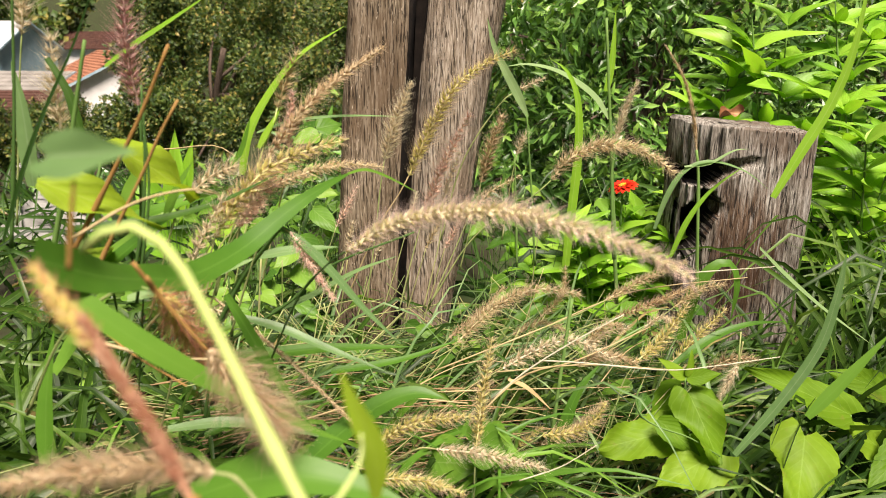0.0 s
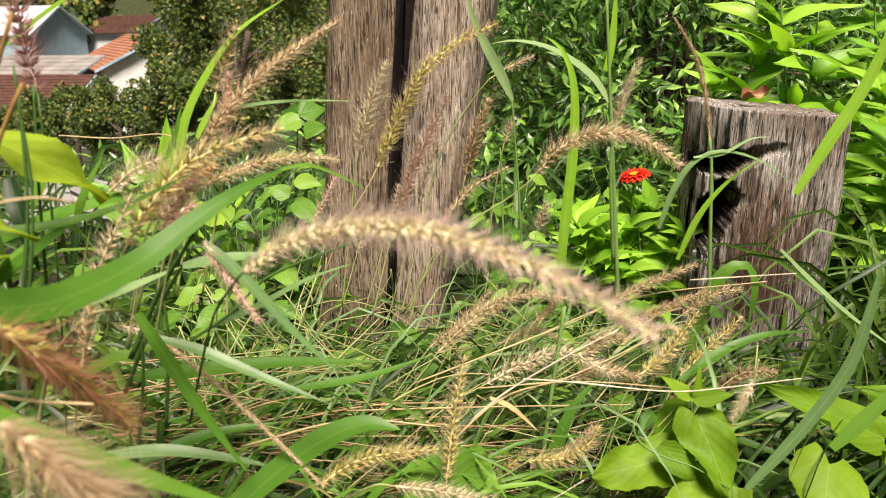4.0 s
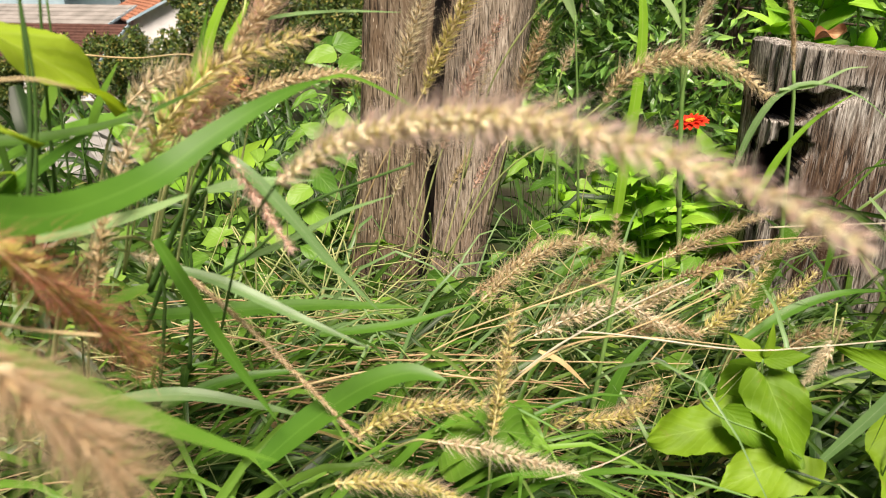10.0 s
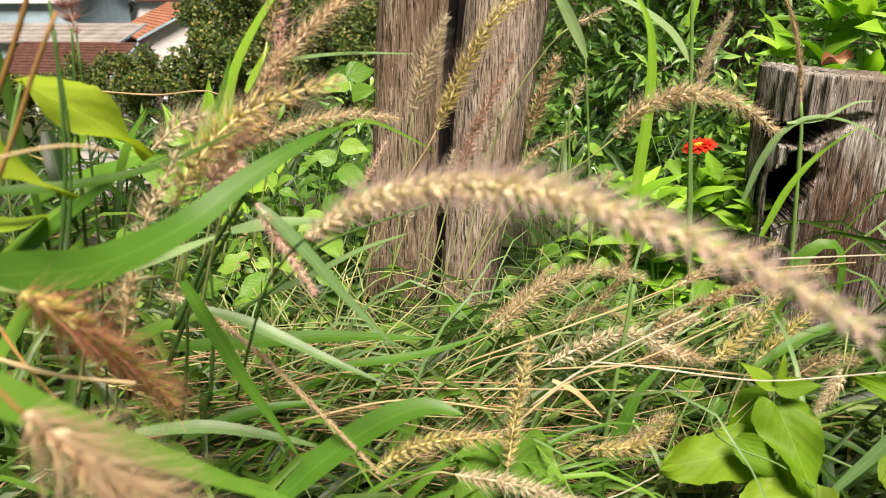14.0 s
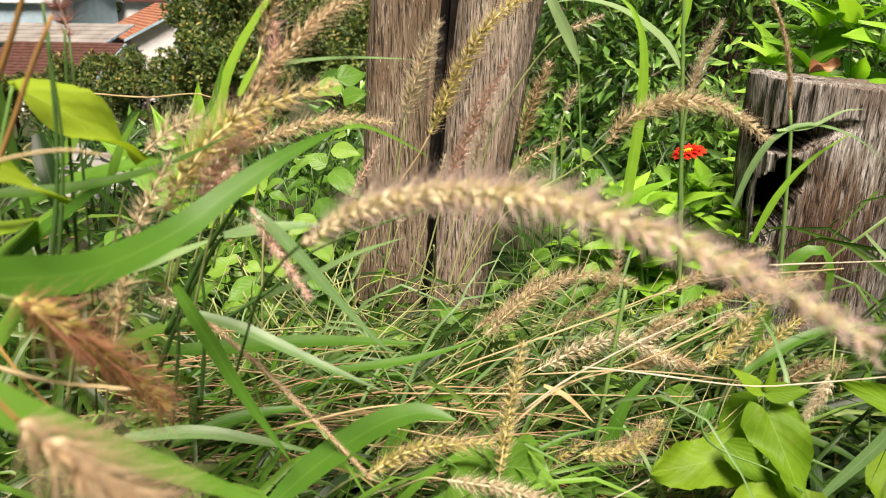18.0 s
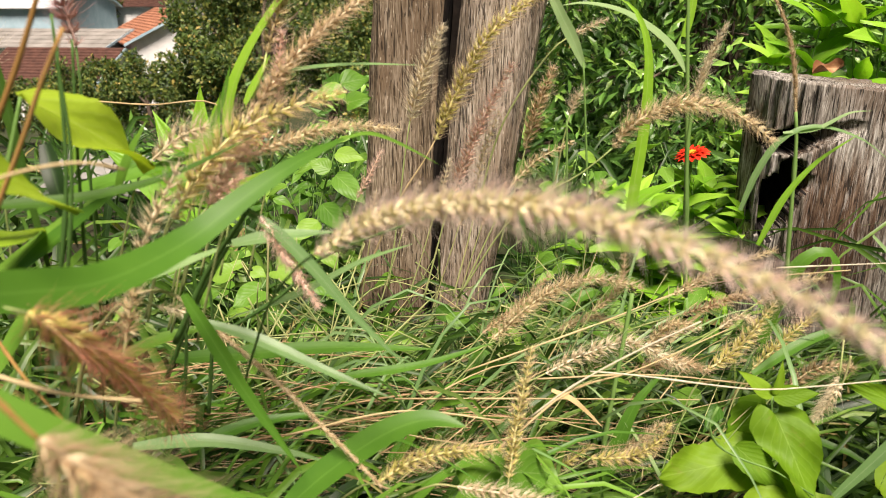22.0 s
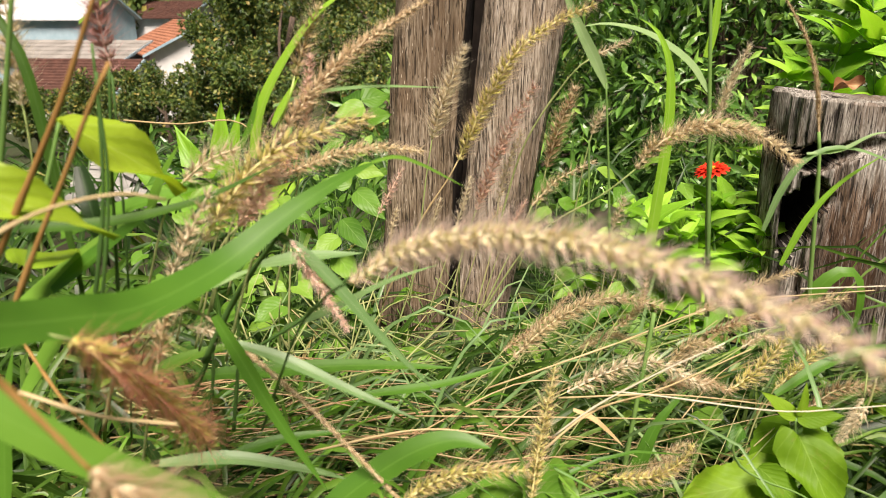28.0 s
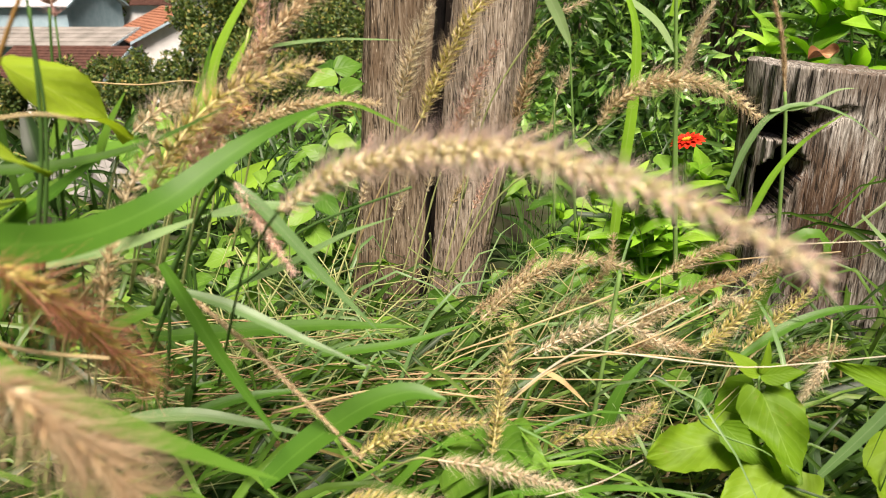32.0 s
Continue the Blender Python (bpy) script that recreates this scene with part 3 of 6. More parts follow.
def lie(x, y):
    """Height of the ground: a grassy shelf, a bank that falls away behind the posts, a valley floor, a wooded slope beyond."""
    z = -0.085 - 0.03 * noise.noise((x * 3, y * 3, 0)) + 0.02 * x
    if y > 1.3:
        z -= 0.30 * (y - 1.3) * min(1, (y - 1.3) / 2) * (1 if y < 12 else 0) + (3.21 if y >= 12 else 0)
    if y >= 12:
        z -= 0.11 * min(y - 12, 40) + 0.4 * noise.noise((x * 0.05, y * 0.05, 3))
    if y > 75:
        z += 0.42 * (y - 75) * (1 if y < 400 else 0) + (136 if y >= 400 else 0)
    return z


ys = np.r_[np.linspace(-3, 0, 7), np.linspace(0.1, 1.6, 32), np.linspace(1.8, 12, 30), np.linspace(13, 80, 40), np.linspace(90, 600, 25), [1500, 3000]]
xs = np.r_[[-3000, -1200, -500], np.linspace(-240, -20, 30), np.linspace(-16, -2, 14), np.linspace(-1.6, 1.6, 54), np.linspace(2, 16, 14), np.linspace(20, 240, 30), [500, 1200, 3000]]
gv = [(x, y, lie(x, y)) for y in ys for x in xs]
gn = len(xs)
gf = [(j * gn + i, j * gn + i + 1, (j + 1) * gn + i + 1, (j + 1) * gn + i) for j in range(len(ys) - 1) for i in range(gn - 1)]
tagged(mesh("ground", gv, gf, SOIL), "dark soil under the matted grass, falling away to a valley", "ground", kind="structure")

# ---------------------------------------------------------------- split post


def timber(name, mat, parent, left, right, depth, z0, z1, top_slant=0.0, cols=64, rows=150, rough=0.004, seed=0.0, hollow=None, round_=0.5, lift=None):
    """A riven length of timber: its left and right edge are given at foot and head, its section is a rounded slab with grain ridges."""
    v, f = [], []
    for i in range(rows + 1):
        s = i / rows
        xl, xr = left[0] + (left[1] - left[0]) * s, right[0] + (right[1] - right[0]) * s
        cx, hw = (xl + xr) / 2, (xr - xl) / 2
        for j in range(cols):
            a = 2 * math.pi * j / cols
            c, sn = math.cos(a), math.sin(a)
            # superellipse section
            px = math.copysign(abs(c) ** round_, c)
            py = math.copysign(abs(sn) ** round_, sn)
            z = z0 + (z1 - z0) * s
            ridge = noise.noise((math.cos(a) * 7 + seed, math.sin(a) * 7, z * 2.2)) * rough * 1.6 + noise.noise((math.cos(a) * 26 + seed, math.sin(a) * 26, z * 5)) * rough * 0.9
            ridge += noise.noise((math.cos(a) * 3 + seed, math.sin(a) * 3, z * 9 + 5)) * rough * 0.7
            x = cx + (hw + ridge) * px
            y = depth[0] + (depth[1] - depth[0]) / 2 + ((depth[1] - depth[0]) / 2 + ridge) * py
            if i == rows:
                z += noise.noise((x * 60, y * 60, seed)) * 0.004
            z += top_slant * (x - cx) * s
            if lift:
                z += lift(x, y) * s ** 8
            if hollow:
                x, y = hollow(x, y, z)
            v.append((x, y, z))
    for i in range(rows):
        for j in range(cols):
            k = (j + 1) % cols
            f.append((i * cols + j, i * cols + k, (i + 1) * cols + k, (i + 1) * cols + j))
    # end grain, dished towards the heart
    rim = rows * cols
    cen = np.mean([v[rim + j] for j in range(cols)], axis=0)
    prev = [rim + j for j in range(cols)]
    for ring in (0.8, 0.55, 0.3):
        cur = []
        for j in range(cols):
            p = cen + (np.array(v[rim + j]) - cen) * ring
            p[2] += noise.noise((p[0] * 70, p[1] * 70, 2 + seed)) * 0.005 - 0.004 * (1 - ring)
            v.append(tuple(p))
            cur.append(len(v) - 1)
        for j in range(cols):
            k = (j + 1) % cols
            f.append((prev[j], prev[k], cur[k], cur[j]))
        prev = cur
    f.append(tuple(prev))
    return mesh(name, v, f, mat, None, parent)


post = thing("wooden_post", "tall weathered brown wooden post split by a dark open crack", "post", at=(0, 0, 0))
CRACK_SHADE = plain_material("black_crack_shade", [(0.3, (0.004, 0.003, 0.002)), (0.7, (0.02, 0.014, 0.01))], 60, 0.95, 0.004)
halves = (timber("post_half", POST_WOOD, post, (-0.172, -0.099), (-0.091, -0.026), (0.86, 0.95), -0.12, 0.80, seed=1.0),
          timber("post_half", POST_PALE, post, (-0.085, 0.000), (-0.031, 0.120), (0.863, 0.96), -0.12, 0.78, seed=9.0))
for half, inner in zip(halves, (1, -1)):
    # the riven inner faces are blackened to give the shade inside the crack
    half.data.materials.append(CRACK_SHADE)
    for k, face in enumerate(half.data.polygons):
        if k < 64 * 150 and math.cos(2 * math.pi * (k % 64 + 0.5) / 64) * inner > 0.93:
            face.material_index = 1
# a black slab added behind the gap, coloured as the crack's deep shade
timber("post_core", CRACK_SHADE, post, (-0.13, -0.06), (-0.05, 0.04), (0.935, 0.947), -0.1, 0.76, cols=24, rows=30)


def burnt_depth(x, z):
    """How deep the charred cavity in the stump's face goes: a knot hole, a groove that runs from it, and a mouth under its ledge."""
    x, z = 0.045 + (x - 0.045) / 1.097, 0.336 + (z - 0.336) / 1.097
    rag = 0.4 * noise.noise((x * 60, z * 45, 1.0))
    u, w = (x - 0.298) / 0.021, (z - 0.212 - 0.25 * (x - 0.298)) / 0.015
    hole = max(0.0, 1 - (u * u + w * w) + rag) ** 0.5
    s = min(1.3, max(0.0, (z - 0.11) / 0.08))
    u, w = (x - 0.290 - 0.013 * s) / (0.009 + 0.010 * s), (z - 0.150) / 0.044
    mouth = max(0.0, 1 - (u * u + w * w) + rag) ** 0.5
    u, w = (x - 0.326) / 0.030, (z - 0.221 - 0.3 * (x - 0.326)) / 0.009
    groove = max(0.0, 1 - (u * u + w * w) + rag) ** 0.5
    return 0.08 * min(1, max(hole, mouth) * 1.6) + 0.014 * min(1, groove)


def burnt_hollow(x, y, z):
    return (x, y + burnt_depth(x, z)) if y < 0.95 else (x, y)


stump = thing("tree_stump", "short grey weathered stump with a charred hollow in its face", "stump")
trunk = timber("trunk", STUMP_WOOD, stump, (0.298, 0.302), (0.470, 0.465), (0.89, 1.03), -0.12, 0.258, -0.09, cols=150, rows=170, rough=0.009, seed=4.0, hollow=burnt_hollow, round_=0.62)
# charred wood, painted blacker so its colour also holds the hollow's shade
trunk.data.materials.append(CHAR_AND_SHADE)
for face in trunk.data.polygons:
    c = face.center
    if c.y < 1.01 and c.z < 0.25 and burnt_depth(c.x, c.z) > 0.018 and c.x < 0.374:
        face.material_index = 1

# ---------------------------------------------------------------- bushes and trees

LEAF4 = ([(0, 0, 0), (0.16, 0.45, 0.05), (0, 0.5, 0.0), (-0.16, 0.45, 0.05), (0, 1, -0.12)], [(0, 1, 2), (0, 2, 3), (1, 4, 2), (2, 4, 3)], [(0.5, 0), (1, 0.45), (0.5, 0.5), (0, 0.45), (0.5, 1)])
LEAF_WIDE = ([(0, 0, 0), (0.30, 0.45, 0.06), (0, 0.5, 0.0), (-0.30, 0.45, 0.06), (0, 1, -0.1)], LEAF4[1], LEAF4[2])


def foliage(name, parent, mat, centres, spread, per, size, template, rng_, up=0.5, droop=0.0, out_from=None):
    """Leaves in clumps about the centres, facing up and outwards; one mesh."""
    n = len(centres) * per
    c = np.repeat(np.asarray(centres, float), per, 0)
    d = unit(rng_.normal(0, 1, (n, 3)))
    place = c + d * (spread * rng_.random((n, 1)) ** 0.5)
    y = unit(d + rng_.normal(0, 0.45, (n, 3)) + np.array([0, -0.15, -droop]))
    z = unit(rng_.normal(0, 0.5, (n, 3)) + np.array([0, -0.35, up]))
    x = unit(np.cross(y, z))
    z = np.cross(x, y)
    s = size * (0.6 + 0.8 * rng_.random(n))
    v, f, uv = stamped(*template, place, x, y, z, s)
    ob = mesh(name, v, f, mat, uv, parent, smooth=False)
    return ob


def tree(x, y, foot, height, crown, seed, leaves, size, mat=TREE, label="broad leafy green tree on the slope below", name="tree", clumps=60, limbs=9):
    r = np.random.default_rng(seed)
    top = thing(name, label, "tree", "trees on the slope", at=(x, y, foot))
    line, _ = curve([(0, 0, -0.5), (r.normal(0, 0.1) * crown, 0, height * 0.3), (r.normal(0, 0.15) * crown, 0, height * 0.62)], 10)
    v, f = tube(line, np.linspace(crown * 0.07, crown * 0.035, 11), 8)
    mesh("trunk", v, f, BARK, None, top)
    crown_at, centres = np.array([0, 0, height * 0.64]), []
    for k in range(limbs):
        a = r.random() * 6.283
        end = crown_at + np.array([math.cos(a) * crown * 0.8, math.sin(a) * crown * 0.8, r.uniform(-0.25, 0.42) * height])
        start = line[r.integers(4, 10)]
        bough, _ = curve([start, (start + end) / 2 + r.normal(0, 0.06, 3) * crown, end], 8)
        v, f = tube(bough, np.linspace(crown * 0.028, crown * 0.008, 9), 6)
        mesh("limb", v, f, BARK, None, top)
        centres += [bough[5], bough[7], end]
    while len(centres) < clumps:
        d = unit(r.normal(0, 1, 3))
        centres.append(crown_at + d * np.array([crown, crown, height * 0.40]) * r.uniform(0.55, 1.0))
    foliage("crown", top, mat, centres, crown * 0.21, leaves // len(centres), size, LEAF_WIDE, r)
    return top

# ---------------------------------------------------------------- plants, nearest first

# the long arching seed head in front
seed_spike([(-0.032, 0.303, 0.268), (-0.009, 0.298, 0.283), (0.017, 0.285, 0.292), (0.044, 0.262, 0.298), (0.069, 0.240, 0.297), (0.086, 0.226, 0.294), (0.096, 0.216, 0.291), (0.103, 0.209, 0.288)], 0.0062, 'cream', foot=[(-0.049, 0.330, 0.251), (-0.074, 0.360, 0.219), (-0.122, 0.420, 0.127)], fat=1.9, hair_width=0.00013, hair_length=1.15, taper=0.6, density=0.8, hair=1.4, tuft=0.15, label='long arching tan foxtail seed head over the tangle', stem_mat=STEM_DARK)

# seed heads before the split post
seed_spike([(-0.116, 0.460, 0.286), (-0.101, 0.470, 0.307), (-0.079, 0.490, 0.332), (-0.041, 0.530, 0.361)], 0.008, 'brown', foot=[(-0.126, 0.450, 0.263), (-0.154, 0.460, 0.193)], density=0.85, fat=1.25, lean=0.7, label='leaning brown foxtail seed head with dark bristles')
seed_spike([(-0.028, 0.570, 0.256), (-0.011, 0.570, 0.293), (0.010, 0.570, 0.328), (0.035, 0.580, 0.347), (0.060, 0.580, 0.358)], 0.0095, 'gold', foot=[(-0.036, 0.570, 0.241), (-0.057, 0.570, 0.207), (-0.088, 0.580, 0.139)], density=1.2, label='yellow-green foxtail seed head curving across the post', stem_mat=STEM_DRY)
seed_spike([(-0.061, 0.660, 0.254), (-0.050, 0.660, 0.290), (-0.033, 0.660, 0.330)], 0.0115, 'straw', density=1.4, hair=1.3, foot=[(-0.066, 0.660, 0.224), (-0.071, 0.660, 0.185), (-0.083, 0.660, 0.105)], taper=0.75, label='plump pale tan foxtail seed head before the post')
seed_spike([(-0.018, 0.600, 0.212), (-0.001, 0.600, 0.259), (0.023, 0.600, 0.306)], 0.0088, 'pink', foot=[(-0.025, 0.600, 0.190), (-0.042, 0.600, 0.123)], density=1.1, label='slender pink foxtail seed head before the post')
seed_spike([(-0.003, 0.620, 0.213), (0.003, 0.620, 0.240), (0.014, 0.620, 0.270)], 0.006, 'straw', foot=[(-0.006, 0.620, 0.180), (-0.021, 0.620, 0.116)], density=0.5, label='sparse pale straw seed head before the post')
seed_spike([(0.033, 0.660, 0.233), (0.041, 0.660, 0.264), (0.053, 0.660, 0.299)], 0.01, 'brown', foot=[(0.028, 0.660, 0.208), (0.013, 0.660, 0.143)], density=1.15, label='reddish brown upright foxtail seed head')
seed_spike([(0.023, 0.630, 0.209), (0.042, 0.630, 0.230), (0.070, 0.630, 0.246)], 0.0065, 'tan', foot=[(0.013, 0.630, 0.183), (-0.017, 0.630, 0.112)], density=0.6, label='small tan open seed head')
seed_spike([(0.066, 0.640, 0.264), (0.070, 0.640, 0.275), (0.075, 0.640, 0.285)], 0.006, 'straw', foot=[(0.061, 0.640, 0.237), (0.054, 0.640, 0.181)], density=0.6, label='small straw seed head on a thin stalk')
seed_spike([(0.063, 0.620, 0.323), (0.076, 0.620, 0.329), (0.088, 0.620, 0.334)], 0.004, 'straw', foot=[(0.046, 0.620, 0.308), (0.015, 0.620, 0.257), (-0.004, 0.620, 0.185)], density=0.6, label='nodding pale straw seed head on a hair-thin stalk', stem_radius=0.0006)
seed_spike([(0.091, 0.560, 0.255), (0.104, 0.560, 0.272), (0.127, 0.560, 0.283), (0.155, 0.560, 0.282), (0.173, 0.560, 0.274), (0.191, 0.560, 0.261)], 0.009, 'tan', foot=[(0.071, 0.560, 0.237), (0.027, 0.570, 0.202), (-0.013, 0.580, 0.134)], density=1.2, hair=1.3, label='arching tan foxtail seed head beside the stump')
seed_spike([(0.152, 0.620, 0.278), (0.158, 0.620, 0.305), (0.168, 0.620, 0.331)], 0.006, 'straw', foot=[(0.151, 0.620, 0.244), (0.158, 0.620, 0.169)], lean=1.0, label='upright pale slender seed head on a green stalk', stem_mat=STEM_GREEN, stem_radius=0.0012)
seed_spike([(0.236, 0.660, 0.266), (0.229, 0.660, 0.302), (0.217, 0.660, 0.334), (0.199, 0.660, 0.361)], 0.0042, 'brown', foot=[(0.240, 0.660, 0.242), (0.244, 0.660, 0.197), (0.251, 0.660, 0.115)], lean=1.4, hair=0.3, density=1.3, label='thin rusty brown spike on a green stalk before the stump', stem_mat=STEM_GREEN, stem_radius=0.0013)

# seed heads to the side of the big blade
seed_spike([(-0.133, 0.400, 0.247), (-0.119, 0.402, 0.268), (-0.102, 0.410, 0.287), (-0.079, 0.420, 0.298), (-0.052, 0.430, 0.305)], 0.0115, 'gold', foot=[(-0.143, 0.402, 0.231), (-0.167, 0.420, 0.181)], density=1.0, hair=1.6, taper=0.7, label='golden pink foxtail seed head leaning over the big blade')
seed_spike([(-0.124, 0.420, 0.249), (-0.114, 0.420, 0.265), (-0.101, 0.430, 0.277)], 0.009, 'pink', foot=[(-0.136, 0.420, 0.227), (-0.160, 0.430, 0.170)], density=1.0, hair=1.3, label='fluffy rosy foxtail seed head')
seed_spike([(-0.117, 0.470, 0.265), (-0.092, 0.480, 0.274), (-0.068, 0.490, 0.278), (-0.040, 0.500, 0.275)], 0.006, 'tan', foot=[(-0.131, 0.460, 0.254), (-0.154, 0.460, 0.193)], label='slim brown-tan foxtail seed head above the blade tip')
seed_spike([(-0.117, 0.500, 0.318), (-0.110, 0.500, 0.336), (-0.099, 0.500, 0.359)], 0.008, 'tan', foot=[(-0.123, 0.500, 0.300), (-0.134, 0.500, 0.276), (-0.161, 0.500, 0.177)], density=0.8, label='loose straw-coloured seed head on a green stalk', stem_mat=STEM_LIME)
seed_spike([(-0.105, 0.480, 0.291), (-0.103, 0.480, 0.312), (-0.100, 0.480, 0.332)], 0.0055, 'pink', foot=[(-0.110, 0.480, 0.266), (-0.133, 0.480, 0.186)], density=0.8, label='slender pinkish seed head')
seed_spike([(-0.143, 0.380, 0.232), (-0.135, 0.385, 0.251), (-0.121, 0.390, 0.277)], 0.008, 'straw', foot=[(-0.151, 0.380, 0.214), (-0.178, 0.400, 0.149)], density=0.7, label='loose pale golden seed head among the blades')
seed_spike([(-0.162, 0.440, 0.267), (-0.146, 0.440, 0.279), (-0.128, 0.440, 0.286)], 0.01, 'straw', foot=[(-0.176, 0.440, 0.248), (-0.204, 0.440, 0.169)], density=0.6, hair=1.5, label='pale fluffy straw seed head')
seed_spike([(-0.108, 0.265, 0.260), (-0.111, 0.285, 0.242), (-0.115, 0.315, 0.211), (-0.114, 0.345, 0.172)], 0.0088, 'rosegold', foot=[(-0.112, 0.262, 0.263), (-0.128, 0.264, 0.259), (-0.157, 0.270, 0.236), (-0.188, 0.280, 0.189)], taper=0.25, fat=1.3, hair_length=1.45, hair_width=0.00011, density=1.0, hair=1.2, label='fat drooping reddish foxtail seed head')
seed_spike([(-0.142, 0.360, 0.200), (-0.137, 0.360, 0.218), (-0.131, 0.360, 0.235)], 0.008, 'tan', foot=[(-0.148, 0.360, 0.182), (-0.174, 0.380, 0.120)], density=0.7, label='loose tan seed head standing in the grass')
seed_spike([(-0.077, 0.370, 0.259), (-0.069, 0.370, 0.245), (-0.061, 0.370, 0.231), (-0.053, 0.370, 0.217)], 0.0045, 'pink', foot=[(-0.082, 0.370, 0.262), (-0.099, 0.380, 0.248), (-0.129, 0.400, 0.181)], density=0.7, label='drooping thin pinkish brown seed head')
seed_spike([(-0.148, 0.400, 0.200), (-0.133, 0.400, 0.197), (-0.125, 0.400, 0.191)], 0.005, 'straw', foot=[(-0.161, 0.400, 0.200), (-0.197, 0.420, 0.165)], density=0.6, label='short dry straw seed head lying over a blade')
seed_spike([(-0.064, 0.208, 0.259), (-0.058, 0.212, 0.248), (-0.050, 0.217, 0.233), (-0.042, 0.222, 0.217)], 0.0078, 'brown', foot=[(-0.066, 0.208, 0.261), (-0.077, 0.205, 0.280), (-0.079, 0.200, 0.289)], hair_length=1.6, taper=0.3, density=0.9, hair=2.6, label='fluffy tan foxtail seed head close by', stem_mat=STEM_RED)

# seed heads in the lying tangle
seed_spike([(-0.137, 0.400, 0.206), (-0.124, 0.400, 0.194), (-0.087, 0.400, 0.159), (-0.061, 0.400, 0.130), (-0.035, 0.400, 0.100)], 0.0040, 'brown', foot=[(-0.141, 0.400, 0.209), (-0.163, 0.400, 0.204), (-0.197, 0.410, 0.170), (-0.222, 0.420, 0.118)], lean=1.9, hair=0.25, density=0.8, taper=0.2, label='stripped dry brown seed head bent across the grass', stem_radius=0.0009)
seed_spike([(0.032, 0.460, 0.066), (0.035, 0.465, 0.097), (0.039, 0.470, 0.126), (0.043, 0.475, 0.151)], 0.0080, 'gold', foot=[(0.031, 0.460, 0.045), (0.030, 0.470, -0.019)], label='upright golden seed head in the tangle')
seed_spike([(-0.039, 0.410, 0.095), (-0.020, 0.415, 0.107), (0.001, 0.420, 0.111), (0.030, 0.425, 0.112)], 0.0085, 'gold', foot=[(-0.052, 0.410, 0.089), (-0.086, 0.420, 0.052)], label='lying yellow-tan seed head in the tangle')
seed_spike([(0.004, 0.420, 0.088), (0.029, 0.420, 0.086), (0.054, 0.420, 0.081), (0.082, 0.420, 0.075)], 0.0075, 'straw', foot=[(-0.009, 0.420, 0.088), (-0.031, 0.430, 0.069)], label='lying pale straw seed head in the tangle')
seed_spike([(-0.044, 0.380, 0.087), (-0.021, 0.385, 0.087), (0.002, 0.390, 0.081), (0.025, 0.395, 0.069)], 0.0075, 'gold', foot=[(-0.062, 0.380, 0.076), (-0.090, 0.390, 0.046)], label='lying bright golden seed head in the tangle')
seed_spike([(0.013, 0.600, 0.091), (0.047, 0.610, 0.122), (0.086, 0.620, 0.138), (0.130, 0.620, 0.133)], 0.0095, 'tan', foot=[(-0.005, 0.600, 0.065), (-0.042, 0.600, 0.019)], hair=1.4, label='curving soft tan seed head in the tangle')
seed_spike([(0.056, 0.580, 0.074), (0.087, 0.585, 0.091), (0.121, 0.590, 0.099), (0.161, 0.590, 0.079)], 0.0105, 'straw', foot=[(0.032, 0.580, 0.059), (-0.013, 0.600, 0.022)], density=0.8, label='comb-like tan seed head in the tangle')
seed_spike([(0.125, 0.600, 0.070), (0.154, 0.600, 0.080), (0.184, 0.600, 0.073)], 0.0085, 'brown', foot=[(0.103, 0.600, 0.064), (0.060, 0.600, 0.039)], hair=1.4, label='soft brown seed head in the tangle')
seed_spike([(0.182, 0.600, 0.075), (0.205, 0.610, 0.091), (0.231, 0.620, 0.127)], 0.0100, 'gold', foot=[(0.170, 0.600, 0.049), (0.162, 0.600, 0.001)], label='yellow-green seed head by the stump foot')
seed_spike([(0.225, 0.630, 0.062), (0.249, 0.640, 0.084), (0.278, 0.650, 0.111)], 0.0095, 'gold', foot=[(0.214, 0.630, 0.034), (0.207, 0.630, -0.016)], label='tan seed head by the stump foot')
seed_spike([(0.264, 0.660, 0.028), (0.288, 0.660, 0.050), (0.319, 0.660, 0.052)], 0.0095, 'brown', foot=[(0.249, 0.660, 0.007), (0.237, 0.660, -0.047)], hair=1.5, label='fluffy brown seed head by the stump foot')
seed_spike([(0.268, 0.580, 0.086), (0.263, 0.580, 0.070), (0.255, 0.580, 0.047)], 0.0045, 'straw', foot=[(0.268, 0.580, 0.093), (0.271, 0.590, 0.111)], label='small nodding pale seed head')
seed_spike([(0.092, 0.570, -0.001), (0.121, 0.570, 0.018), (0.146, 0.570, 0.043)], 0.0075, 'tan', foot=[(0.071, 0.570, -0.008), (0.045, 0.570, -0.028)], label='soft tan seed head low in the grass')
seed_spike([(0.061, 0.550, 0.006), (0.077, 0.550, 0.018), (0.092, 0.550, 0.033)], 0.0065, 'gold', foot=[(0.049, 0.550, -0.006), (0.028, 0.550, -0.030)], density=0.7, label='small golden seed head low in the grass')
seed_spike([(0.153, 0.620, 0.128), (0.189, 0.630, 0.146), (0.232, 0.640, 0.162)], 0.007, 'tan', foot=[(0.123, 0.620, 0.111), (0.072, 0.620, 0.088)], label='tan seed head leaning towards the stump')
seed_spike([(0.167, 0.640, 0.103), (0.202, 0.640, 0.118), (0.245, 0.650, 0.134)], 0.007, 'brown', foot=[(0.136, 0.640, 0.091), (0.084, 0.640, 0.066)], label='brown seed head leaning towards the stump')
seed_spike([(0.093, 0.630, 0.106), (0.113, 0.630, 0.129), (0.115, 0.630, 0.159)], 0.0065, 'tan', foot=[(0.083, 0.630, 0.083), (0.067, 0.630, 0.035)], density=0.7, label='short tan seed head in the tangle')
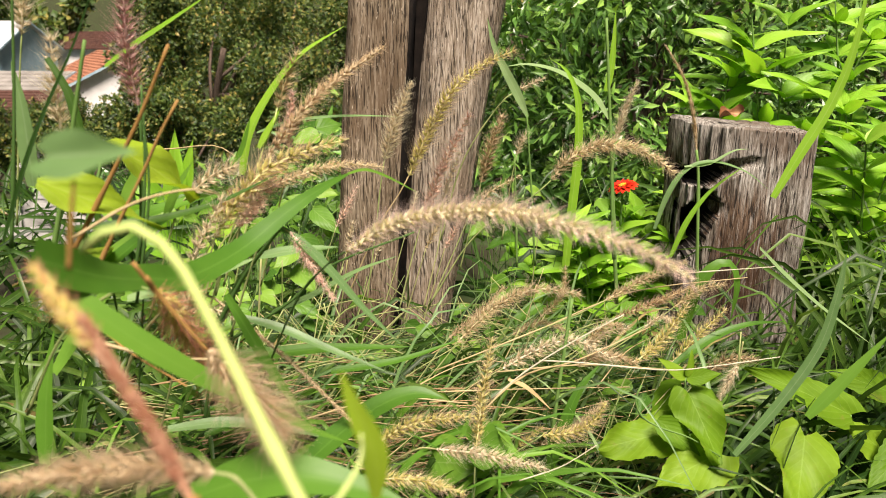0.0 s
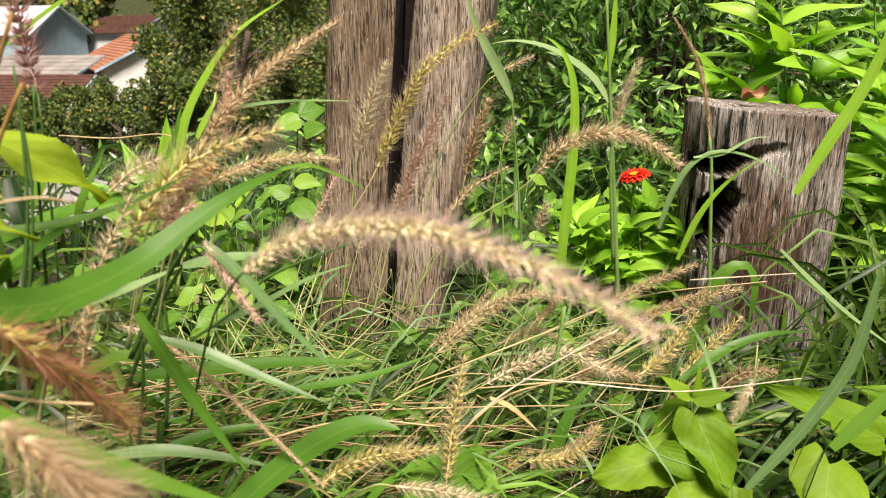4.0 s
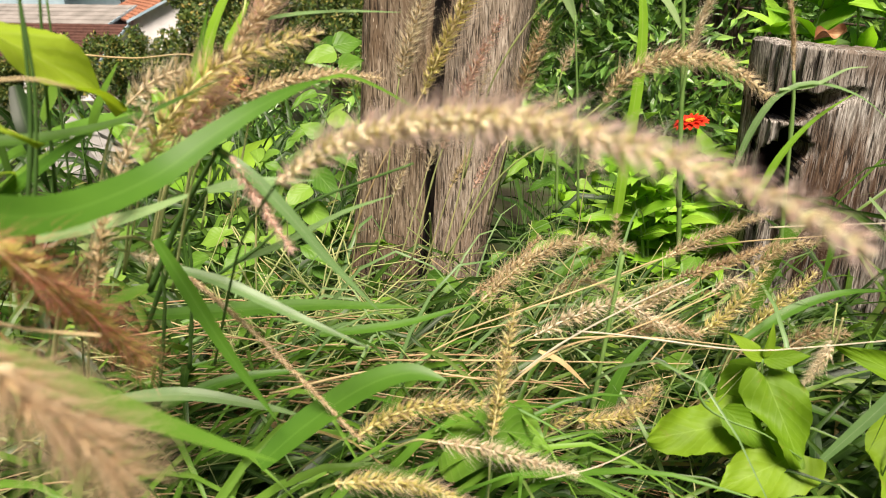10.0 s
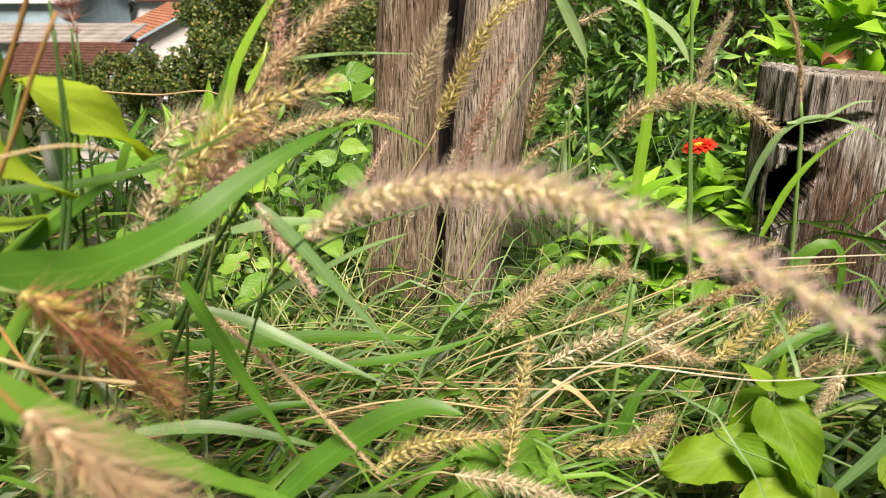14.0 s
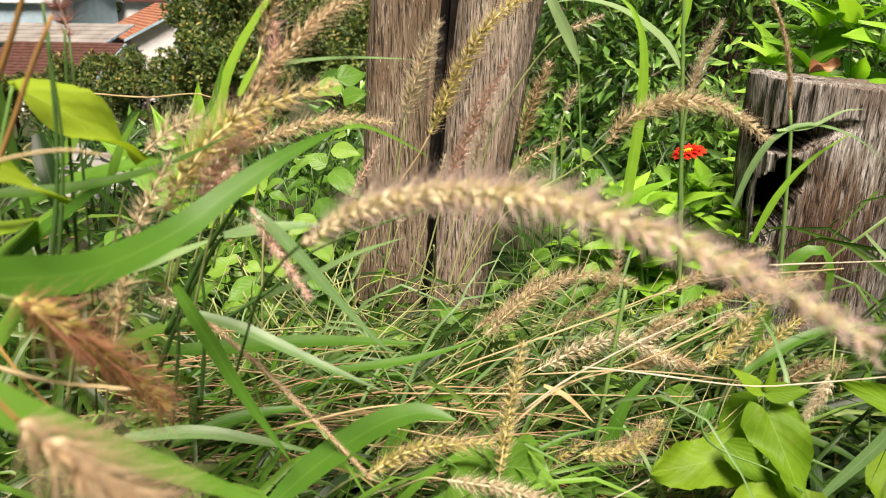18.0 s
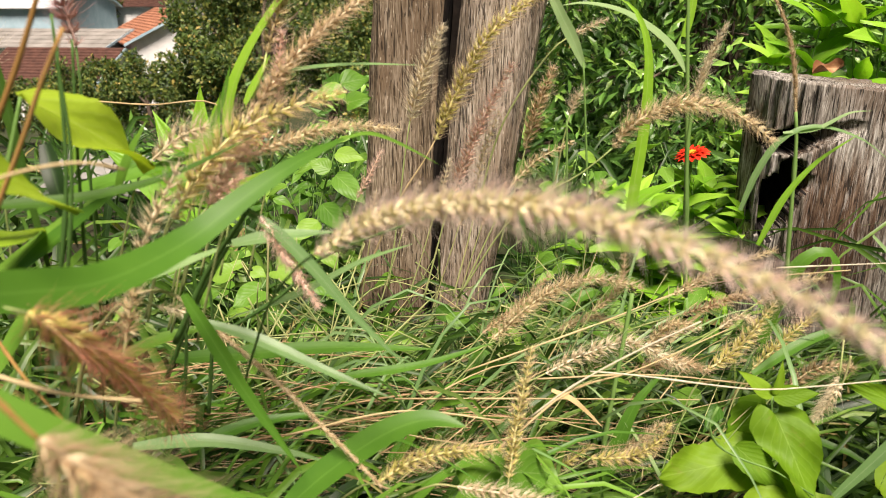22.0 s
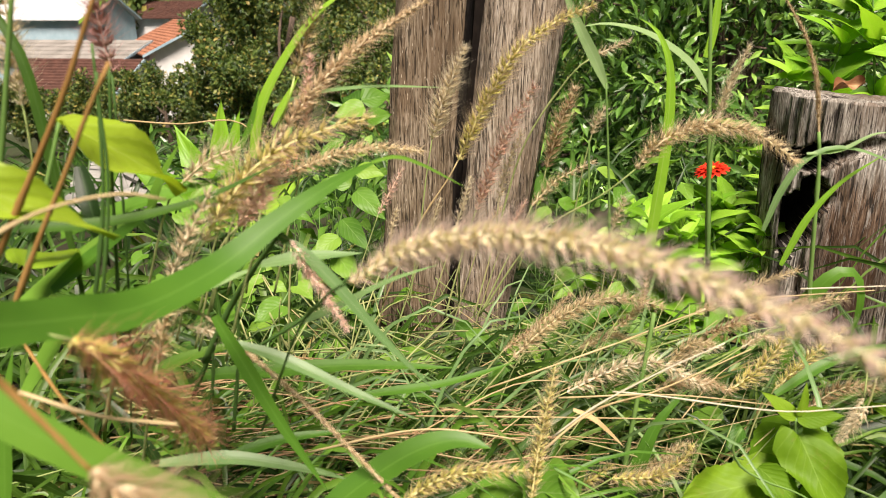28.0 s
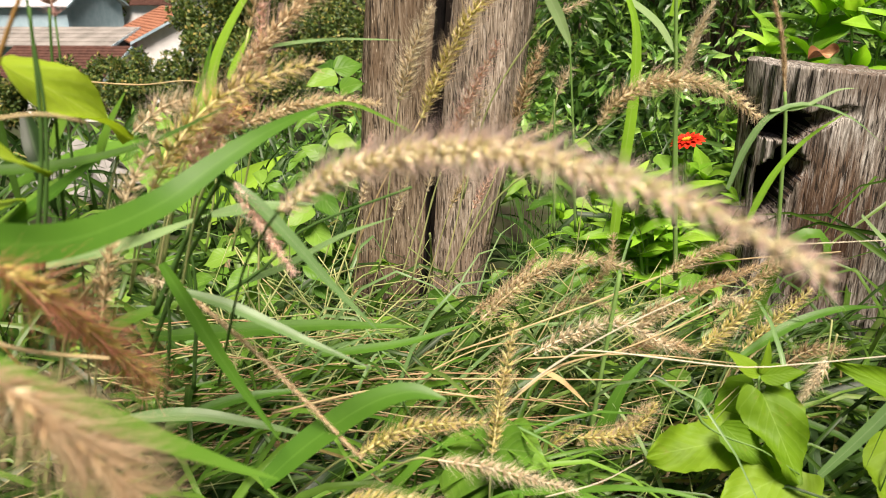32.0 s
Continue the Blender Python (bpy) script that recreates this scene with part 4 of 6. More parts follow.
seed_spike([(0.004, 0.620, 0.086), (0.036, 0.620, 0.115), (0.057, 0.620, 0.141)], 0.0055, 'brown', foot=[(-0.012, 0.620, 0.063), (-0.035, 0.620, 0.026)], density=0.7, label='short brown seed head in the tangle')
seed_spike([(0.103, 0.800, 0.143), (0.109, 0.800, 0.160), (0.113, 0.800, 0.176)], 0.008, 'straw', foot=[(0.100, 0.800, 0.116), (0.095, 0.800, 0.031)], density=0.8, hair=1.5, label='small round fluffy seed head behind')

seed_spike([(0.089, 0.530, 0.035), (0.116, 0.530, 0.039), (0.134, 0.530, 0.052), (0.142, 0.530, 0.069)], 0.0085, 'gold', foot=[(0.074, 0.530, 0.023), (0.046, 0.530, 0.005)], density=0.9, hair=1.4, label='soft golden seed head curving up low in the grass')
seed_spike([(0.252, 0.540, 0.101), (0.246, 0.540, 0.086), (0.240, 0.540, 0.072)], 0.0060, 'straw', foot=[(0.253, 0.540, 0.106), (0.254, 0.540, 0.123)], density=0.8, label='small pale nodding seed head over the leafy weed')

# seed heads by the near leaves
seed_spike([(-0.182, 0.420, 0.326), (-0.185, 0.420, 0.353), (-0.184, 0.420, 0.381), (-0.181, 0.420, 0.408)], 0.0095, 'purple', foot=[(-0.184, 0.420, 0.294), (-0.198, 0.430, 0.206), (-0.226, 0.450, 0.092)], hair=1.3, density=1.1, label='tall purplish brown foxtail seed head', stem_mat=STEM_DARK)
seed_spike([(-0.234, 0.420, 0.309), (-0.234, 0.420, 0.339), (-0.232, 0.420, 0.369)], 0.0095, 'straw', foot=[(-0.235, 0.420, 0.274), (-0.254, 0.430, 0.162)], hair=1.5, label='tall fluffy straw seed head')
seed_spike([(-0.269, 0.450, 0.369), (-0.266, 0.450, 0.383), (-0.260, 0.450, 0.404)], 0.008, 'straw', foot=[(-0.276, 0.450, 0.337), (-0.295, 0.450, 0.239)], hair=1.3, label='tall pale seed head on a thin stalk')

# close to the start of the way
seed_spike([(-0.024, 0.098, 0.279), (-0.031, 0.101, 0.291), (-0.039, 0.104, 0.303), (-0.046, 0.107, 0.312)], 0.0037, 'rust', foot=[(-0.021, 0.096, 0.274), (-0.014, 0.092, 0.262)], fat=1.7, lean=1.6, hair=0.25, hair_length=0.7, density=1.5, taper=0.1, label='thick reddish brown spike close by', stem_mat=STEM_RED, stem_radius=0.0016)
seed_spike([(-0.037, 0.140, 0.256), (-0.052, 0.140, 0.257), (-0.072, 0.140, 0.255), (-0.096, 0.140, 0.250)], 0.006, 'brown', foot=[(-0.031, 0.140, 0.254), (-0.023, 0.140, 0.242)], hair=1.8, label='fluffy pale seed head lying close by')
seed_spike([(-0.041, 0.105, 0.305), (-0.049, 0.108, 0.313), (-0.057, 0.111, 0.322)], 0.0046, 'rosegold', foot=[(-0.039, 0.104, 0.303), (-0.031, 0.101, 0.291)], density=1.0, hair=0.6, hair_length=0.8, fat=1.6, lean=1.1, label='golden brown seed head close by', stem_mat=STEM_RED)
tuft = clump('curled pale lime tendril rising close by', (0.001, 0.090, -0.085), name='tendril')
stalk([(0.007, 0.088, 0.272), (0.000, 0.092, 0.282), (-0.010, 0.098, 0.299), (-0.019, 0.103, 0.315), (-0.026, 0.106, 0.326), (-0.033, 0.107, 0.331), (-0.041, 0.107, 0.329), (-0.044, 0.108, 0.326)], 0.0014, STEM_LIME, parent=tuft, label='curled thick pale lime tendril stalk', name='curled_tendril')
blade([(0.010, 0.112, 0.270), (0.010, 0.111, 0.282), (0.006, 0.110, 0.294), (0.004, 0.110, 0.301)], 0.0058, BROAD_YELLOW, parent=tuft, up=(0.3, -0.9, 0.3), base=0.3, peak=0.4, label='small yellow-green leaf')
stalk([(0.003, 0.100, 0.276), (0.007, 0.105, 0.281), (0.008, 0.108, 0.284), (0.008, 0.108, 0.288)], 0.0006, STEM_LIME, parent=tuft, label='thin curling tendril')

# grass blades
tuft = clump('clump of broad bright green grass blades arching over', (-0.235, 0.360, -0.085))
blade([(-0.128, 0.215, 0.290), (-0.122, 0.228, 0.282), (-0.119, 0.245, 0.273), (-0.116, 0.275, 0.262), (-0.109, 0.305, 0.254), (-0.096, 0.340, 0.257), (-0.082, 0.362, 0.268), (-0.069, 0.380, 0.277), (-0.057, 0.400, 0.283), (-0.049, 0.420, 0.285)], 0.0160, BLADE, parent=tuft, n=30, label='broad arching bright green grass blade', up=(0.1, -0.85, 0.5), base=0.97, peak=0.3, power=1.55, fold=0.14)
blade([(-0.051, 0.415, 0.285), (-0.042, 0.430, 0.285), (-0.030, 0.440, 0.279), (-0.010, 0.450, 0.266)], 0.0022, BLADE, parent=tuft, base=0.7, up=(0.1, -0.85, 0.5), label='thin drooping blade tip')
blade([(-0.132, 0.226, 0.279), (-0.113, 0.230, 0.261), (-0.096, 0.236, 0.244), (-0.080, 0.246, 0.227), (-0.049, 0.270, 0.193), (-0.031, 0.280, 0.179)], 0.0110, BLADE, parent=tuft, label='broad green blade sweeping close by', up=(0.25, -0.45, 0.85), base=0.95, power=1.6, n=24, fold=0.12)
tuft = clump('clump of folded narrow green blades hanging over the straw', (-0.141, 0.420, -0.085))
blade([(-0.085, 0.370, 0.263), (-0.071, 0.370, 0.253), (-0.054, 0.370, 0.235), (-0.037, 0.370, 0.214), (-0.014, 0.370, 0.190)], 0.006, BLADE_PALE, parent=tuft, label='narrow pale green blade hanging down')
blade([(-0.122, 0.380, 0.216), (-0.110, 0.380, 0.192), (-0.095, 0.380, 0.162), (-0.071, 0.380, 0.121)], 0.0075, BLADE, parent=tuft, label='folded green grass blade hanging down', fold=0.4)
blade([(-0.117, 0.385, 0.200), (-0.092, 0.385, 0.193), (-0.058, 0.385, 0.178), (-0.024, 0.385, 0.164)], 0.0065, BLADE_PALE, parent=tuft, label='pale blade with a withered reddish tip')
tuft = clump('low green grass clump among the straw', (-0.113, 0.460, -0.085))
blade([(-0.088, 0.390, 0.086), (-0.065, 0.400, 0.106), (-0.035, 0.410, 0.126), (-0.011, 0.415, 0.134), (0.009, 0.415, 0.131)], 0.0165, BLADE, parent=tuft, label='broad green blade curving over at its tip', power=3, n=24)
blade([(-0.205, 0.500, 0.112), (-0.150, 0.510, 0.115), (-0.092, 0.520, 0.118), (-0.023, 0.520, 0.121)], 0.013, BLADE, parent=tuft, label='long flat green blade lying level')
blade([(-0.087, 0.500, 0.106), (-0.030, 0.510, 0.114), (0.019, 0.520, 0.129)], 0.007, BLADE, parent=tuft, label='green blade lying over the straw')
tuft = clump('upright grass clump with lime and pale blades beside the stump', (0.130, 0.650, -0.085))
blade([(0.117, 0.650, 0.152), (0.119, 0.650, 0.195), (0.123, 0.650, 0.259), (0.121, 0.650, 0.310), (0.110, 0.650, 0.338), (0.096, 0.650, 0.348)], 0.0095, BLADE_LIME, parent=tuft, label='upright lime green blade bent at its tip', fold=0.35, up=(0.3, -0.9, 0.2), base=0.85, power=2.4, n=24)
blade([(0.152, 0.660, 0.295), (0.135, 0.660, 0.317), (0.104, 0.660, 0.337), (0.075, 0.660, 0.344), (0.054, 0.660, 0.342)], 0.009, BLADE_PALE, parent=tuft, label='pale blade arching from a stalk')
blade([(0.072, 0.600, 0.302), (0.063, 0.600, 0.321), (0.053, 0.600, 0.339), (0.042, 0.600, 0.361), (0.036, 0.600, 0.383)], 0.008, BLADE_PALE, parent=tuft, label='pale blade on a thin stalk', base=0.3, up=(0, -1, 0.1))
stalk([(0.083, 0.600, 0.168), (0.078, 0.600, 0.234), (0.071, 0.600, 0.306)], 0.0011, STEM_GREEN, parent=tuft)
stalk([(0.068, 0.620, 0.160), (0.065, 0.620, 0.228), (0.063, 0.620, 0.263)], 0.0011, STEM_GREEN, parent=tuft)
stalk([(0.172, 0.660, 0.110), (0.164, 0.660, 0.189), (0.153, 0.660, 0.297), (0.144, 0.660, 0.385)], 0.0021, STEM_GREEN, parent=tuft, label='tall straight green grass stalk')
blade([(0.148, 0.660, 0.320), (0.151, 0.660, 0.338), (0.152, 0.660, 0.362), (0.152, 0.660, 0.392)], 0.006, BLADE_LIME, parent=tuft, base=0.9, up=(0, -1, 0.1), label='light green blade sheathing the tall stalk')
tuft = clump('grass clump arching before the stump', (0.216, 0.620, -0.085))
blade([(0.188, 0.600, 0.204), (0.196, 0.600, 0.233), (0.209, 0.600, 0.256), (0.230, 0.600, 0.265), (0.260, 0.600, 0.257), (0.284, 0.600, 0.240)], 0.005, BLADE_PALE, parent=tuft, label='pale blade arching across the stump hollow')
blade([(0.209, 0.600, 0.260), (0.230, 0.600, 0.263), (0.249, 0.600, 0.274), (0.263, 0.600, 0.276)], 0.0038, BLADE_PALE, parent=tuft, label='thin pale blade before the stump')
blade([(0.207, 0.610, 0.175), (0.220, 0.610, 0.211), (0.238, 0.610, 0.238), (0.263, 0.610, 0.259)], 0.0052, BLADE_LIME, parent=tuft, label='lime green blade before the stump')
blade([(0.271, 0.560, 0.242), (0.287, 0.560, 0.277), (0.306, 0.560, 0.318), (0.317, 0.560, 0.361), (0.320, 0.560, 0.417)], 0.0085, BLADE_LIME, parent=tuft, label='tall lime blade leaning past the stump')
tuft = clump('grass clump with a broad bent pale blade', (0.306, 0.550, -0.085))
blade([(0.243, 0.500, 0.040), (0.274, 0.500, 0.090), (0.296, 0.500, 0.136), (0.303, 0.500, 0.176), (0.305, 0.500, 0.213)], 0.008, BLADE_PALE, parent=tuft, label='broad pale blade bent over', power=4, n=24)
blade([(0.296, 0.500, 0.076), (0.323, 0.500, 0.114), (0.348, 0.500, 0.150)], 0.01, BLADE, parent=tuft, label='green blade by the leafy weed')
tuft = clump('curling grass at the foot of the stump', (0.309, 0.720, -0.085))
blade([(0.239, 0.660, 0.071), (0.246, 0.660, 0.118), (0.264, 0.660, 0.150), (0.281, 0.660, 0.153), (0.289, 0.660, 0.130), (0.287, 0.660, 0.096)], 0.014, BLADE, parent=tuft, label='curled green blade by the stump foot')
blade([(0.290, 0.620, 0.182), (0.316, 0.620, 0.157), (0.354, 0.620, 0.125), (0.406, 0.620, 0.088)], 0.006, BLADE_PALE, parent=tuft, label='thin pale bent blade by the stump')
blade([(0.222, 0.620, 0.062), (0.258, 0.630, 0.086), (0.296, 0.640, 0.098), (0.337, 0.650, 0.098)], 0.009, BLADE, parent=tuft, label='green blade arching before the stump')
tuft = clump('cut green stalk with a fresh blade', (0.102, 0.570, -0.085))
stalk([(0.101, 0.575, -0.025), (0.107, 0.580, 0.046), (0.113, 0.585, 0.102), (0.117, 0.590, 0.140)], 0.0019, STEM_GREEN, parent=tuft, label='cut upright green grass stalk', tip=0.9)
blade([(0.098, 0.560, -0.024), (0.111, 0.570, 0.012), (0.126, 0.580, 0.052), (0.148, 0.590, 0.078)], 0.013, BLADE, parent=tuft, label='fresh green blade standing by the cut stalk')
tuft = clump('grass clump behind the near leaves', (-0.212, 0.400, -0.085))
blade([(-0.231, 0.380, 0.209), (-0.210, 0.390, 0.225), (-0.189, 0.400, 0.243), (-0.170, 0.420, 0.258)], 0.015, BLADE, parent=tuft, label='green blade rising from the grass')
blade([(-0.226, 0.420, 0.239), (-0.193, 0.430, 0.253), (-0.164, 0.440, 0.261), (-0.132, 0.450, 0.271)], 0.012, BLADE, parent=tuft, label='green blade leaning outwards')
blade([(-0.212, 0.440, 0.256), (-0.201, 0.440, 0.272), (-0.189, 0.440, 0.294)], 0.016, BLADE, parent=tuft, label='short upright green blade')
blade([(-0.184, 0.380, 0.212), (-0.141, 0.390, 0.222), (-0.105, 0.400, 0.235)], 0.01, BLADE_PALE, parent=tuft, label='pale blade behind the seed heads')
tuft = clump('thin grass clump before the post', (-0.124, 0.520, -0.085))
blade([(-0.133, 0.500, 0.288), (-0.121, 0.500, 0.307), (-0.115, 0.500, 0.317)], 0.008, BLADE_LIME, parent=tuft, label='lime green sheath blade')
blade([(-0.140, 0.520, 0.297), (-0.110, 0.520, 0.306), (-0.073, 0.520, 0.310), (-0.031, 0.520, 0.310)], 0.0045, BLADE_PALE, parent=tuft, label='thin pale grass blade lying level before the post', peak=0.2)
tuft = clump('dark narrow grass beside the near leaves', (-0.231, 0.400, -0.085))
blade([(-0.224, 0.400, 0.355), (-0.211, 0.400, 0.319), (-0.202, 0.400, 0.185)], 0.006, BLADE_DARK, parent=tuft, label='dark narrow blade by the near leaves')
blade([(-0.242, 0.360, 0.253), (-0.214, 0.360, 0.312), (-0.184, 0.360, 0.362), (-0.167, 0.360, 0.396)], 0.006, BLADE_DARK, parent=tuft, label='dark narrow upright blade')
blade([(-0.245, 0.400, 0.278), (-0.244, 0.400, 0.323), (-0.246, 0.400, 0.353)], 0.012, BLADE_PALE, parent=tuft, label='pale blade by the tall seed heads')
blade([(-0.216, 0.450, 0.348), (-0.194, 0.450, 0.362), (-0.170, 0.450, 0.376), (-0.142, 0.450, 0.393)], 0.009, BLADE_LIME, parent=tuft, label='lime blade crossing the tall seed heads')
blade([(-0.147, 0.500, 0.268), (-0.140, 0.500, 0.297), (-0.123, 0.500, 0.326), (-0.099, 0.500, 0.354), (-0.065, 0.500, 0.375)], 0.01, BLADE_LIME, parent=tuft, label='lime blade curving towards the post')
blade([(-0.082, 0.220, 0.189), (-0.058, 0.220, 0.198), (-0.031, 0.220, 0.200), (0.005, 0.220, 0.190)], 0.02, BLADE, parent=tuft, label='broad green blade lying close by')
tuft = clump('dark leaning stalks in the grass', (-0.141, 0.420, -0.085))
stalk([(-0.141, 0.400, 0.180), (-0.114, 0.390, 0.224), (-0.082, 0.370, 0.262)], 0.0017, STEM_DARK, parent=tuft, label='dark green leaning grass stalk')
stalk([(-0.145, 0.440, 0.159), (-0.098, 0.440, 0.191), (-0.071, 0.440, 0.216), (-0.012, 0.440, 0.241)], 0.0011, STEM_DARK, parent=tuft, label='dark thin leaning stalk')
tuft = clump('brown and green stalks beside the near leaves', (-0.201, 0.340, -0.085))
stalk([(-0.173, 0.310, 0.260), (-0.146, 0.310, 0.302), (-0.128, 0.310, 0.331), (-0.111, 0.310, 0.363)], 0.0013, STEM_RED, parent=tuft, label='brown woody stalk of a leafy weed')
stalk([(-0.208, 0.350, 0.248), (-0.190, 0.350, 0.304), (-0.172, 0.350, 0.365)], 0.0015, STEM_GREEN, parent=tuft)
stalk([(-0.169, 0.360, 0.227), (-0.156, 0.360, 0.278), (-0.150, 0.360, 0.331)], 0.0011, STEM_DARK, parent=tuft)
tuft = clump('dry straw stalks bent across the grass', (-0.103, 0.480, -0.085))
stalk([(-0.126, 0.500, 0.057), (-0.044, 0.500, 0.083), (0.025, 0.500, 0.081)], 0.0009, STEM_DRY, parent=tuft)
stalk([(0.026, 0.480, 0.073), (0.068, 0.500, 0.106), (0.119, 0.550, 0.098), (0.192, 0.600, 0.110)], 0.0008, STEM_DRY, parent=tuft, label='hair-thin dry straw stalk')
stalk([(0.049, 0.560, 0.080), (0.129, 0.560, 0.089), (0.207, 0.560, 0.086)], 0.0007, STEM_DRY, parent=tuft, label='hair-thin pale straw stalk')
stalk([(-0.009, 0.600, 0.060), (0.094, 0.620, 0.098), (0.182, 0.640, 0.130), (0.298, 0.660, 0.140)], 0.0008, STEM_DRY, parent=tuft, label='hair-thin pale straw stalk')
stalk([(-0.294, 0.600, 0.274), (-0.249, 0.600, 0.272), (-0.203, 0.600, 0.275), (-0.177, 0.600, 0.257)], 0.0007, STEM_DRY, parent=tuft, label='hair-thin pale straw arching over')
stalk([(0.083, 0.520, 0.111), (0.116, 0.520, 0.110), (0.188, 0.520, 0.105), (0.228, 0.520, 0.110), (0.277, 0.520, 0.119)], 0.0006, STEM_PALE, parent=tuft, label='thin pale beaded straw')
stalk([(0.044, 0.500, 0.085), (0.071, 0.500, 0.111), (0.108, 0.500, 0.138), (0.145, 0.500, 0.161)], 0.0007, STEM_PALE, parent=tuft, label='pale straw stalk leaning across')
stalk([(0.205, 0.560, 0.176), (0.237, 0.560, 0.179), (0.280, 0.560, 0.183)], 0.0005, STEM_PALE, parent=tuft, label='thin pale beaded straw')
stalk([(0.066, 0.460, 0.037), (0.098, 0.460, 0.051), (0.123, 0.460, 0.070)], 0.0005, STEM_PALE, parent=tuft, label='thin pale beaded straw')
tuft = clump('bent dry orange blade in the tangle', (0.086, 0.560, 0.043))
blade([(0.059, 0.540, 0.083), (0.073, 0.540, 0.077), (0.084, 0.540, 0.068), (0.097, 0.540, 0.055)], 0.0045, BLADE_DRY, parent=tuft, base=0.6, label='bent dry orange blade')
tuft = clump('curling green tendril over the leafy weed', (0.235, 0.520, 0.010))
stalk([(0.167, 0.515, 0.093), (0.163, 0.515, 0.079), (0.170, 0.515, 0.064), (0.187, 0.515, 0.054), (0.210, 0.515, 0.046), (0.237, 0.515, 0.029)], 0.0009, STEM_GREEN, parent=tuft, name='tendril', label='curling green tendril')
tuft = clump('dry reddish stalks close by', (-0.166, 0.300, -0.085))
stalk([(-0.083, 0.200, 0.294), (-0.077, 0.205, 0.279), (-0.065, 0.209, 0.258)], 0.0008, STEM_RED, parent=tuft, label='reddish stalk close by')
stalk([(-0.153, 0.290, 0.224), (-0.124, 0.290, 0.217), (-0.093, 0.290, 0.216)], 0.0009, STEM_DRY, parent=tuft, label='dry pale stalk close by')

# leafy weeds
leaf_plant('leafy_weed', 'yellow-green leafy weed with broad veined leaves', 'weed', [[(-0.205, 0.360, 0.231), (-0.190, 0.370, 0.280), (-0.185, 0.380, 0.308)]], [
    ((-0.179, 0.370, 0.309), (-0.140, 0.410, 0.273), (0.15, -0.55, 0.8), 0.028, dict(cup=0.35, droop=0.12, teeth=9, lobes=0.10, wave=0.22, point=2.0)),
    ((-0.177, 0.300, 0.301), (-0.130, 0.332, 0.272), (0.1, -0.6, 0.8), 0.022, dict(cup=0.3, droop=0.06, teeth=8, lobes=0.08, wave=0.20, point=2.0)),
    ((-0.202, 0.360, 0.245), (-0.200, 0.400, 0.243), (0.0, -0.75, 0.65), 0.03, dict(droop=0.1))], leaf_mat=BROAD_YELLOW)
leaf_plant('leafy_weed', 'fresh yellow-green leafy weed with broad lobed leaves', 'weed', [[(0.228, 0.550, -0.026), (0.219, 0.550, 0.033), (0.213, 0.550, 0.083)]], [
    ((0.206, 0.550, 0.031), (0.139, 0.530, 0.024), (0.0, -0.72, 0.70), 0.044, dict(heart=0.8, droop=0.05, teeth=13, lobes=0.10, wave=0.16, point=0.8, cup=0.1)),
    ((0.217, 0.550, 0.069), (0.239, 0.510, 0.024), (0.25, -0.85, 0.42), 0.042, dict(heart=1.0, droop=0.08, teeth=13, lobes=0.10, wave=0.22, cup=0.2, point=0.8)),
    ((0.218, 0.560, 0.065), (0.196, 0.560, 0.014), (-0.25, -0.85, 0.45), 0.048, dict(heart=0.8, droop=0.05, teeth=7, lobes=0.05, wave=0.10)),
    ((0.188, 0.535, 0.051), (0.225, 0.520, 0.025), (0.0, -0.80, 0.60), 0.024, dict(droop=0.10, teeth=7, wave=0.08)),
    ((0.243, 0.530, 0.023), (0.182, 0.500, 0.009), (0.05, -0.65, 0.75), 0.05, dict(heart=0.8, droop=0.1, teeth=8, lobes=0.06, wave=0.12)),
    ((0.213, 0.550, 0.083), (0.188, 0.550, 0.103), (0.1, -0.75, 0.65), 0.012, dict(droop=0.08)),
    ((0.214, 0.550, 0.083), (0.240, 0.540, 0.094), (0.0, -0.75, 0.65), 0.015, dict(droop=0.10)),
    ((0.214, 0.550, 0.085), (0.218, 0.550, 0.110), (0.2, -0.9, 0.3), 0.0075, dict(cup=0.5))], leaf_mat=BROAD)
leaf_plant('leafy_weed', 'deep green broad-leaved weed by the stump', 'weed', [[(0.400, 0.600, -0.079), (0.390, 0.600, -0.016), (0.387, 0.600, 0.024)]], [
    ((0.387, 0.600, 0.024), (0.287, 0.600, 0.074), (-0.1, -0.70, 0.70), 0.04, dict(heart=0.6, droop=0.08, teeth=9, lobes=0.05, wave=0.12, cup=0.25)),
    ((0.327, 0.560, 0.024), (0.301, 0.500, -0.012), (0.0, -0.72, 0.68), 0.058, dict(heart=1.2, droop=0.05, teeth=11, wave=0.16, point=0.8)),
    ((0.453, 0.640, 0.025), (0.377, 0.630, 0.059), (0.0, -0.75, 0.65), 0.035, dict(heart=0.8, teeth=9, wave=0.1)),
    ((0.446, 0.600, -0.033), (0.378, 0.590, 0.029), (0.1, -0.75, 0.65), 0.042, dict(heart=1, teeth=10, wave=0.1)),
    ((0.450, 0.600, 0.005), (0.390, 0.550, -0.025), (0.1, -0.75, 0.65), 0.042, dict(heart=1, teeth=10, wave=0.1))], leaf_mat=BROAD)
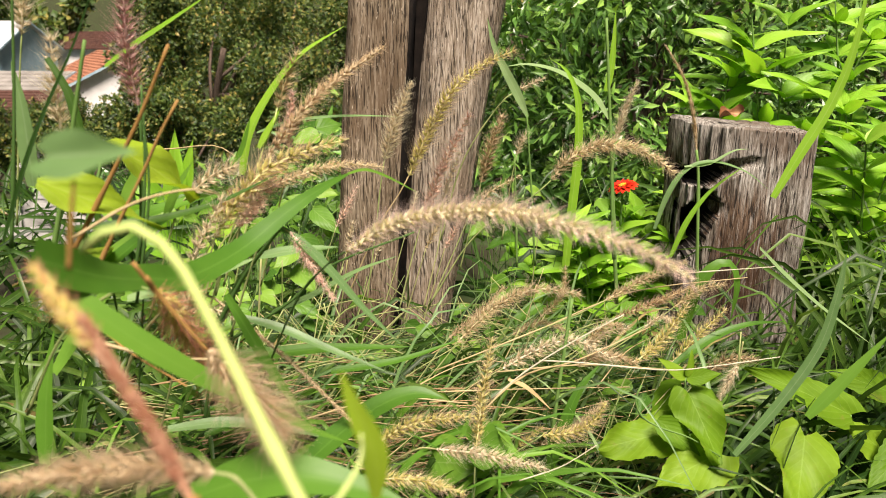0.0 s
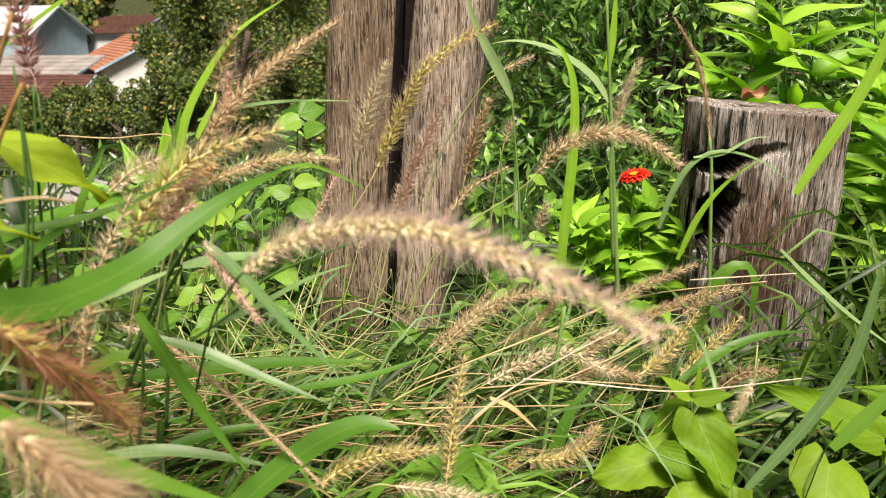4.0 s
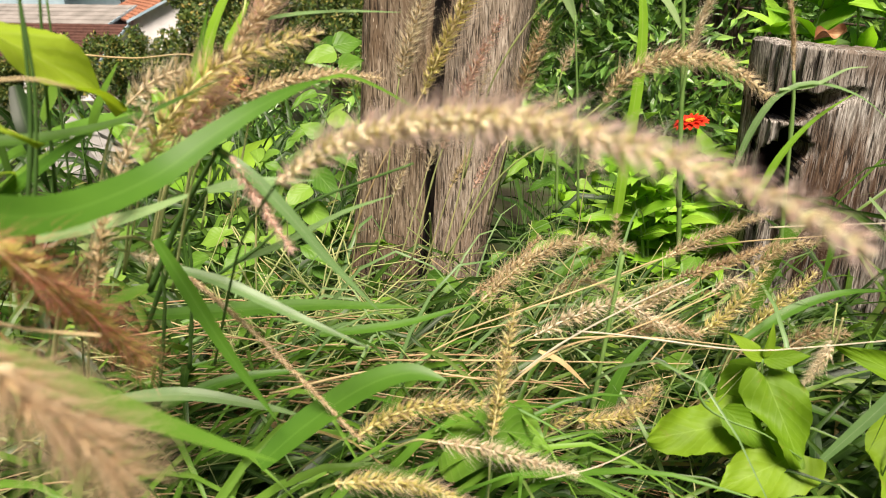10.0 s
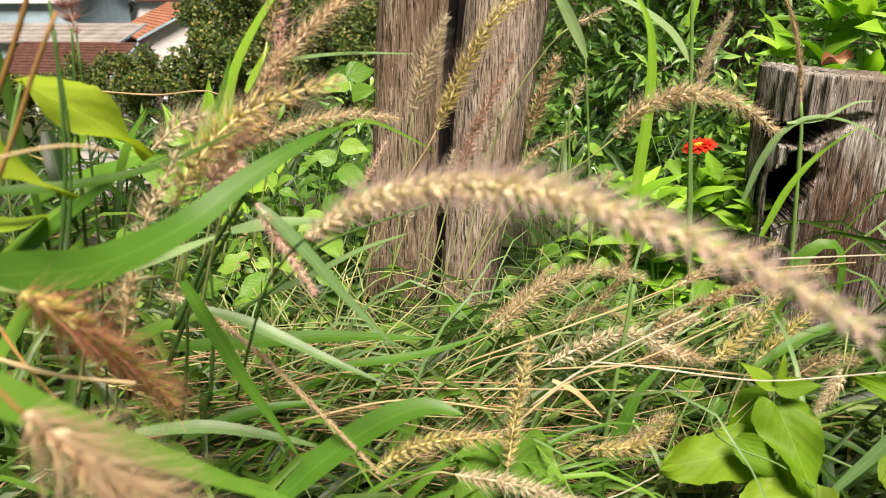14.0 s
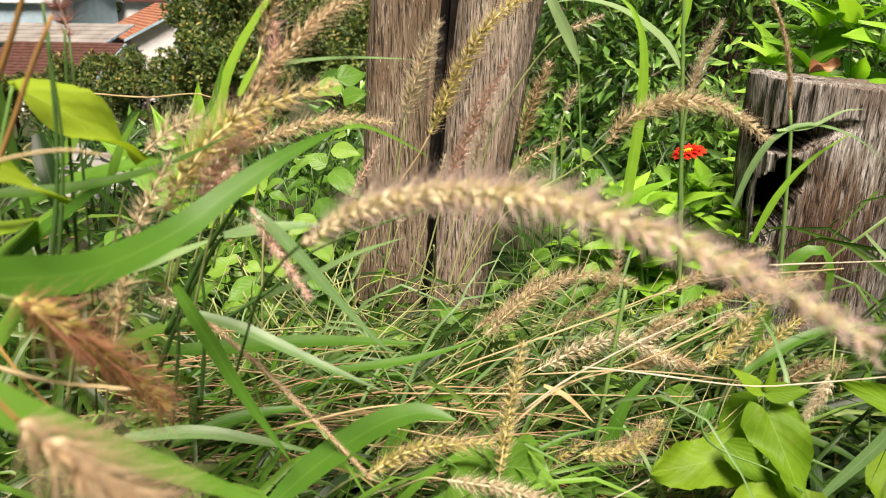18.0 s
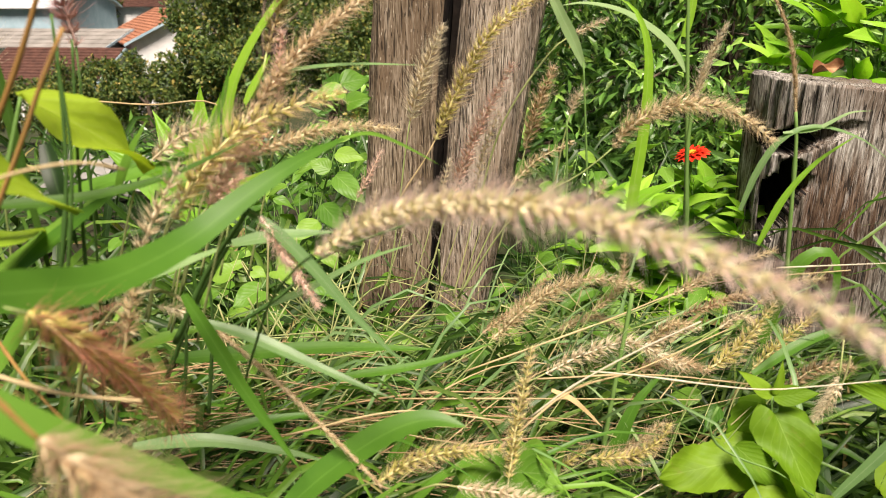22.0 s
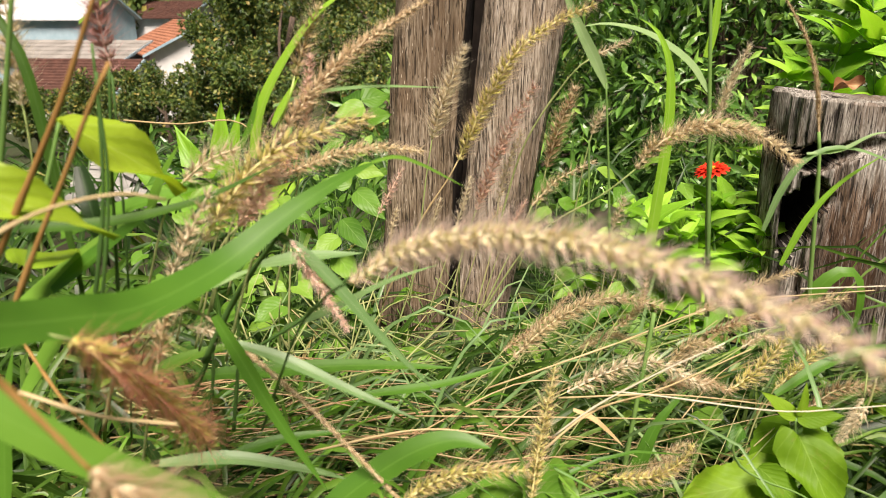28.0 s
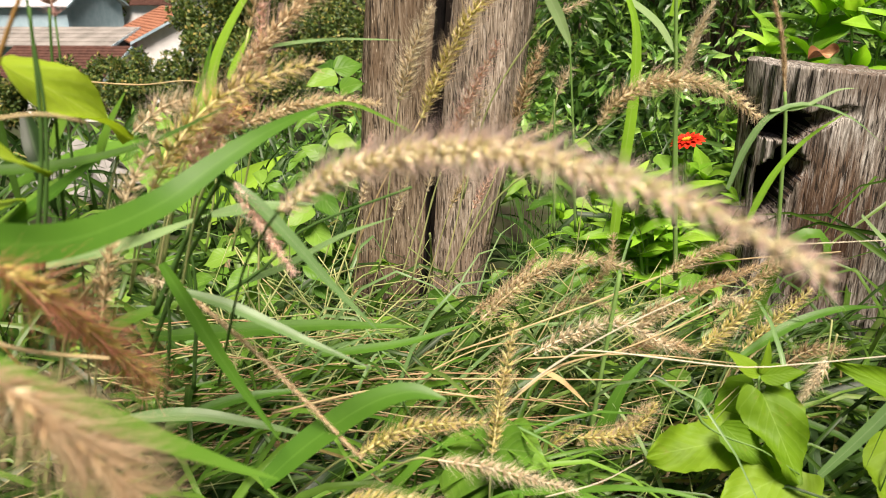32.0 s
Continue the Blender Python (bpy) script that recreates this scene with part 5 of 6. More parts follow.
leaf_plant('leafy_weed', 'low rounded green leaves under the seed heads', 'weed', [[(0.029, 0.470, 0.009), (0.034, 0.480, 0.043)]], [
    ((0.027, 0.470, 0.063), (0.063, 0.500, 0.042), (0.0, -0.75, 0.65), 0.04, dict(heart=1, droop=0.1)),
    ((0.037, 0.520, 0.028), (0.066, 0.500, 0.031), (0.0, -0.75, 0.65), 0.05, dict(heart=1, droop=0.1)),
    ((-0.001, 0.500, 0.025), (0.035, 0.480, 0.038), (0.0, -0.75, 0.65), 0.045, dict(heart=1, droop=0.1))], leaf_mat=BROAD_MID)
leaf_plant('climbing_vine', 'green vine with paired oval leaves beside the post', 'vine', [[(-0.217, 0.860, 0.028), (-0.208, 0.870, 0.112), (-0.187, 0.880, 0.186), (-0.177, 0.880, 0.258)], [(-0.198, 0.860, 0.115), (-0.149, 0.860, 0.158)]], [
    ((-0.172, 0.870, 0.253), (-0.202, 0.850, 0.245), (0.0, -0.75, 0.65), 0.028, dict(droop=0.1)),
    ((-0.177, 0.880, 0.258), (-0.145, 0.900, 0.265), (0.0, -0.75, 0.65), 0.03, dict(droop=0.1)),
    ((-0.181, 0.880, 0.254), (-0.206, 0.900, 0.261), (0.0, -0.75, 0.65), 0.03, dict(droop=0.1)),
    ((-0.169, 0.870, 0.237), (-0.141, 0.860, 0.248), (0.0, -0.75, 0.65), 0.026, dict()),
    ((-0.183, 0.860, 0.157), (-0.143, 0.830, 0.136), (0.0, -0.75, 0.65), 0.026, dict()),
    ((-0.189, 0.860, 0.163), (-0.216, 0.860, 0.176), (0.0, -0.75, 0.65), 0.022, dict()),
    ((-0.184, 0.870, 0.181), (-0.149, 0.860, 0.178), (0.0, -0.75, 0.65), 0.022, dict()),
    ((-0.201, 0.860, 0.122), (-0.162, 0.820, 0.102), (0.0, -0.75, 0.65), 0.026, dict()),
    ((-0.203, 0.850, 0.104), (-0.228, 0.820, 0.092), (0.0, -0.75, 0.65), 0.026, dict()),
    ((-0.210, 0.860, 0.079), (-0.176, 0.820, 0.060), (0.0, -0.75, 0.65), 0.03, dict())], leaf_mat=BROAD_MID)
leaf_plant('leafy_weed', 'pale grey-green cupped leaf on a brown stem', 'weed', [[(-0.055, 0.120, 0.318), (-0.053, 0.120, 0.328), (-0.051, 0.120, 0.337)]], [
    ((-0.059, 0.125, 0.341), (-0.035, 0.115, 0.344), (0.1, -0.85, 0.4), 0.0105, dict(heart=1, cup=0.3, droop=0.05))], leaf_mat=BLADE_PALE, stem_mat=STEM_RED, stem_radius=0.0006)
tuft = clump('thin dry stalks crossing the near leaves', (-0.205, 0.330, -0.085))
stalk([(-0.139, 0.260, 0.285), (-0.116, 0.270, 0.298), (-0.096, 0.280, 0.302), (-0.086, 0.290, 0.298)], 0.0007, STEM_DRY, parent=tuft, label='thin pale straw stalk')
stalk([(-0.183, 0.330, 0.223), (-0.144, 0.300, 0.215), (-0.102, 0.270, 0.212)], 0.0007, STEM_RED, parent=tuft)
stalk([(-0.252, 0.380, 0.244), (-0.236, 0.380, 0.325), (-0.225, 0.380, 0.395)], 0.0012, STEM_DARK, parent=tuft)
stalk([(-0.184, 0.400, 0.216), (-0.177, 0.400, 0.279), (-0.170, 0.400, 0.330)], 0.001, STEM_DARK, parent=tuft)
tuft = clump('dark green stalks leaning in the grass', (-0.154, 0.450, -0.085))
stalk([(-0.173, 0.440, 0.134), (-0.146, 0.440, 0.188), (-0.111, 0.430, 0.237)], 0.0015, STEM_DARK, parent=tuft)
stalk([(-0.160, 0.460, 0.098), (-0.150, 0.460, 0.163), (-0.150, 0.460, 0.201)], 0.0013, STEM_DARK, parent=tuft)
stalk([(-0.170, 0.440, 0.094), (-0.158, 0.440, 0.154), (-0.158, 0.440, 0.187)], 0.0013, STEM_DARK, parent=tuft)
blade([(-0.120, 0.460, 0.173), (-0.091, 0.460, 0.186), (-0.056, 0.460, 0.206), (-0.026, 0.460, 0.218)], 0.006, BLADE_PALE, parent=tuft)
blade([(-0.114, 0.420, 0.228), (-0.092, 0.430, 0.230), (-0.064, 0.440, 0.230)], 0.009, BLADE_PALE, parent=tuft)
tuft = clump('broad green blades rising at the side', (-0.255, 0.420, -0.085))
blade([(-0.241, 0.360, 0.107), (-0.239, 0.370, 0.152), (-0.234, 0.380, 0.190)], 0.012, BLADE, parent=tuft)
blade([(-0.252, 0.400, 0.150), (-0.227, 0.420, 0.192), (-0.196, 0.440, 0.227)], 0.013, BLADE, parent=tuft)
blade([(-0.200, 0.420, 0.143), (-0.181, 0.440, 0.156), (-0.139, 0.460, 0.164)], 0.01, BLADE, parent=tuft)
blade([(-0.171, 0.440, 0.081), (-0.133, 0.460, 0.092), (-0.086, 0.480, 0.092)], 0.009, BLADE, parent=tuft)
blade([(-0.189, 0.420, 0.098), (-0.147, 0.430, 0.099), (-0.104, 0.440, 0.088), (-0.079, 0.450, 0.075)], 0.009, BLADE_PALE, parent=tuft)

# more seed heads in the leaning tangle
seed_spike([(0.136, 0.624, 0.075), (0.157, 0.624, 0.094), (0.179, 0.624, 0.099)], 0.0073, 'straw', foot=[(0.111, 0.624, 0.054), (0.062, 0.624, 0.020)], label='pale straw foxtail seed head leaning in the tangle', density=0.85)
seed_spike([(0.225, 0.645, 0.113), (0.249, 0.645, 0.132), (0.274, 0.645, 0.138)], 0.0073, 'tan', foot=[(0.202, 0.645, 0.093), (0.156, 0.645, 0.061)], label='soft tan foxtail seed head leaning in the tangle', density=0.85)
seed_spike([(0.067, 0.645, 0.080), (0.095, 0.645, 0.094), (0.125, 0.645, 0.084)], 0.0055, 'tan', foot=[(0.040, 0.645, 0.059), (-0.014, 0.645, 0.023)], label='soft tan foxtail seed head leaning in the tangle', density=0.85)
seed_spike([(0.138, 0.623, 0.082), (0.154, 0.623, 0.101), (0.172, 0.623, 0.102)], 0.0064, 'tan', foot=[(0.113, 0.623, 0.062), (0.064, 0.623, 0.028)], label='soft tan foxtail seed head leaning in the tangle', density=0.85)
seed_spike([(0.193, 0.625, 0.099), (0.207, 0.625, 0.110), (0.224, 0.625, 0.102)], 0.0055, 'straw', foot=[(0.169, 0.625, 0.079), (0.123, 0.625, 0.047)], label='pale straw foxtail seed head leaning in the tangle', density=0.85)
seed_spike([(-0.138, 0.461, 0.258), (-0.122, 0.461, 0.270), (-0.106, 0.461, 0.280)], 0.0083, 'rosegold', foot=[(-0.154, 0.461, 0.237), (-0.175, 0.461, 0.178)], label='golden pink foxtail seed head in the fluffy cluster')
seed_spike([(-0.113, 0.421, 0.271), (-0.102, 0.421, 0.283), (-0.091, 0.421, 0.292)], 0.0061, 'pink', foot=[(-0.127, 0.421, 0.252), (-0.145, 0.421, 0.200)], label='pinkish foxtail seed head in the fluffy cluster')
seed_spike([(-0.159, 0.469, 0.242), (-0.148, 0.469, 0.253), (-0.138, 0.469, 0.262)], 0.0085, 'rosegold', foot=[(-0.176, 0.469, 0.220), (-0.199, 0.469, 0.158)], label='golden pink foxtail seed head in the fluffy cluster')
seed_spike([(-0.137, 0.449, 0.241), (-0.126, 0.449, 0.251), (-0.116, 0.449, 0.259)], 0.0072, 'pink', foot=[(-0.153, 0.449, 0.220), (-0.173, 0.449, 0.161)], label='pinkish foxtail seed head in the fluffy cluster')
seed_spike([(-0.113, 0.720, 0.143), (-0.109, 0.720, 0.161), (-0.104, 0.720, 0.179)], 0.006, 'straw', foot=[(-0.125, 0.720, 0.108), (-0.145, 0.720, 0.052)], label='thin straw seed head before the post', density=0.6)
seed_spike([(-0.084, 0.740, 0.132), (-0.074, 0.740, 0.159), (-0.066, 0.740, 0.184)], 0.006, 'straw', foot=[(-0.095, 0.740, 0.096), (-0.114, 0.740, 0.038)], label='thin straw seed head before the post', density=0.6)
seed_spike([(-0.024, 0.700, 0.154), (-0.015, 0.700, 0.172), (-0.005, 0.700, 0.189)], 0.006, 'tan', foot=[(-0.034, 0.700, 0.120), (-0.050, 0.700, 0.067)], label='thin tan seed head before the post', density=0.6)
seed_spike([(-0.048, 0.720, 0.163), (-0.041, 0.720, 0.187), (-0.035, 0.720, 0.211)], 0.006, 'straw', foot=[(-0.058, 0.720, 0.128), (-0.075, 0.720, 0.074)], label='thin straw seed head before the post', density=0.6)
seed_spike([(-0.005, 0.720, 0.148), (0.006, 0.720, 0.170), (0.017, 0.720, 0.191)], 0.006, 'pink', foot=[(-0.015, 0.720, 0.113), (-0.030, 0.720, 0.059)], label='thin pinkish seed head before the post', density=0.6)
seed_spike([(-0.128, 0.740, 0.165), (-0.115, 0.740, 0.189), (-0.102, 0.740, 0.213)], 0.006, 'pink', foot=[(-0.141, 0.740, 0.129), (-0.161, 0.740, 0.073)], label='thin pinkish seed head before the post', density=0.6)
tuft = clump('olive and dark blades leaning outwards beside the near leaves', (-0.158, 0.400, -0.085))
blade([(-0.199, 0.360, 0.262), (-0.162, 0.375, 0.263), (-0.126, 0.390, 0.271), (-0.091, 0.405, 0.287)], 0.0075, BLADE_DARK, parent=tuft, label='olive green blade leaning outwards', peak=0.2)
blade([(-0.205, 0.380, 0.224), (-0.185, 0.390, 0.241), (-0.166, 0.400, 0.256), (-0.150, 0.400, 0.264)], 0.011, BLADE, parent=tuft)
blade([(-0.173, 0.420, 0.253), (-0.162, 0.420, 0.274), (-0.151, 0.420, 0.291)], 0.01, BLADE, parent=tuft)
blade([(-0.208, 0.420, 0.278), (-0.198, 0.410, 0.255), (-0.193, 0.410, 0.226)], 0.01, BLADE_DARK, parent=tuft)
stalk([(-0.166, 0.300, 0.237), (-0.142, 0.300, 0.278), (-0.125, 0.300, 0.306), (-0.116, 0.300, 0.322), (-0.105, 0.300, 0.339)], 0.0011, STEM_RED, parent=tuft, label='brown leaning stalk')
stalk([(-0.168, 0.360, 0.217), (-0.153, 0.360, 0.281), (-0.151, 0.360, 0.323), (-0.150, 0.360, 0.342)], 0.0009, STEM_DARK, parent=tuft)
blade([(-0.147, 0.480, 0.276), (-0.138, 0.480, 0.292), (-0.131, 0.480, 0.313)], 0.006, BLADE, parent=tuft)

# ---------------------------------------------------------------- matted grass and straw


def mat_of_blades(name, label, count, area, length, width, mat, seed, rise=(0.02, 0.10), heading=None, spread=6.3, z0=0.0, segments=7, droop=0.5, fold=0.2, keep=None):
    """Very many blades over a stretch of ground (x0, x1, y0, y1), joined: each rises from its foot, bends and falls."""
    r = np.random.default_rng(seed)
    heap = Heap()
    while count > 0:
        x, y = r.uniform(area[0], area[1]), r.uniform(area[2], area[3])
        if keep and not keep(x, y):
            continue
        count -= 1
        a = r.uniform(0, 6.283) if heading is None else heading + r.normal(0, spread)
        ln = r.uniform(*length)
        up = r.uniform(*rise)
        z = lie(x, y) + z0 * r.random()
        d = np.array([math.cos(a), math.sin(a), 0])
        p0 = np.array([x, y, z])
        pts = [p0, p0 + d * ln * 0.35 + np.array([0, 0, up * 0.75]), p0 + d * ln * 0.7 + np.array([0, 0, up]), p0 + d * ln + np.array([0, 0, up * (1 - droop * r.random() * 1.6)])]
        heap.add(*ribbon(pts, width * r.uniform(0.6, 1.4), segments, fold=fold, twist=r.normal(0, 50), up=(r.normal(0, 0.4), -0.6, 0.8)))
    return tagged(heap.make(name, mat), label, "grass", kind="stuff")


def mat_of_stalks(name, label, count, area, length, radius, mat, seed, heading, spread, z=(0.0, 0.07), slope=0.12):
    r = np.random.default_rng(seed)
    heap = Heap()
    for _ in range(count):
        x, y = r.uniform(area[0], area[1]), r.uniform(area[2], area[3])
        a = heading + r.normal(0, spread)
        ln = r.uniform(*length)
        h = r.normal(0.03, slope)
        c = np.array([x, y, lie(x, y) + r.uniform(*z)])
        d = np.array([math.cos(a), math.sin(a), h])
        d /= np.linalg.norm(d)
        line, _ = curve([c - d * ln / 2, c + r.normal(0, 0.006, 3) + np.array([0, 0, 0.012]), c + d * ln / 2], 6)
        line[:, 2] = np.maximum(line[:, 2], lie(x, y) + 0.003)
        heap.add(*tube(line, np.linspace(radius, radius * 0.5, 7) * r.uniform(0.6, 1.3), 4))
    return tagged(heap.make(name, mat), label, "straw", kind="stuff")


def loose_stalks(label, count, area, length, radius, mat, seed, heading, spread, z, slope):
    """Single stalks that lie on top of the mat, each a part of one bundle."""
    r = np.random.default_rng(seed)
    mid = ((area[0] + area[1]) / 2, (area[2] + area[3]) / 2)
    top = thing("straw_bundle", label, "straw", "straw bundles", at=(*mid, lie(*mid)))
    for _ in range(count):
        x, y = r.uniform(area[0], area[1]), r.uniform(area[2], area[3])
        a = heading + r.normal(0, spread)
        d = unit(np.array([math.cos(a), math.sin(a), r.normal(0.03, slope)])) * r.uniform(*length) / 2
        c = np.array([x, y, lie(x, y) + r.uniform(*z)])
        sag = r.normal(0, 0.006, 3) + np.array([0, 0, 0.010])
        stalk([tuple(c - d), tuple(c + sag), tuple(c + d * np.array([1, 1, 0.6]))], radius * r.uniform(0.6, 1.3), mat, parent=top, n=9)
    return top


def loose_blades(label, count, area, length, width, mat, seed, rise, heading, spread):
    """Single blades that bend over the mat, each a part of one clump."""
    r = np.random.default_rng(seed)
    mid = ((area[0] + area[1]) / 2, (area[2] + area[3]) / 2)
    top = clump(label, (*mid, lie(*mid)))
    for _ in range(count):
        x, y = r.uniform(area[0], area[1]), r.uniform(area[2], area[3])
        a, ln, up = heading + r.normal(0, spread), r.uniform(*length), r.uniform(*rise)
        d, p = np.array([math.cos(a), math.sin(a), 0]), np.array([x, y, lie(x, y)])
        h = np.array([0, 0, up])
        blade([tuple(p - d * ln * 0.3), tuple(p + h * 0.75), tuple(p + d * ln * 0.35 + h), tuple(p + d * ln * 0.7 + h * r.uniform(0.5, 1.0))],
              width * r.uniform(0.6, 1.3), mat, parent=top, n=10, twist=r.normal(0, 40), up=(r.normal(0, 0.4), -0.6, 0.8))
    return top


def clear(x, y):
    """Away from the posts."""
    return not (-0.17 < x < 0.04 and y > 0.84) and not (0.28 < x < 0.48 and y > 0.87) and y > 0.30 + 0.1 * abs(x)


def patchy(x, y):
    """Away from the posts, and in drifts with dark gaps between."""
    if 0.05 < x < 0.24 and y < 0.60 and noise.noise((x * 40, y * 40, 2)) > -0.25:
        return False
    return clear(x, y) and noise.noise((x * 16, y * 16, 7)) > (0.22 if x > 0.02 and y < 0.66 else -0.05)


mat_of_stalks("straw_litter", "matted reddish dry straw lying across the grass", 330, (-0.26, 0.09, 0.54, 0.70), (0.06, 0.22), 0.0006, STRAW, 31, 0.15, 0.25, (0.02, 0.08))
mat_of_stalks("green_litter", "thin mixed stalks lying among the grass", 300, (-0.35, 0.08, 0.42, 0.82), (0.10, 0.28), 0.0007, STEM_MIX, 33, 0.4, 0.5, (0.01, 0.08), 0.2)
mat_of_stalks("leaning_stalks", "thin green and pale stalks leaning before the posts", 310, (-0.28, 0.18, 0.56, 0.83), (0.12, 0.24), 0.0007, STEM_MIX, 34, 0.8, 0.8, (0.04, 0.10), 0.85)
loose_stalks("reddish brown straw lying level over the mat", 28, (-0.22, 0.08, 0.53, 0.64), (0.10, 0.24), 0.0007, STRAW, 35, 0.08, 0.16, (0.09, 0.15), 0.05)
loose_stalks("pale dry straw stalks crossing the tangle", 15, (-0.20, 0.22, 0.54, 0.68), (0.10, 0.26), 0.0006, STEM_DRY, 36, 0.45, 0.35, (0.08, 0.15), 0.16)
loose_stalks("thin pale green stalks leaning before the post", 44, (-0.16, 0.14, 0.60, 0.80), (0.12, 0.24), 0.0008, STEM_MIX, 37, 0.9, 0.6, (0.08, 0.15), 0.9)
loose_stalks("pale upright stalks beside the post", 22, (-0.23, -0.11, 0.62, 0.76), (0.12, 0.22), 0.0009, STEM_MIX, 38, 0.5, 1.5, (0.08, 0.16), 4.0)
loose_blades("narrow bright green blades lying over the mat", 95, (-0.32, 0.07, 0.42, 0.66), (0.12, 0.26), 0.0058, BLADE, 51, (0.08, 0.16), 0.2, 0.8)
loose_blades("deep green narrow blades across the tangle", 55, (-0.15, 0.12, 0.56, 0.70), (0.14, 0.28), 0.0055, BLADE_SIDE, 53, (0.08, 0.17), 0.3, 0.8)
loose_blades("pale narrow blades crossing before the posts", 40, (-0.25, 0.25, 0.55, 0.78), (0.14, 0.26), 0.0040, BLADE_PALE, 52, (0.10, 0.22), 0.5, 0.7)
mat_of_blades("matted_grass", "matted green and yellowing grass blades", 430, (-0.50, 0.65, 0.40, 1.15), (0.10, 0.24), 0.0065, BLADE_MIXED, 41, (0.02, 0.085), keep=patchy)
mat_of_blades("matted_grass", "long fine grass blades lying over the straw", 310, (-0.30, 0.30, 0.48, 0.80), (0.14, 0.32), 0.0042, BLADE_MIXED, 42, (0.04, 0.11), heading=0.3, spread=0.5, keep=clear)
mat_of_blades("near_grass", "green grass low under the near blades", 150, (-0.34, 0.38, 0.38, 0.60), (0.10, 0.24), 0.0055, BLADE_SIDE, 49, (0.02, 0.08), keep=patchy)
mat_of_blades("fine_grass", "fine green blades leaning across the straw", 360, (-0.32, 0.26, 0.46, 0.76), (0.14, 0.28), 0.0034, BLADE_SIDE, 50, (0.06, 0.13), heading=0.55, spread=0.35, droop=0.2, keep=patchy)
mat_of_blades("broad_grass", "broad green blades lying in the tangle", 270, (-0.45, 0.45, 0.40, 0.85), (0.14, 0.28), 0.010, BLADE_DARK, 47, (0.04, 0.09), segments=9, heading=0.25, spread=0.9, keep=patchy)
# near-black green low down stands in for shade in the gaps
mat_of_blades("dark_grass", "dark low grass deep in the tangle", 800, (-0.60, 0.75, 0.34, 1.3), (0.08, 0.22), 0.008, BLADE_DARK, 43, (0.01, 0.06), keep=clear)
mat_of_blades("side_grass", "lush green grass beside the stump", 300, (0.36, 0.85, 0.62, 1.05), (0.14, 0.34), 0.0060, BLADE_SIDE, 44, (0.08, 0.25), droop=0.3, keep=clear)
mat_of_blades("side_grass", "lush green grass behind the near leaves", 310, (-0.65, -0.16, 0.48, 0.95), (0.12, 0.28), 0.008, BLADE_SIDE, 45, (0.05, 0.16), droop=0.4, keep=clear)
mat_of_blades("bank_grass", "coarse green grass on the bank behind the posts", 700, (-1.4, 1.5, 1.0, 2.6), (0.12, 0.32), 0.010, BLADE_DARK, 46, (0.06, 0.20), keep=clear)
mat_of_blades("meadow", "rough grass round about on the shelf", 1500, (-2.2, 2.2, -1.8, 2.2), (0.12, 0.30), 0.012, BLADE_MIXED, 48, (0.03, 0.12), segments=5,
              keep=lambda x, y: not (-0.7 < x < 0.85 and y > -0.25))

# ---------------------------------------------------------------- leafy plants with shared leaves


def leaf_mesh(name, mat, *args, **more):
    v, f, uv = leaf_shape(*args, **more)
    ob = mesh(name, v, f, mat, uv)
    me = ob.data
    bpy.data.objects.remove(ob)
    return me


ROUND_LEAVES = [leaf_mesh("round_leaf", BROAD_MID, 1.0, 0.95, n=5, heart=1.2, cup=0.15, droop=0.18, point=1.5, seed=k) for k in range(4)]
POINTED_LEAVES = [leaf_mesh("pointed_leaf", BROAD_MID, 1.0, 0.50, n=5, cup=0.3, droop=0.28, point=1.8, teeth=7, wave=0.12, seed=k) for k in range(4)]
LANCE_LEAVES = [leaf_mesh("lance_leaf", LIME_LEAF, 1.0, 0.34, n=7, cup=0.3, droop=0.32, point=1.5, teeth=9, seed=k) for k in range(4)]


def set_leaf(me, parent, base, way, normal, size, name="leaf"):
    y = unit(np.array(way, float))
    x = unit(np.cross(y, np.array(normal, float)))
    z = np.cross(x, y)
    ob = new(name, me)
    ob.parent = parent
    ob.matrix_basis = Matrix(((x[0] * size, y[0] * size, z[0] * size, base[0]), (x[1] * size, y[1] * size, z[1] * size, base[1]), (x[2] * size, y[2] * size, z[2] * size, base[2]), (0, 0, 0, 1)))
    return ob


def creeper(x, y, seed, leaves=11, reach=0.16, size=0.03, height=0.05, meshes=ROUND_LEAVES, label="low creeping vine with rounded pale green leaves", name="creeping_vine"):
    """A runner along the ground with round leaves held up on short stalks."""
    r = np.random.default_rng(seed)
    top = thing(name, label, "vine", "creeping vines", at=(x, y, lie(x, y)))
    a = r.uniform(0, 6.283)
    d = np.array([math.cos(a), math.sin(a), 0])
    line, _ = curve([-d * reach / 2, r.normal(0, 0.02, 3) + np.array([0, 0, height * 0.6]), d * reach / 2 + np.array([0, 0, height * 0.5])], 12)
    v, f = tube(line, np.full(13, 0.0009), 5)
    mesh("runner", v, f, STEM_GREEN, None, top)
    for k in range(leaves):
        p = line[r.integers(0, 13)]
        q = p + np.array([r.normal(0, 0.022), r.normal(0, 0.022), abs(r.normal(height * 0.6, 0.02))])
        stem, _ = curve([p, (p + q) / 2 + np.array([0, 0, 0.006]), q], 4)
        v, f = tube(stem, np.full(5, 0.0005), 4)
        mesh("leaf_stalk", v, f, STEM_GREEN, None, top)
        b = r.uniform(0, 6.283)
        set_leaf(meshes[k % len(meshes)], top, q, (math.cos(b), math.sin(b) - 0.3, -0.25), (r.normal(0, 0.3), -0.55, 0.8), size * r.uniform(0.65, 1.25))
    return top


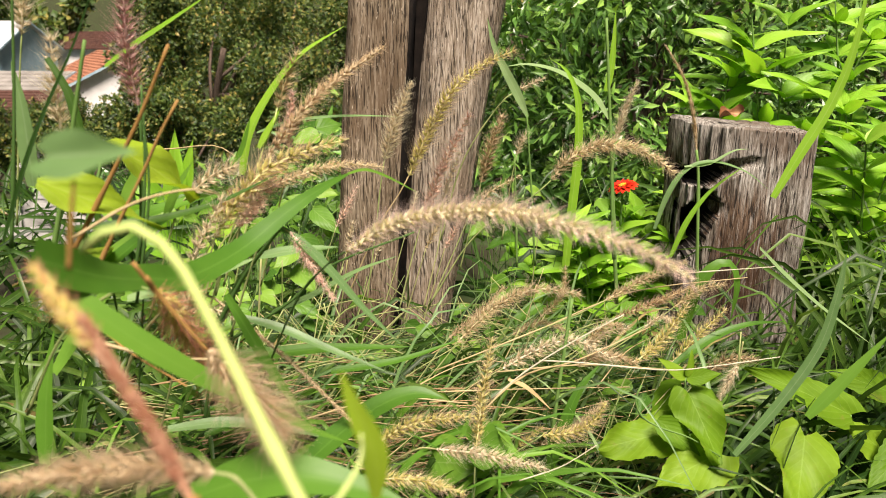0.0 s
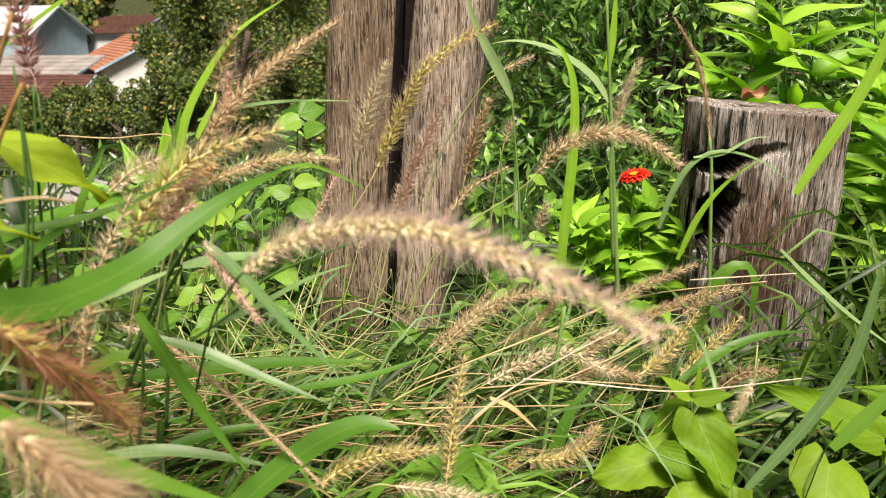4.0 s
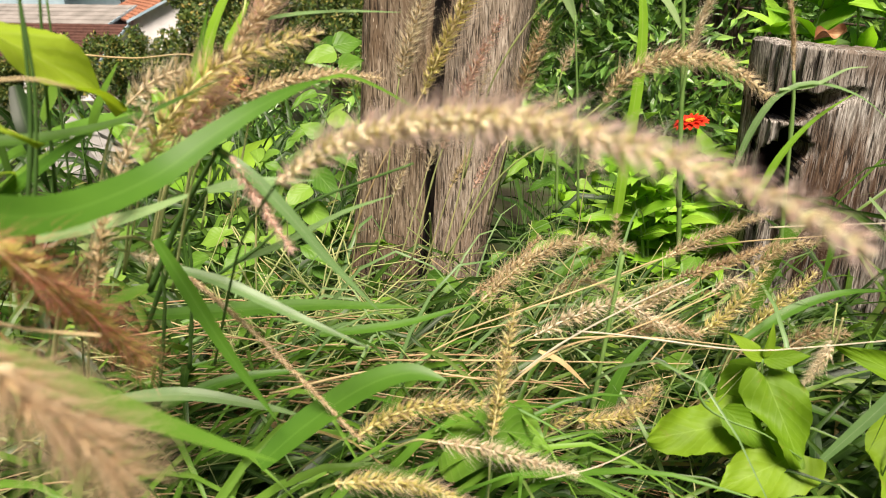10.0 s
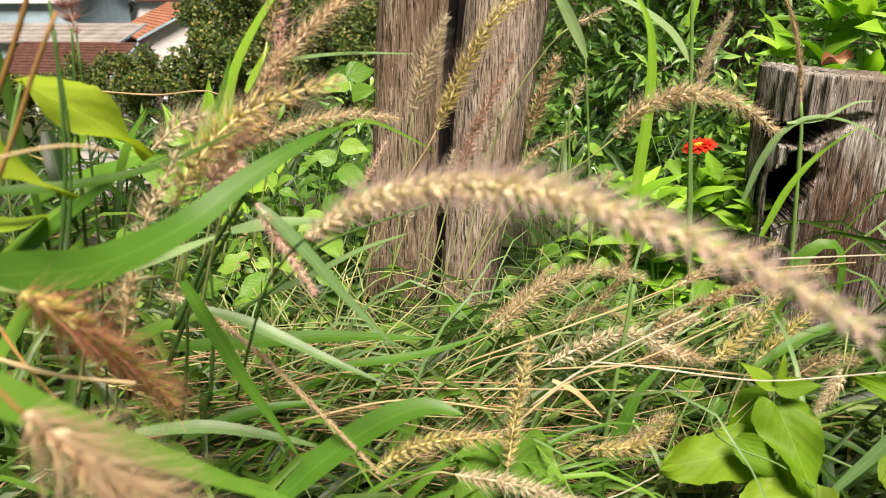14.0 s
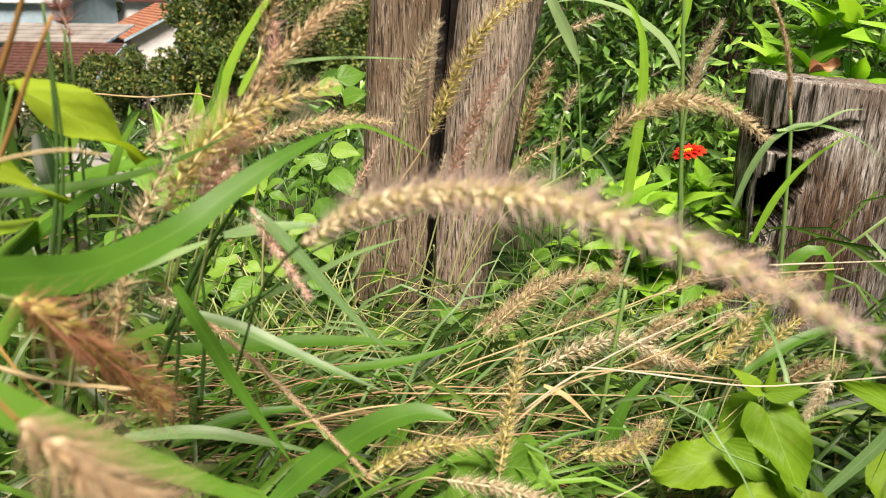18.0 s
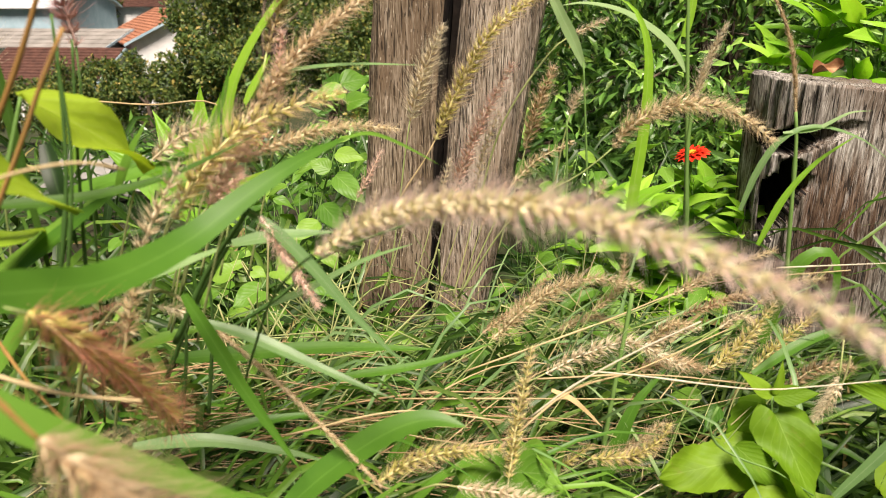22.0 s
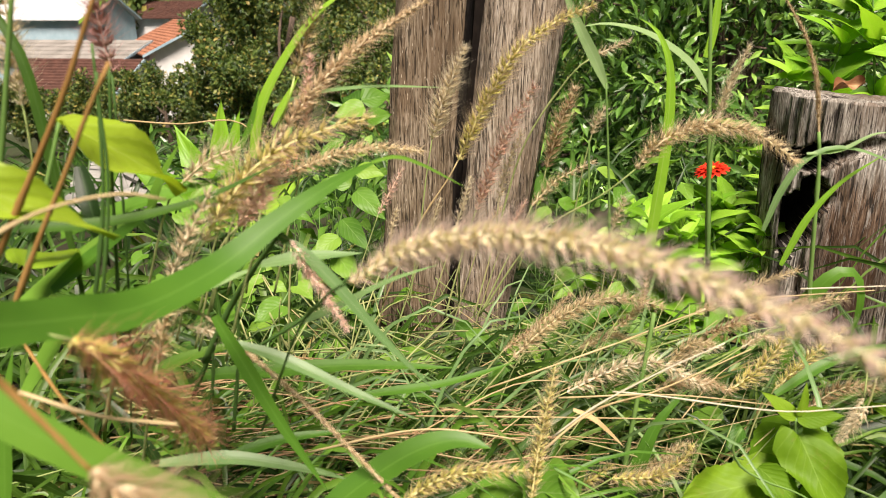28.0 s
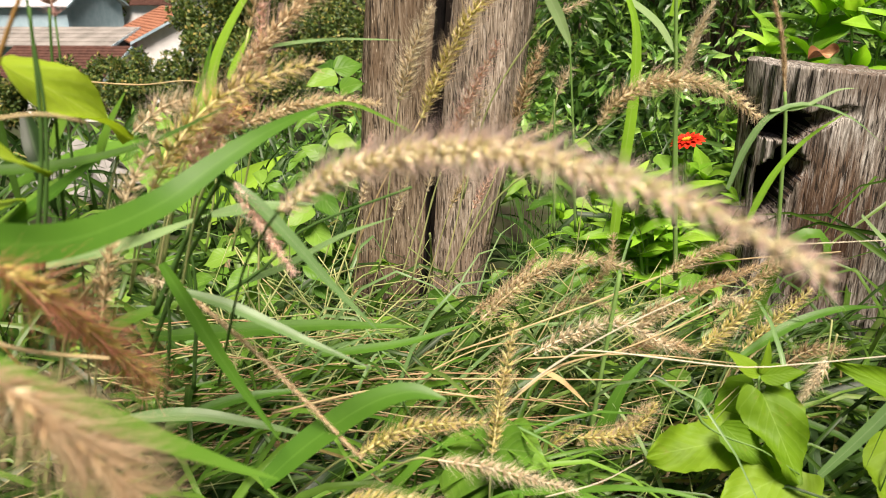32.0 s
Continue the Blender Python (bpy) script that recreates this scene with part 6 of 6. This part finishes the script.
for k, (x, y) in enumerate([(-0.26, 0.80), (-0.20, 0.72), (-0.12, 0.76), (-0.05, 0.78), (0.03, 0.76), (0.09, 0.82), (-0.30, 0.92), (-0.22, 0.95), (0.12, 0.72), (0.16, 0.86),
                            (-0.06, 0.70), (0.08, 0.93), (-0.34, 0.74), (0.2, 0.78), (-0.17, 0.83), (-0.42, 0.85), (0.02, 0.69)]):
    creeper(x, y, 100 + k, leaves=9, height=0.11, meshes=POINTED_LEAVES if k % 3 else ROUND_LEAVES, size=0.036 if k % 3 else 0.026)
for k, (x, y) in enumerate([(-0.24, 1.02), (-0.32, 1.10), (-0.42, 1.0), (-0.2, 1.14), (-0.5, 1.15), (0.1, 1.05), (0.16, 1.12), (-0.29, 0.98), (-0.21, 0.93), (0.07, 1.0), (0.2, 1.0), (0.14, 0.96)]):
    creeper(x, y, 140 + k, leaves=11, reach=0.2, size=0.038, height=0.17, meshes=POINTED_LEAVES, label="climbing vine with pointed green leaves on the bank", name="bank_vine")


def whorl_shrub(x, y, height, seed, size=0.10, tiers=7, lean=(0, 0), label="tall bright green weed with whorls of pointed leaves", stems=3):
    r = np.random.default_rng(seed)
    top = thing("pointed_leaf_weed", label, "weed", "tall leafy weeds", at=(x, y, lie(x, y)))
    for s in range(stems):
        head = np.array([lean[0] + r.normal(0, 0.06), lean[1] + r.normal(0, 0.04), height * r.uniform(0.72, 1.0)])
        line, _ = curve([(r.normal(0, 0.02), r.normal(0, 0.02), 0), head * np.array([0.3, 0.3, 0.5]), head], 20)
        v, f = tube(line, np.linspace(0.003, 0.0012, 21), 6)
        mesh("stem", v, f, STEM_GREEN, None, top)
        for k in range(tiers):
            p = line[int(5 + 15 * k / (tiers - 1))]
            for j in range(4):
                a = j * 1.571 + k * 0.8 + r.normal(0, 0.5)
                up = 0.25 + 0.7 * k / tiers + r.normal(0, 0.25)
                d = np.array([math.cos(a), math.sin(a), up])
                set_leaf(LANCE_LEAVES[(j + k) % 4], top, p, d, (r.normal(0, 0.35), -0.5, 1.0), size * r.uniform(0.6, 1.25) * (1 - 0.3 * k / tiers))
    return top


whorl_shrub(0.52, 1.18, 0.50, 201, 0.12)
whorl_shrub(0.68, 1.25, 0.55, 202, 0.12)
whorl_shrub(0.42, 1.22, 0.44, 203, 0.11)
whorl_shrub(0.86, 1.30, 0.52, 204, 0.12)
whorl_shrub(0.62, 1.05, 0.34, 205, 0.10)
whorl_shrub(0.33, 1.10, 0.24, 206, 0.085, 7)
whorl_shrub(0.24, 1.08, 0.20, 207, 0.08, 6)
whorl_shrub(0.75, 0.98, 0.30, 208, 0.10, 7)
whorl_shrub(0.205, 0.97, 0.21, 209, 0.075, 6)
whorl_shrub(0.265, 0.98, 0.20, 210, 0.07, 6)
whorl_shrub(0.16, 1.03, 0.17, 211, 0.07, 5)

# ---------------------------------------------------------------- red flower
PETAL = plain_material("scarlet_petal", [(0.3, (0.45, 0.012, 0.004)), (0.7, (0.72, 0.035, 0.01))], 90, 0.5)
PETAL_EYE = plain_material("orange_disc_florets", [(0.3, (0.65, 0.18, 0.01)), (0.7, (0.9, 0.5, 0.03))], 200, 0.6)
PETAL_MESH = leaf_mesh("petal", PETAL, 1.0, 0.52, n=4, cup=0.2, droop=0.25, point=0.8, seed=3)


def zinnia(at, ground, tilt, size):
    top = thing("red_flower", "scarlet single zinnia flower with an orange eye on a green stem", "flower", at=at)
    stalk([(0, 0, 0), (0.004, 0.01, (ground - at[2]) * 0.5), (0.012, 0.015, ground - at[2])], 0.0016, STEM_GREEN, name="stem", parent=top, local=True)
    face = unit(np.array(tilt, float))
    x = unit(np.cross(face, (0, 0, 1)))
    y = np.cross(face, x)
    for ring, (n, s, lift) in enumerate(((15, 1.0, 0.10), (13, 0.78, 0.35), (9, 0.5, 0.7))):
        for k in range(n):
            a = k * 6.283 / n + ring * 0.3
            d = x * math.cos(a) + y * math.sin(a) + face * lift
            set_leaf(PETAL_MESH, top, tuple(d * size * 0.16), d, face, size * s * 0.5, "petal")
    heap = Heap()
    r = np.random.default_rng(5)
    for k in range(40):
        a, q = k * 2.4, math.sqrt(k / 40) * size * 0.17
        p = x * math.cos(a) * q + y * math.sin(a) * q + face * size * 0.05
        v, f = tube(np.array([p, p + face * size * 0.04, p + face * size * 0.07]), [size * 0.02, size * 0.025, size * 0.008], 5)
        heap.add(v, f)
    heap.make("flower_eye", PETAL_EYE, top)
    return top


zinnia((0.238, 0.995, 0.164), -0.05, (-0.25, -0.12, 0.96), 0.034)

# a curled dead leaf on top of the stump
DEAD = plain_material("dry_brown_leaf", [(0.3, (0.09, 0.035, 0.015)), (0.55, (0.24, 0.11, 0.045)), (0.75, (0.42, 0.26, 0.13))], 60, 0.7, 0.001)
dv, df, duv = leaf_at((0.359, 0.98, 0.266), (0.389, 0.97, 0.268), (0.1, -0.55, 0.8), 0.020, cup=1.0, droop=-0.3, wave=0.35, seed=4)
tagged(mesh("dead_leaf", dv, df, DEAD, duv), "curled dry brown dead leaf lying on the stump", "leaf")

# ---------------------------------------------------------------- broad shoots on the bank
plant_at = (-0.555, 1.3, lie(-0.555, 1.3))
shoot = thing("broad_leaf_shoot", "young shoot with broad upright rolled green leaves", "plant", at=plant_at)
for base, tip, normal, width in (((0.0, -0.02, 0.12), (0.017, -0.02, 0.302), (0.35, -1.0, 0.1), 0.044), ((0.012, -0.01, 0.12), (0.041, -0.01, 0.286), (-0.4, -1.0, 0.1), 0.040),
                                 ((0.0, 0.0, 0.05), (-0.17, -0.05, 0.20), (0.1, -0.8, 0.6), 0.075), ((0.0, 0.0, 0.05), (-0.12, 0.05, 0.25), (0.1, -0.8, 0.6), 0.07), ((0, 0, 0.03), (0.16, -0.02, 0.17), (0, -0.8, 0.6), 0.07)):
    v, f, uv = leaf_at(base, tip, normal, width, cup=0.35, droop=0.06, seed=int(abs(tip[0]) * 900))
    mesh("leaf", v, f, LIME_LEAF, uv, shoot)

# ---------------------------------------------------------------- bushes, trees


def bush(label, centre, size, clumps, per, leaf, mat, seed, template=LEAF4, spread=0.14):
    r = np.random.default_rng(seed)
    top = thing("bush", label, "bush", "bushes", at=(centre[0], centre[1], lie(centre[0], centre[1])))
    c = np.array(centre) - np.array(top.location)
    centres = []
    for k in range(clumps):
        d = unit(r.normal(0, 1, 3))
        q = c + d * np.array(size) * r.uniform(0.45, 1.0)
        centres.append(q)
        if k % 3 == 0:
            line, _ = curve([(r.normal(0, 0.05), r.normal(0, 0.05), -0.05), (c + q) / 2 * np.array([0.6, 0.6, 1]), q], 7)
            v, f = tube(line, np.linspace(0.008, 0.003, 8), 5)
            mesh("branch", v, f, BARK, None, top)
    foliage("foliage", top, mat, centres, spread, per, leaf, template, r)
    return top


bush("dense dark green bush with narrow glossy leaves", (0.55, 2.3, 0.15), (0.62, 0.45, 0.75), 170, 120, 0.042, BUSH, 3, spread=0.13)
bush("dense dark green bush behind the stump", (1.45, 2.5, 0.05), (0.60, 0.45, 0.75), 130, 100, 0.045, BUSH, 5)
bush("low green bush on the bank behind the post", (-0.1, 2.2, -0.15), (0.6, 0.35, 0.30), 70, 70, 0.05, BUSH, 6)
bush("low green bush on the bank beside the post", (-1.0, 2.3, -0.30), (0.6, 0.35, 0.22), 60, 60, 0.05, BUSH, 8)

for k, (x, y, h, crown) in enumerate([(-9.0, 24, 7.6, 2.6), (-6.2, 26, 8.0, 3.0), (-12.6, 29, 7.2, 2.4), (-3.0, 28, 8.6, 3.0), (-9.0, 31, 9.0, 3.2), (1.5, 27, 9.0, 3.4),
                                      (6.0, 30, 10.5, 3.6), (12, 32, 11.5, 4.0)]):
    tree(x, y, lie(x, y), h, crown, 20 + k, 15000, 0.135)
for k, (x, y, h, crown) in enumerate([(-12.2, 22, 3.1, 1.5), (-17.0, 24, 2.7, 1.5), (-19.6, 25, 2.7, 1.5), (-14.6, 23, 2.9, 1.5), (-8.6, 19, 3.2, 1.5), (-7.5, 18, 3.0, 1.5), (-4.5, 19, 3.6, 1.7), (-1.5, 20, 4.0, 1.8)]):
    tree(x, y, lie(x, y), h, crown, 40 + k, 9000, 0.115, label="low rounded green shrub tree on the slope", clumps=40)
for k, (x, y, h, crown) in enumerate([(-46, 75, 13, 5.5), (-35, 82, 14, 6), (-24, 80, 15, 6), (-12, 84, 15, 6.5), (0, 80, 15, 6.5), (13, 84, 16, 6.5), (26, 80, 16, 6.5), (38, 84, 16, 6.5), (-58, 84, 14, 6)]):
    tree(x, y, lie(x, y), h, crown, 60 + k, 2600, 0.9, label="large far tree across the valley", clumps=45)

# ---------------------------------------------------------------- village houses below
WHITEWASH = plain_material("white_limewash", [(0.3, (0.62, 0.62, 0.60)), (0.7, (0.82, 0.82, 0.80))], 1.2, 0.9)
BLUE_PAINT = plain_material("light_blue_wall_paint", [(0.3, (0.26, 0.40, 0.46)), (0.7, (0.40, 0.54, 0.60))], 1.0, 0.8)
ORANGE_TILE = plain_material("orange_clay_roof_tiles", [(0.3, (0.16, 0.06, 0.035)), (0.7, (0.36, 0.16, 0.09))], 2.0, 0.9)
BROWN_TILE = plain_material("dark_red_brown_roof_tiles", [(0.3, (0.045, 0.02, 0.014)), (0.7, (0.11, 0.05, 0.036))], 2.5, 0.9)
GREY_SHEET = plain_material("weathered_grey_sheet_roof", [(0.3, (0.13, 0.125, 0.11)), (0.7, (0.28, 0.265, 0.24))], 0.8, 0.7)
WHITE_SHEET = plain_material("white_sheet_roof", [(0.3, (0.46, 0.48, 0.50)), (0.7, (0.62, 0.63, 0.64))], 0.6, 0.6)
PANE = plain_material("dark_window_glass", [(0.3, (0.02, 0.025, 0.03)), (0.7, (0.05, 0.06, 0.065))], 1.0, 0.15)


def box(x0, x1, y0, y1, z0, z1):
    v = [(x, y, z) for z in (z0, z1) for y in (y0, y1) for x in (x0, x1)]
    return v, [(0, 2, 3, 1), (4, 5, 7, 6), (0, 1, 5, 4), (2, 6, 7, 3), (0, 4, 6, 2), (1, 3, 7, 5)]


def house(x, y, turn, width, depth, eave, ridge, walls, tiles, label, foot=None, rows=14):
    """A gabled house: walls, gables, tiled roof slopes course by course, eaves boards, a door and windows on the gable front."""
    z = lie(x, y) if foot is None else foot
    top = thing("house", label, "house", "village houses", at=(x, y, z - 0.3))
    top.rotation_euler = (0, 0, radians(turn))
    hw = width / 2
    for x0, x1, y0, y1 in ((-hw, -hw + 0.2, 0, depth), (hw - 0.2, hw, 0, depth)):
        v, f = box(x0, x1, y0, y1, 0, eave)
        mesh("wall", v, f, walls, None, top, smooth=False)
    for y0 in (0.0, depth - 0.2):
        v = [(sx, yy, zz) for yy in (y0, y0 + 0.2) for sx, zz in ((-hw + 0.2, 0), (hw - 0.2, 0), (hw - 0.2, eave), (0, ridge - 0.12), (-hw + 0.2, eave))]
        f = [(0, 1, 2, 3, 4), (9, 8, 7, 6, 5)] + [(k, k + 5, (k + 1) % 5 + 5, (k + 1) % 5) for k in range(5)]
        mesh("gable_wall", v, f, walls, None, top, smooth=False)
    over = 0.5
    for side in (-1, 1):
        rise = ridge - eave
        profile = []
        for k in range(rows + 1):
            a = k / rows
            px, pz = side * (hw + over) * (1 - a), eave - over * rise / hw + (rise + over * rise / hw) * a
            profile += [(px, pz + 0.03), (px, pz + 0.09)] if k < rows else [(px, pz + 0.03)]
        foot_line = [(profile[-1][0], profile[-1][1] - 0.12), (profile[0][0], profile[0][1] - 0.06)]
        section = profile + foot_line
        m = len(section)
        v = [(px, yy, pz) for yy in (-over, depth + over) for px, pz in section]
        f = [(k, k + m, (k + 1) % m + m, (k + 1) % m) for k in range(m)] + [tuple(range(m)), tuple(range(2 * m - 1, m - 1, -1))]
        mesh("roof", v, f, tiles, None, top, smooth=False)
        for yy in (-over - 0.04,):
            v = [(side * (hw + over), yy, eave - over * rise / hw - 0.12), (0, yy, ridge - 0.14), (0, yy, ridge + 0.02), (side * (hw + over), yy, eave - over * rise / hw + 0.06)]
            v += [(p[0], p[1] + 0.05, p[2]) for p in v]
            mesh("eaves_board", v, [(0, 1, 2, 3), (7, 6, 5, 4), (0, 4, 5, 1), (3, 2, 6, 7), (0, 3, 7, 4), (1, 5, 6, 2)], BLUE_PAINT, None, top, smooth=False)
    for wx in (-hw * 0.5, hw * 0.45):
        v, f = box(wx - 0.6, wx + 0.6, -0.05, 0.02, 1.0, 2.3)
        window = mesh("window", v, f, PANE, None, top, smooth=False)
        for x0, x1, z0, z1 in ((wx - 0.68, wx + 0.68, 2.3, 2.38), (wx - 0.68, wx + 0.68, 0.92, 1.0), (wx - 0.68, wx - 0.6, 1.0, 2.3), (wx + 0.6, wx + 0.68, 1.0, 2.3)):
            v, f = box(x0, x1, -0.08, 0.03, z0, z1)
            mesh("frame", v, f, BLUE_PAINT, None, window, smooth=False)
    v, f = box(-0.5, 0.5, -0.06, 0.02, 0.0, 2.1)
    mesh("door", v, f, BLUE_PAINT, None, top, smooth=False)
    return top


house(-24.4, 50.0, 37, 8.0, 13.0, 4.6, 6.6, WHITEWASH, ORANGE_TILE, "white gabled house with an orange tiled roof", foot=-6.6)
house(-27.5, 45.8, 90, 8.0, 7.5, 2.9, 4.9, WHITEWASH, BROWN_TILE, "low house with a dark red-brown tiled roof", foot=-7.3)
house(-30.0, 51.5, 90, 7.0, 12.0, 3.9, 4.9, BLUE_PAINT, GREY_SHEET, "blue-walled house with a weathered grey sheet roof", foot=-6.3, rows=5)
house(-42.0, 66.0, 90, 9.0, 14.0, 4.9, 7.2, BLUE_PAINT, WHITE_SHEET, "long pale blue house with a white sheet roof", foot=-4.7, rows=5)
house(-36.0, 74.0, 80, 7.0, 8.0, 4.5, 6.0, WHITEWASH, BROWN_TILE, "small white house among the far trees", foot=-4.3)

# a few pale broken slabs on the bank below
SLAB = plain_material("pale_broken_concrete", [(0.3, (0.13, 0.13, 0.12)), (0.7, (0.30, 0.30, 0.28))], 14, 0.9, 0.004)
slab_rng = np.random.default_rng(77)
for k in range(7):
    sx, sy = -1.10 + 0.085 * (k % 4) + slab_rng.normal(0, 0.02), 1.62 + 0.07 * (k // 4)
    w, d, h = slab_rng.uniform(0.05, 0.08), slab_rng.uniform(0.04, 0.06), slab_rng.uniform(0.012, 0.022)
    sv, sf = box(-w, w, -d, d, 0, h)
    sv = [(x * slab_rng.uniform(0.75, 1.1), y * slab_rng.uniform(0.75, 1.1), z + slab_rng.normal(0, 0.003)) for x, y, z in sv]
    slab = tagged(mesh("broken_slab", sv, sf, SLAB, None, smooth=False), "pale broken piece of concrete slab on the bank", "rubble", "broken slabs")
    slab.location = (sx, sy, lie(sx, sy) + 0.02 + 0.02 * (k // 2))
    slab.rotation_euler = (slab_rng.uniform(0.1, 0.5), slab_rng.normal(0, 0.2), slab_rng.uniform(0, 3))
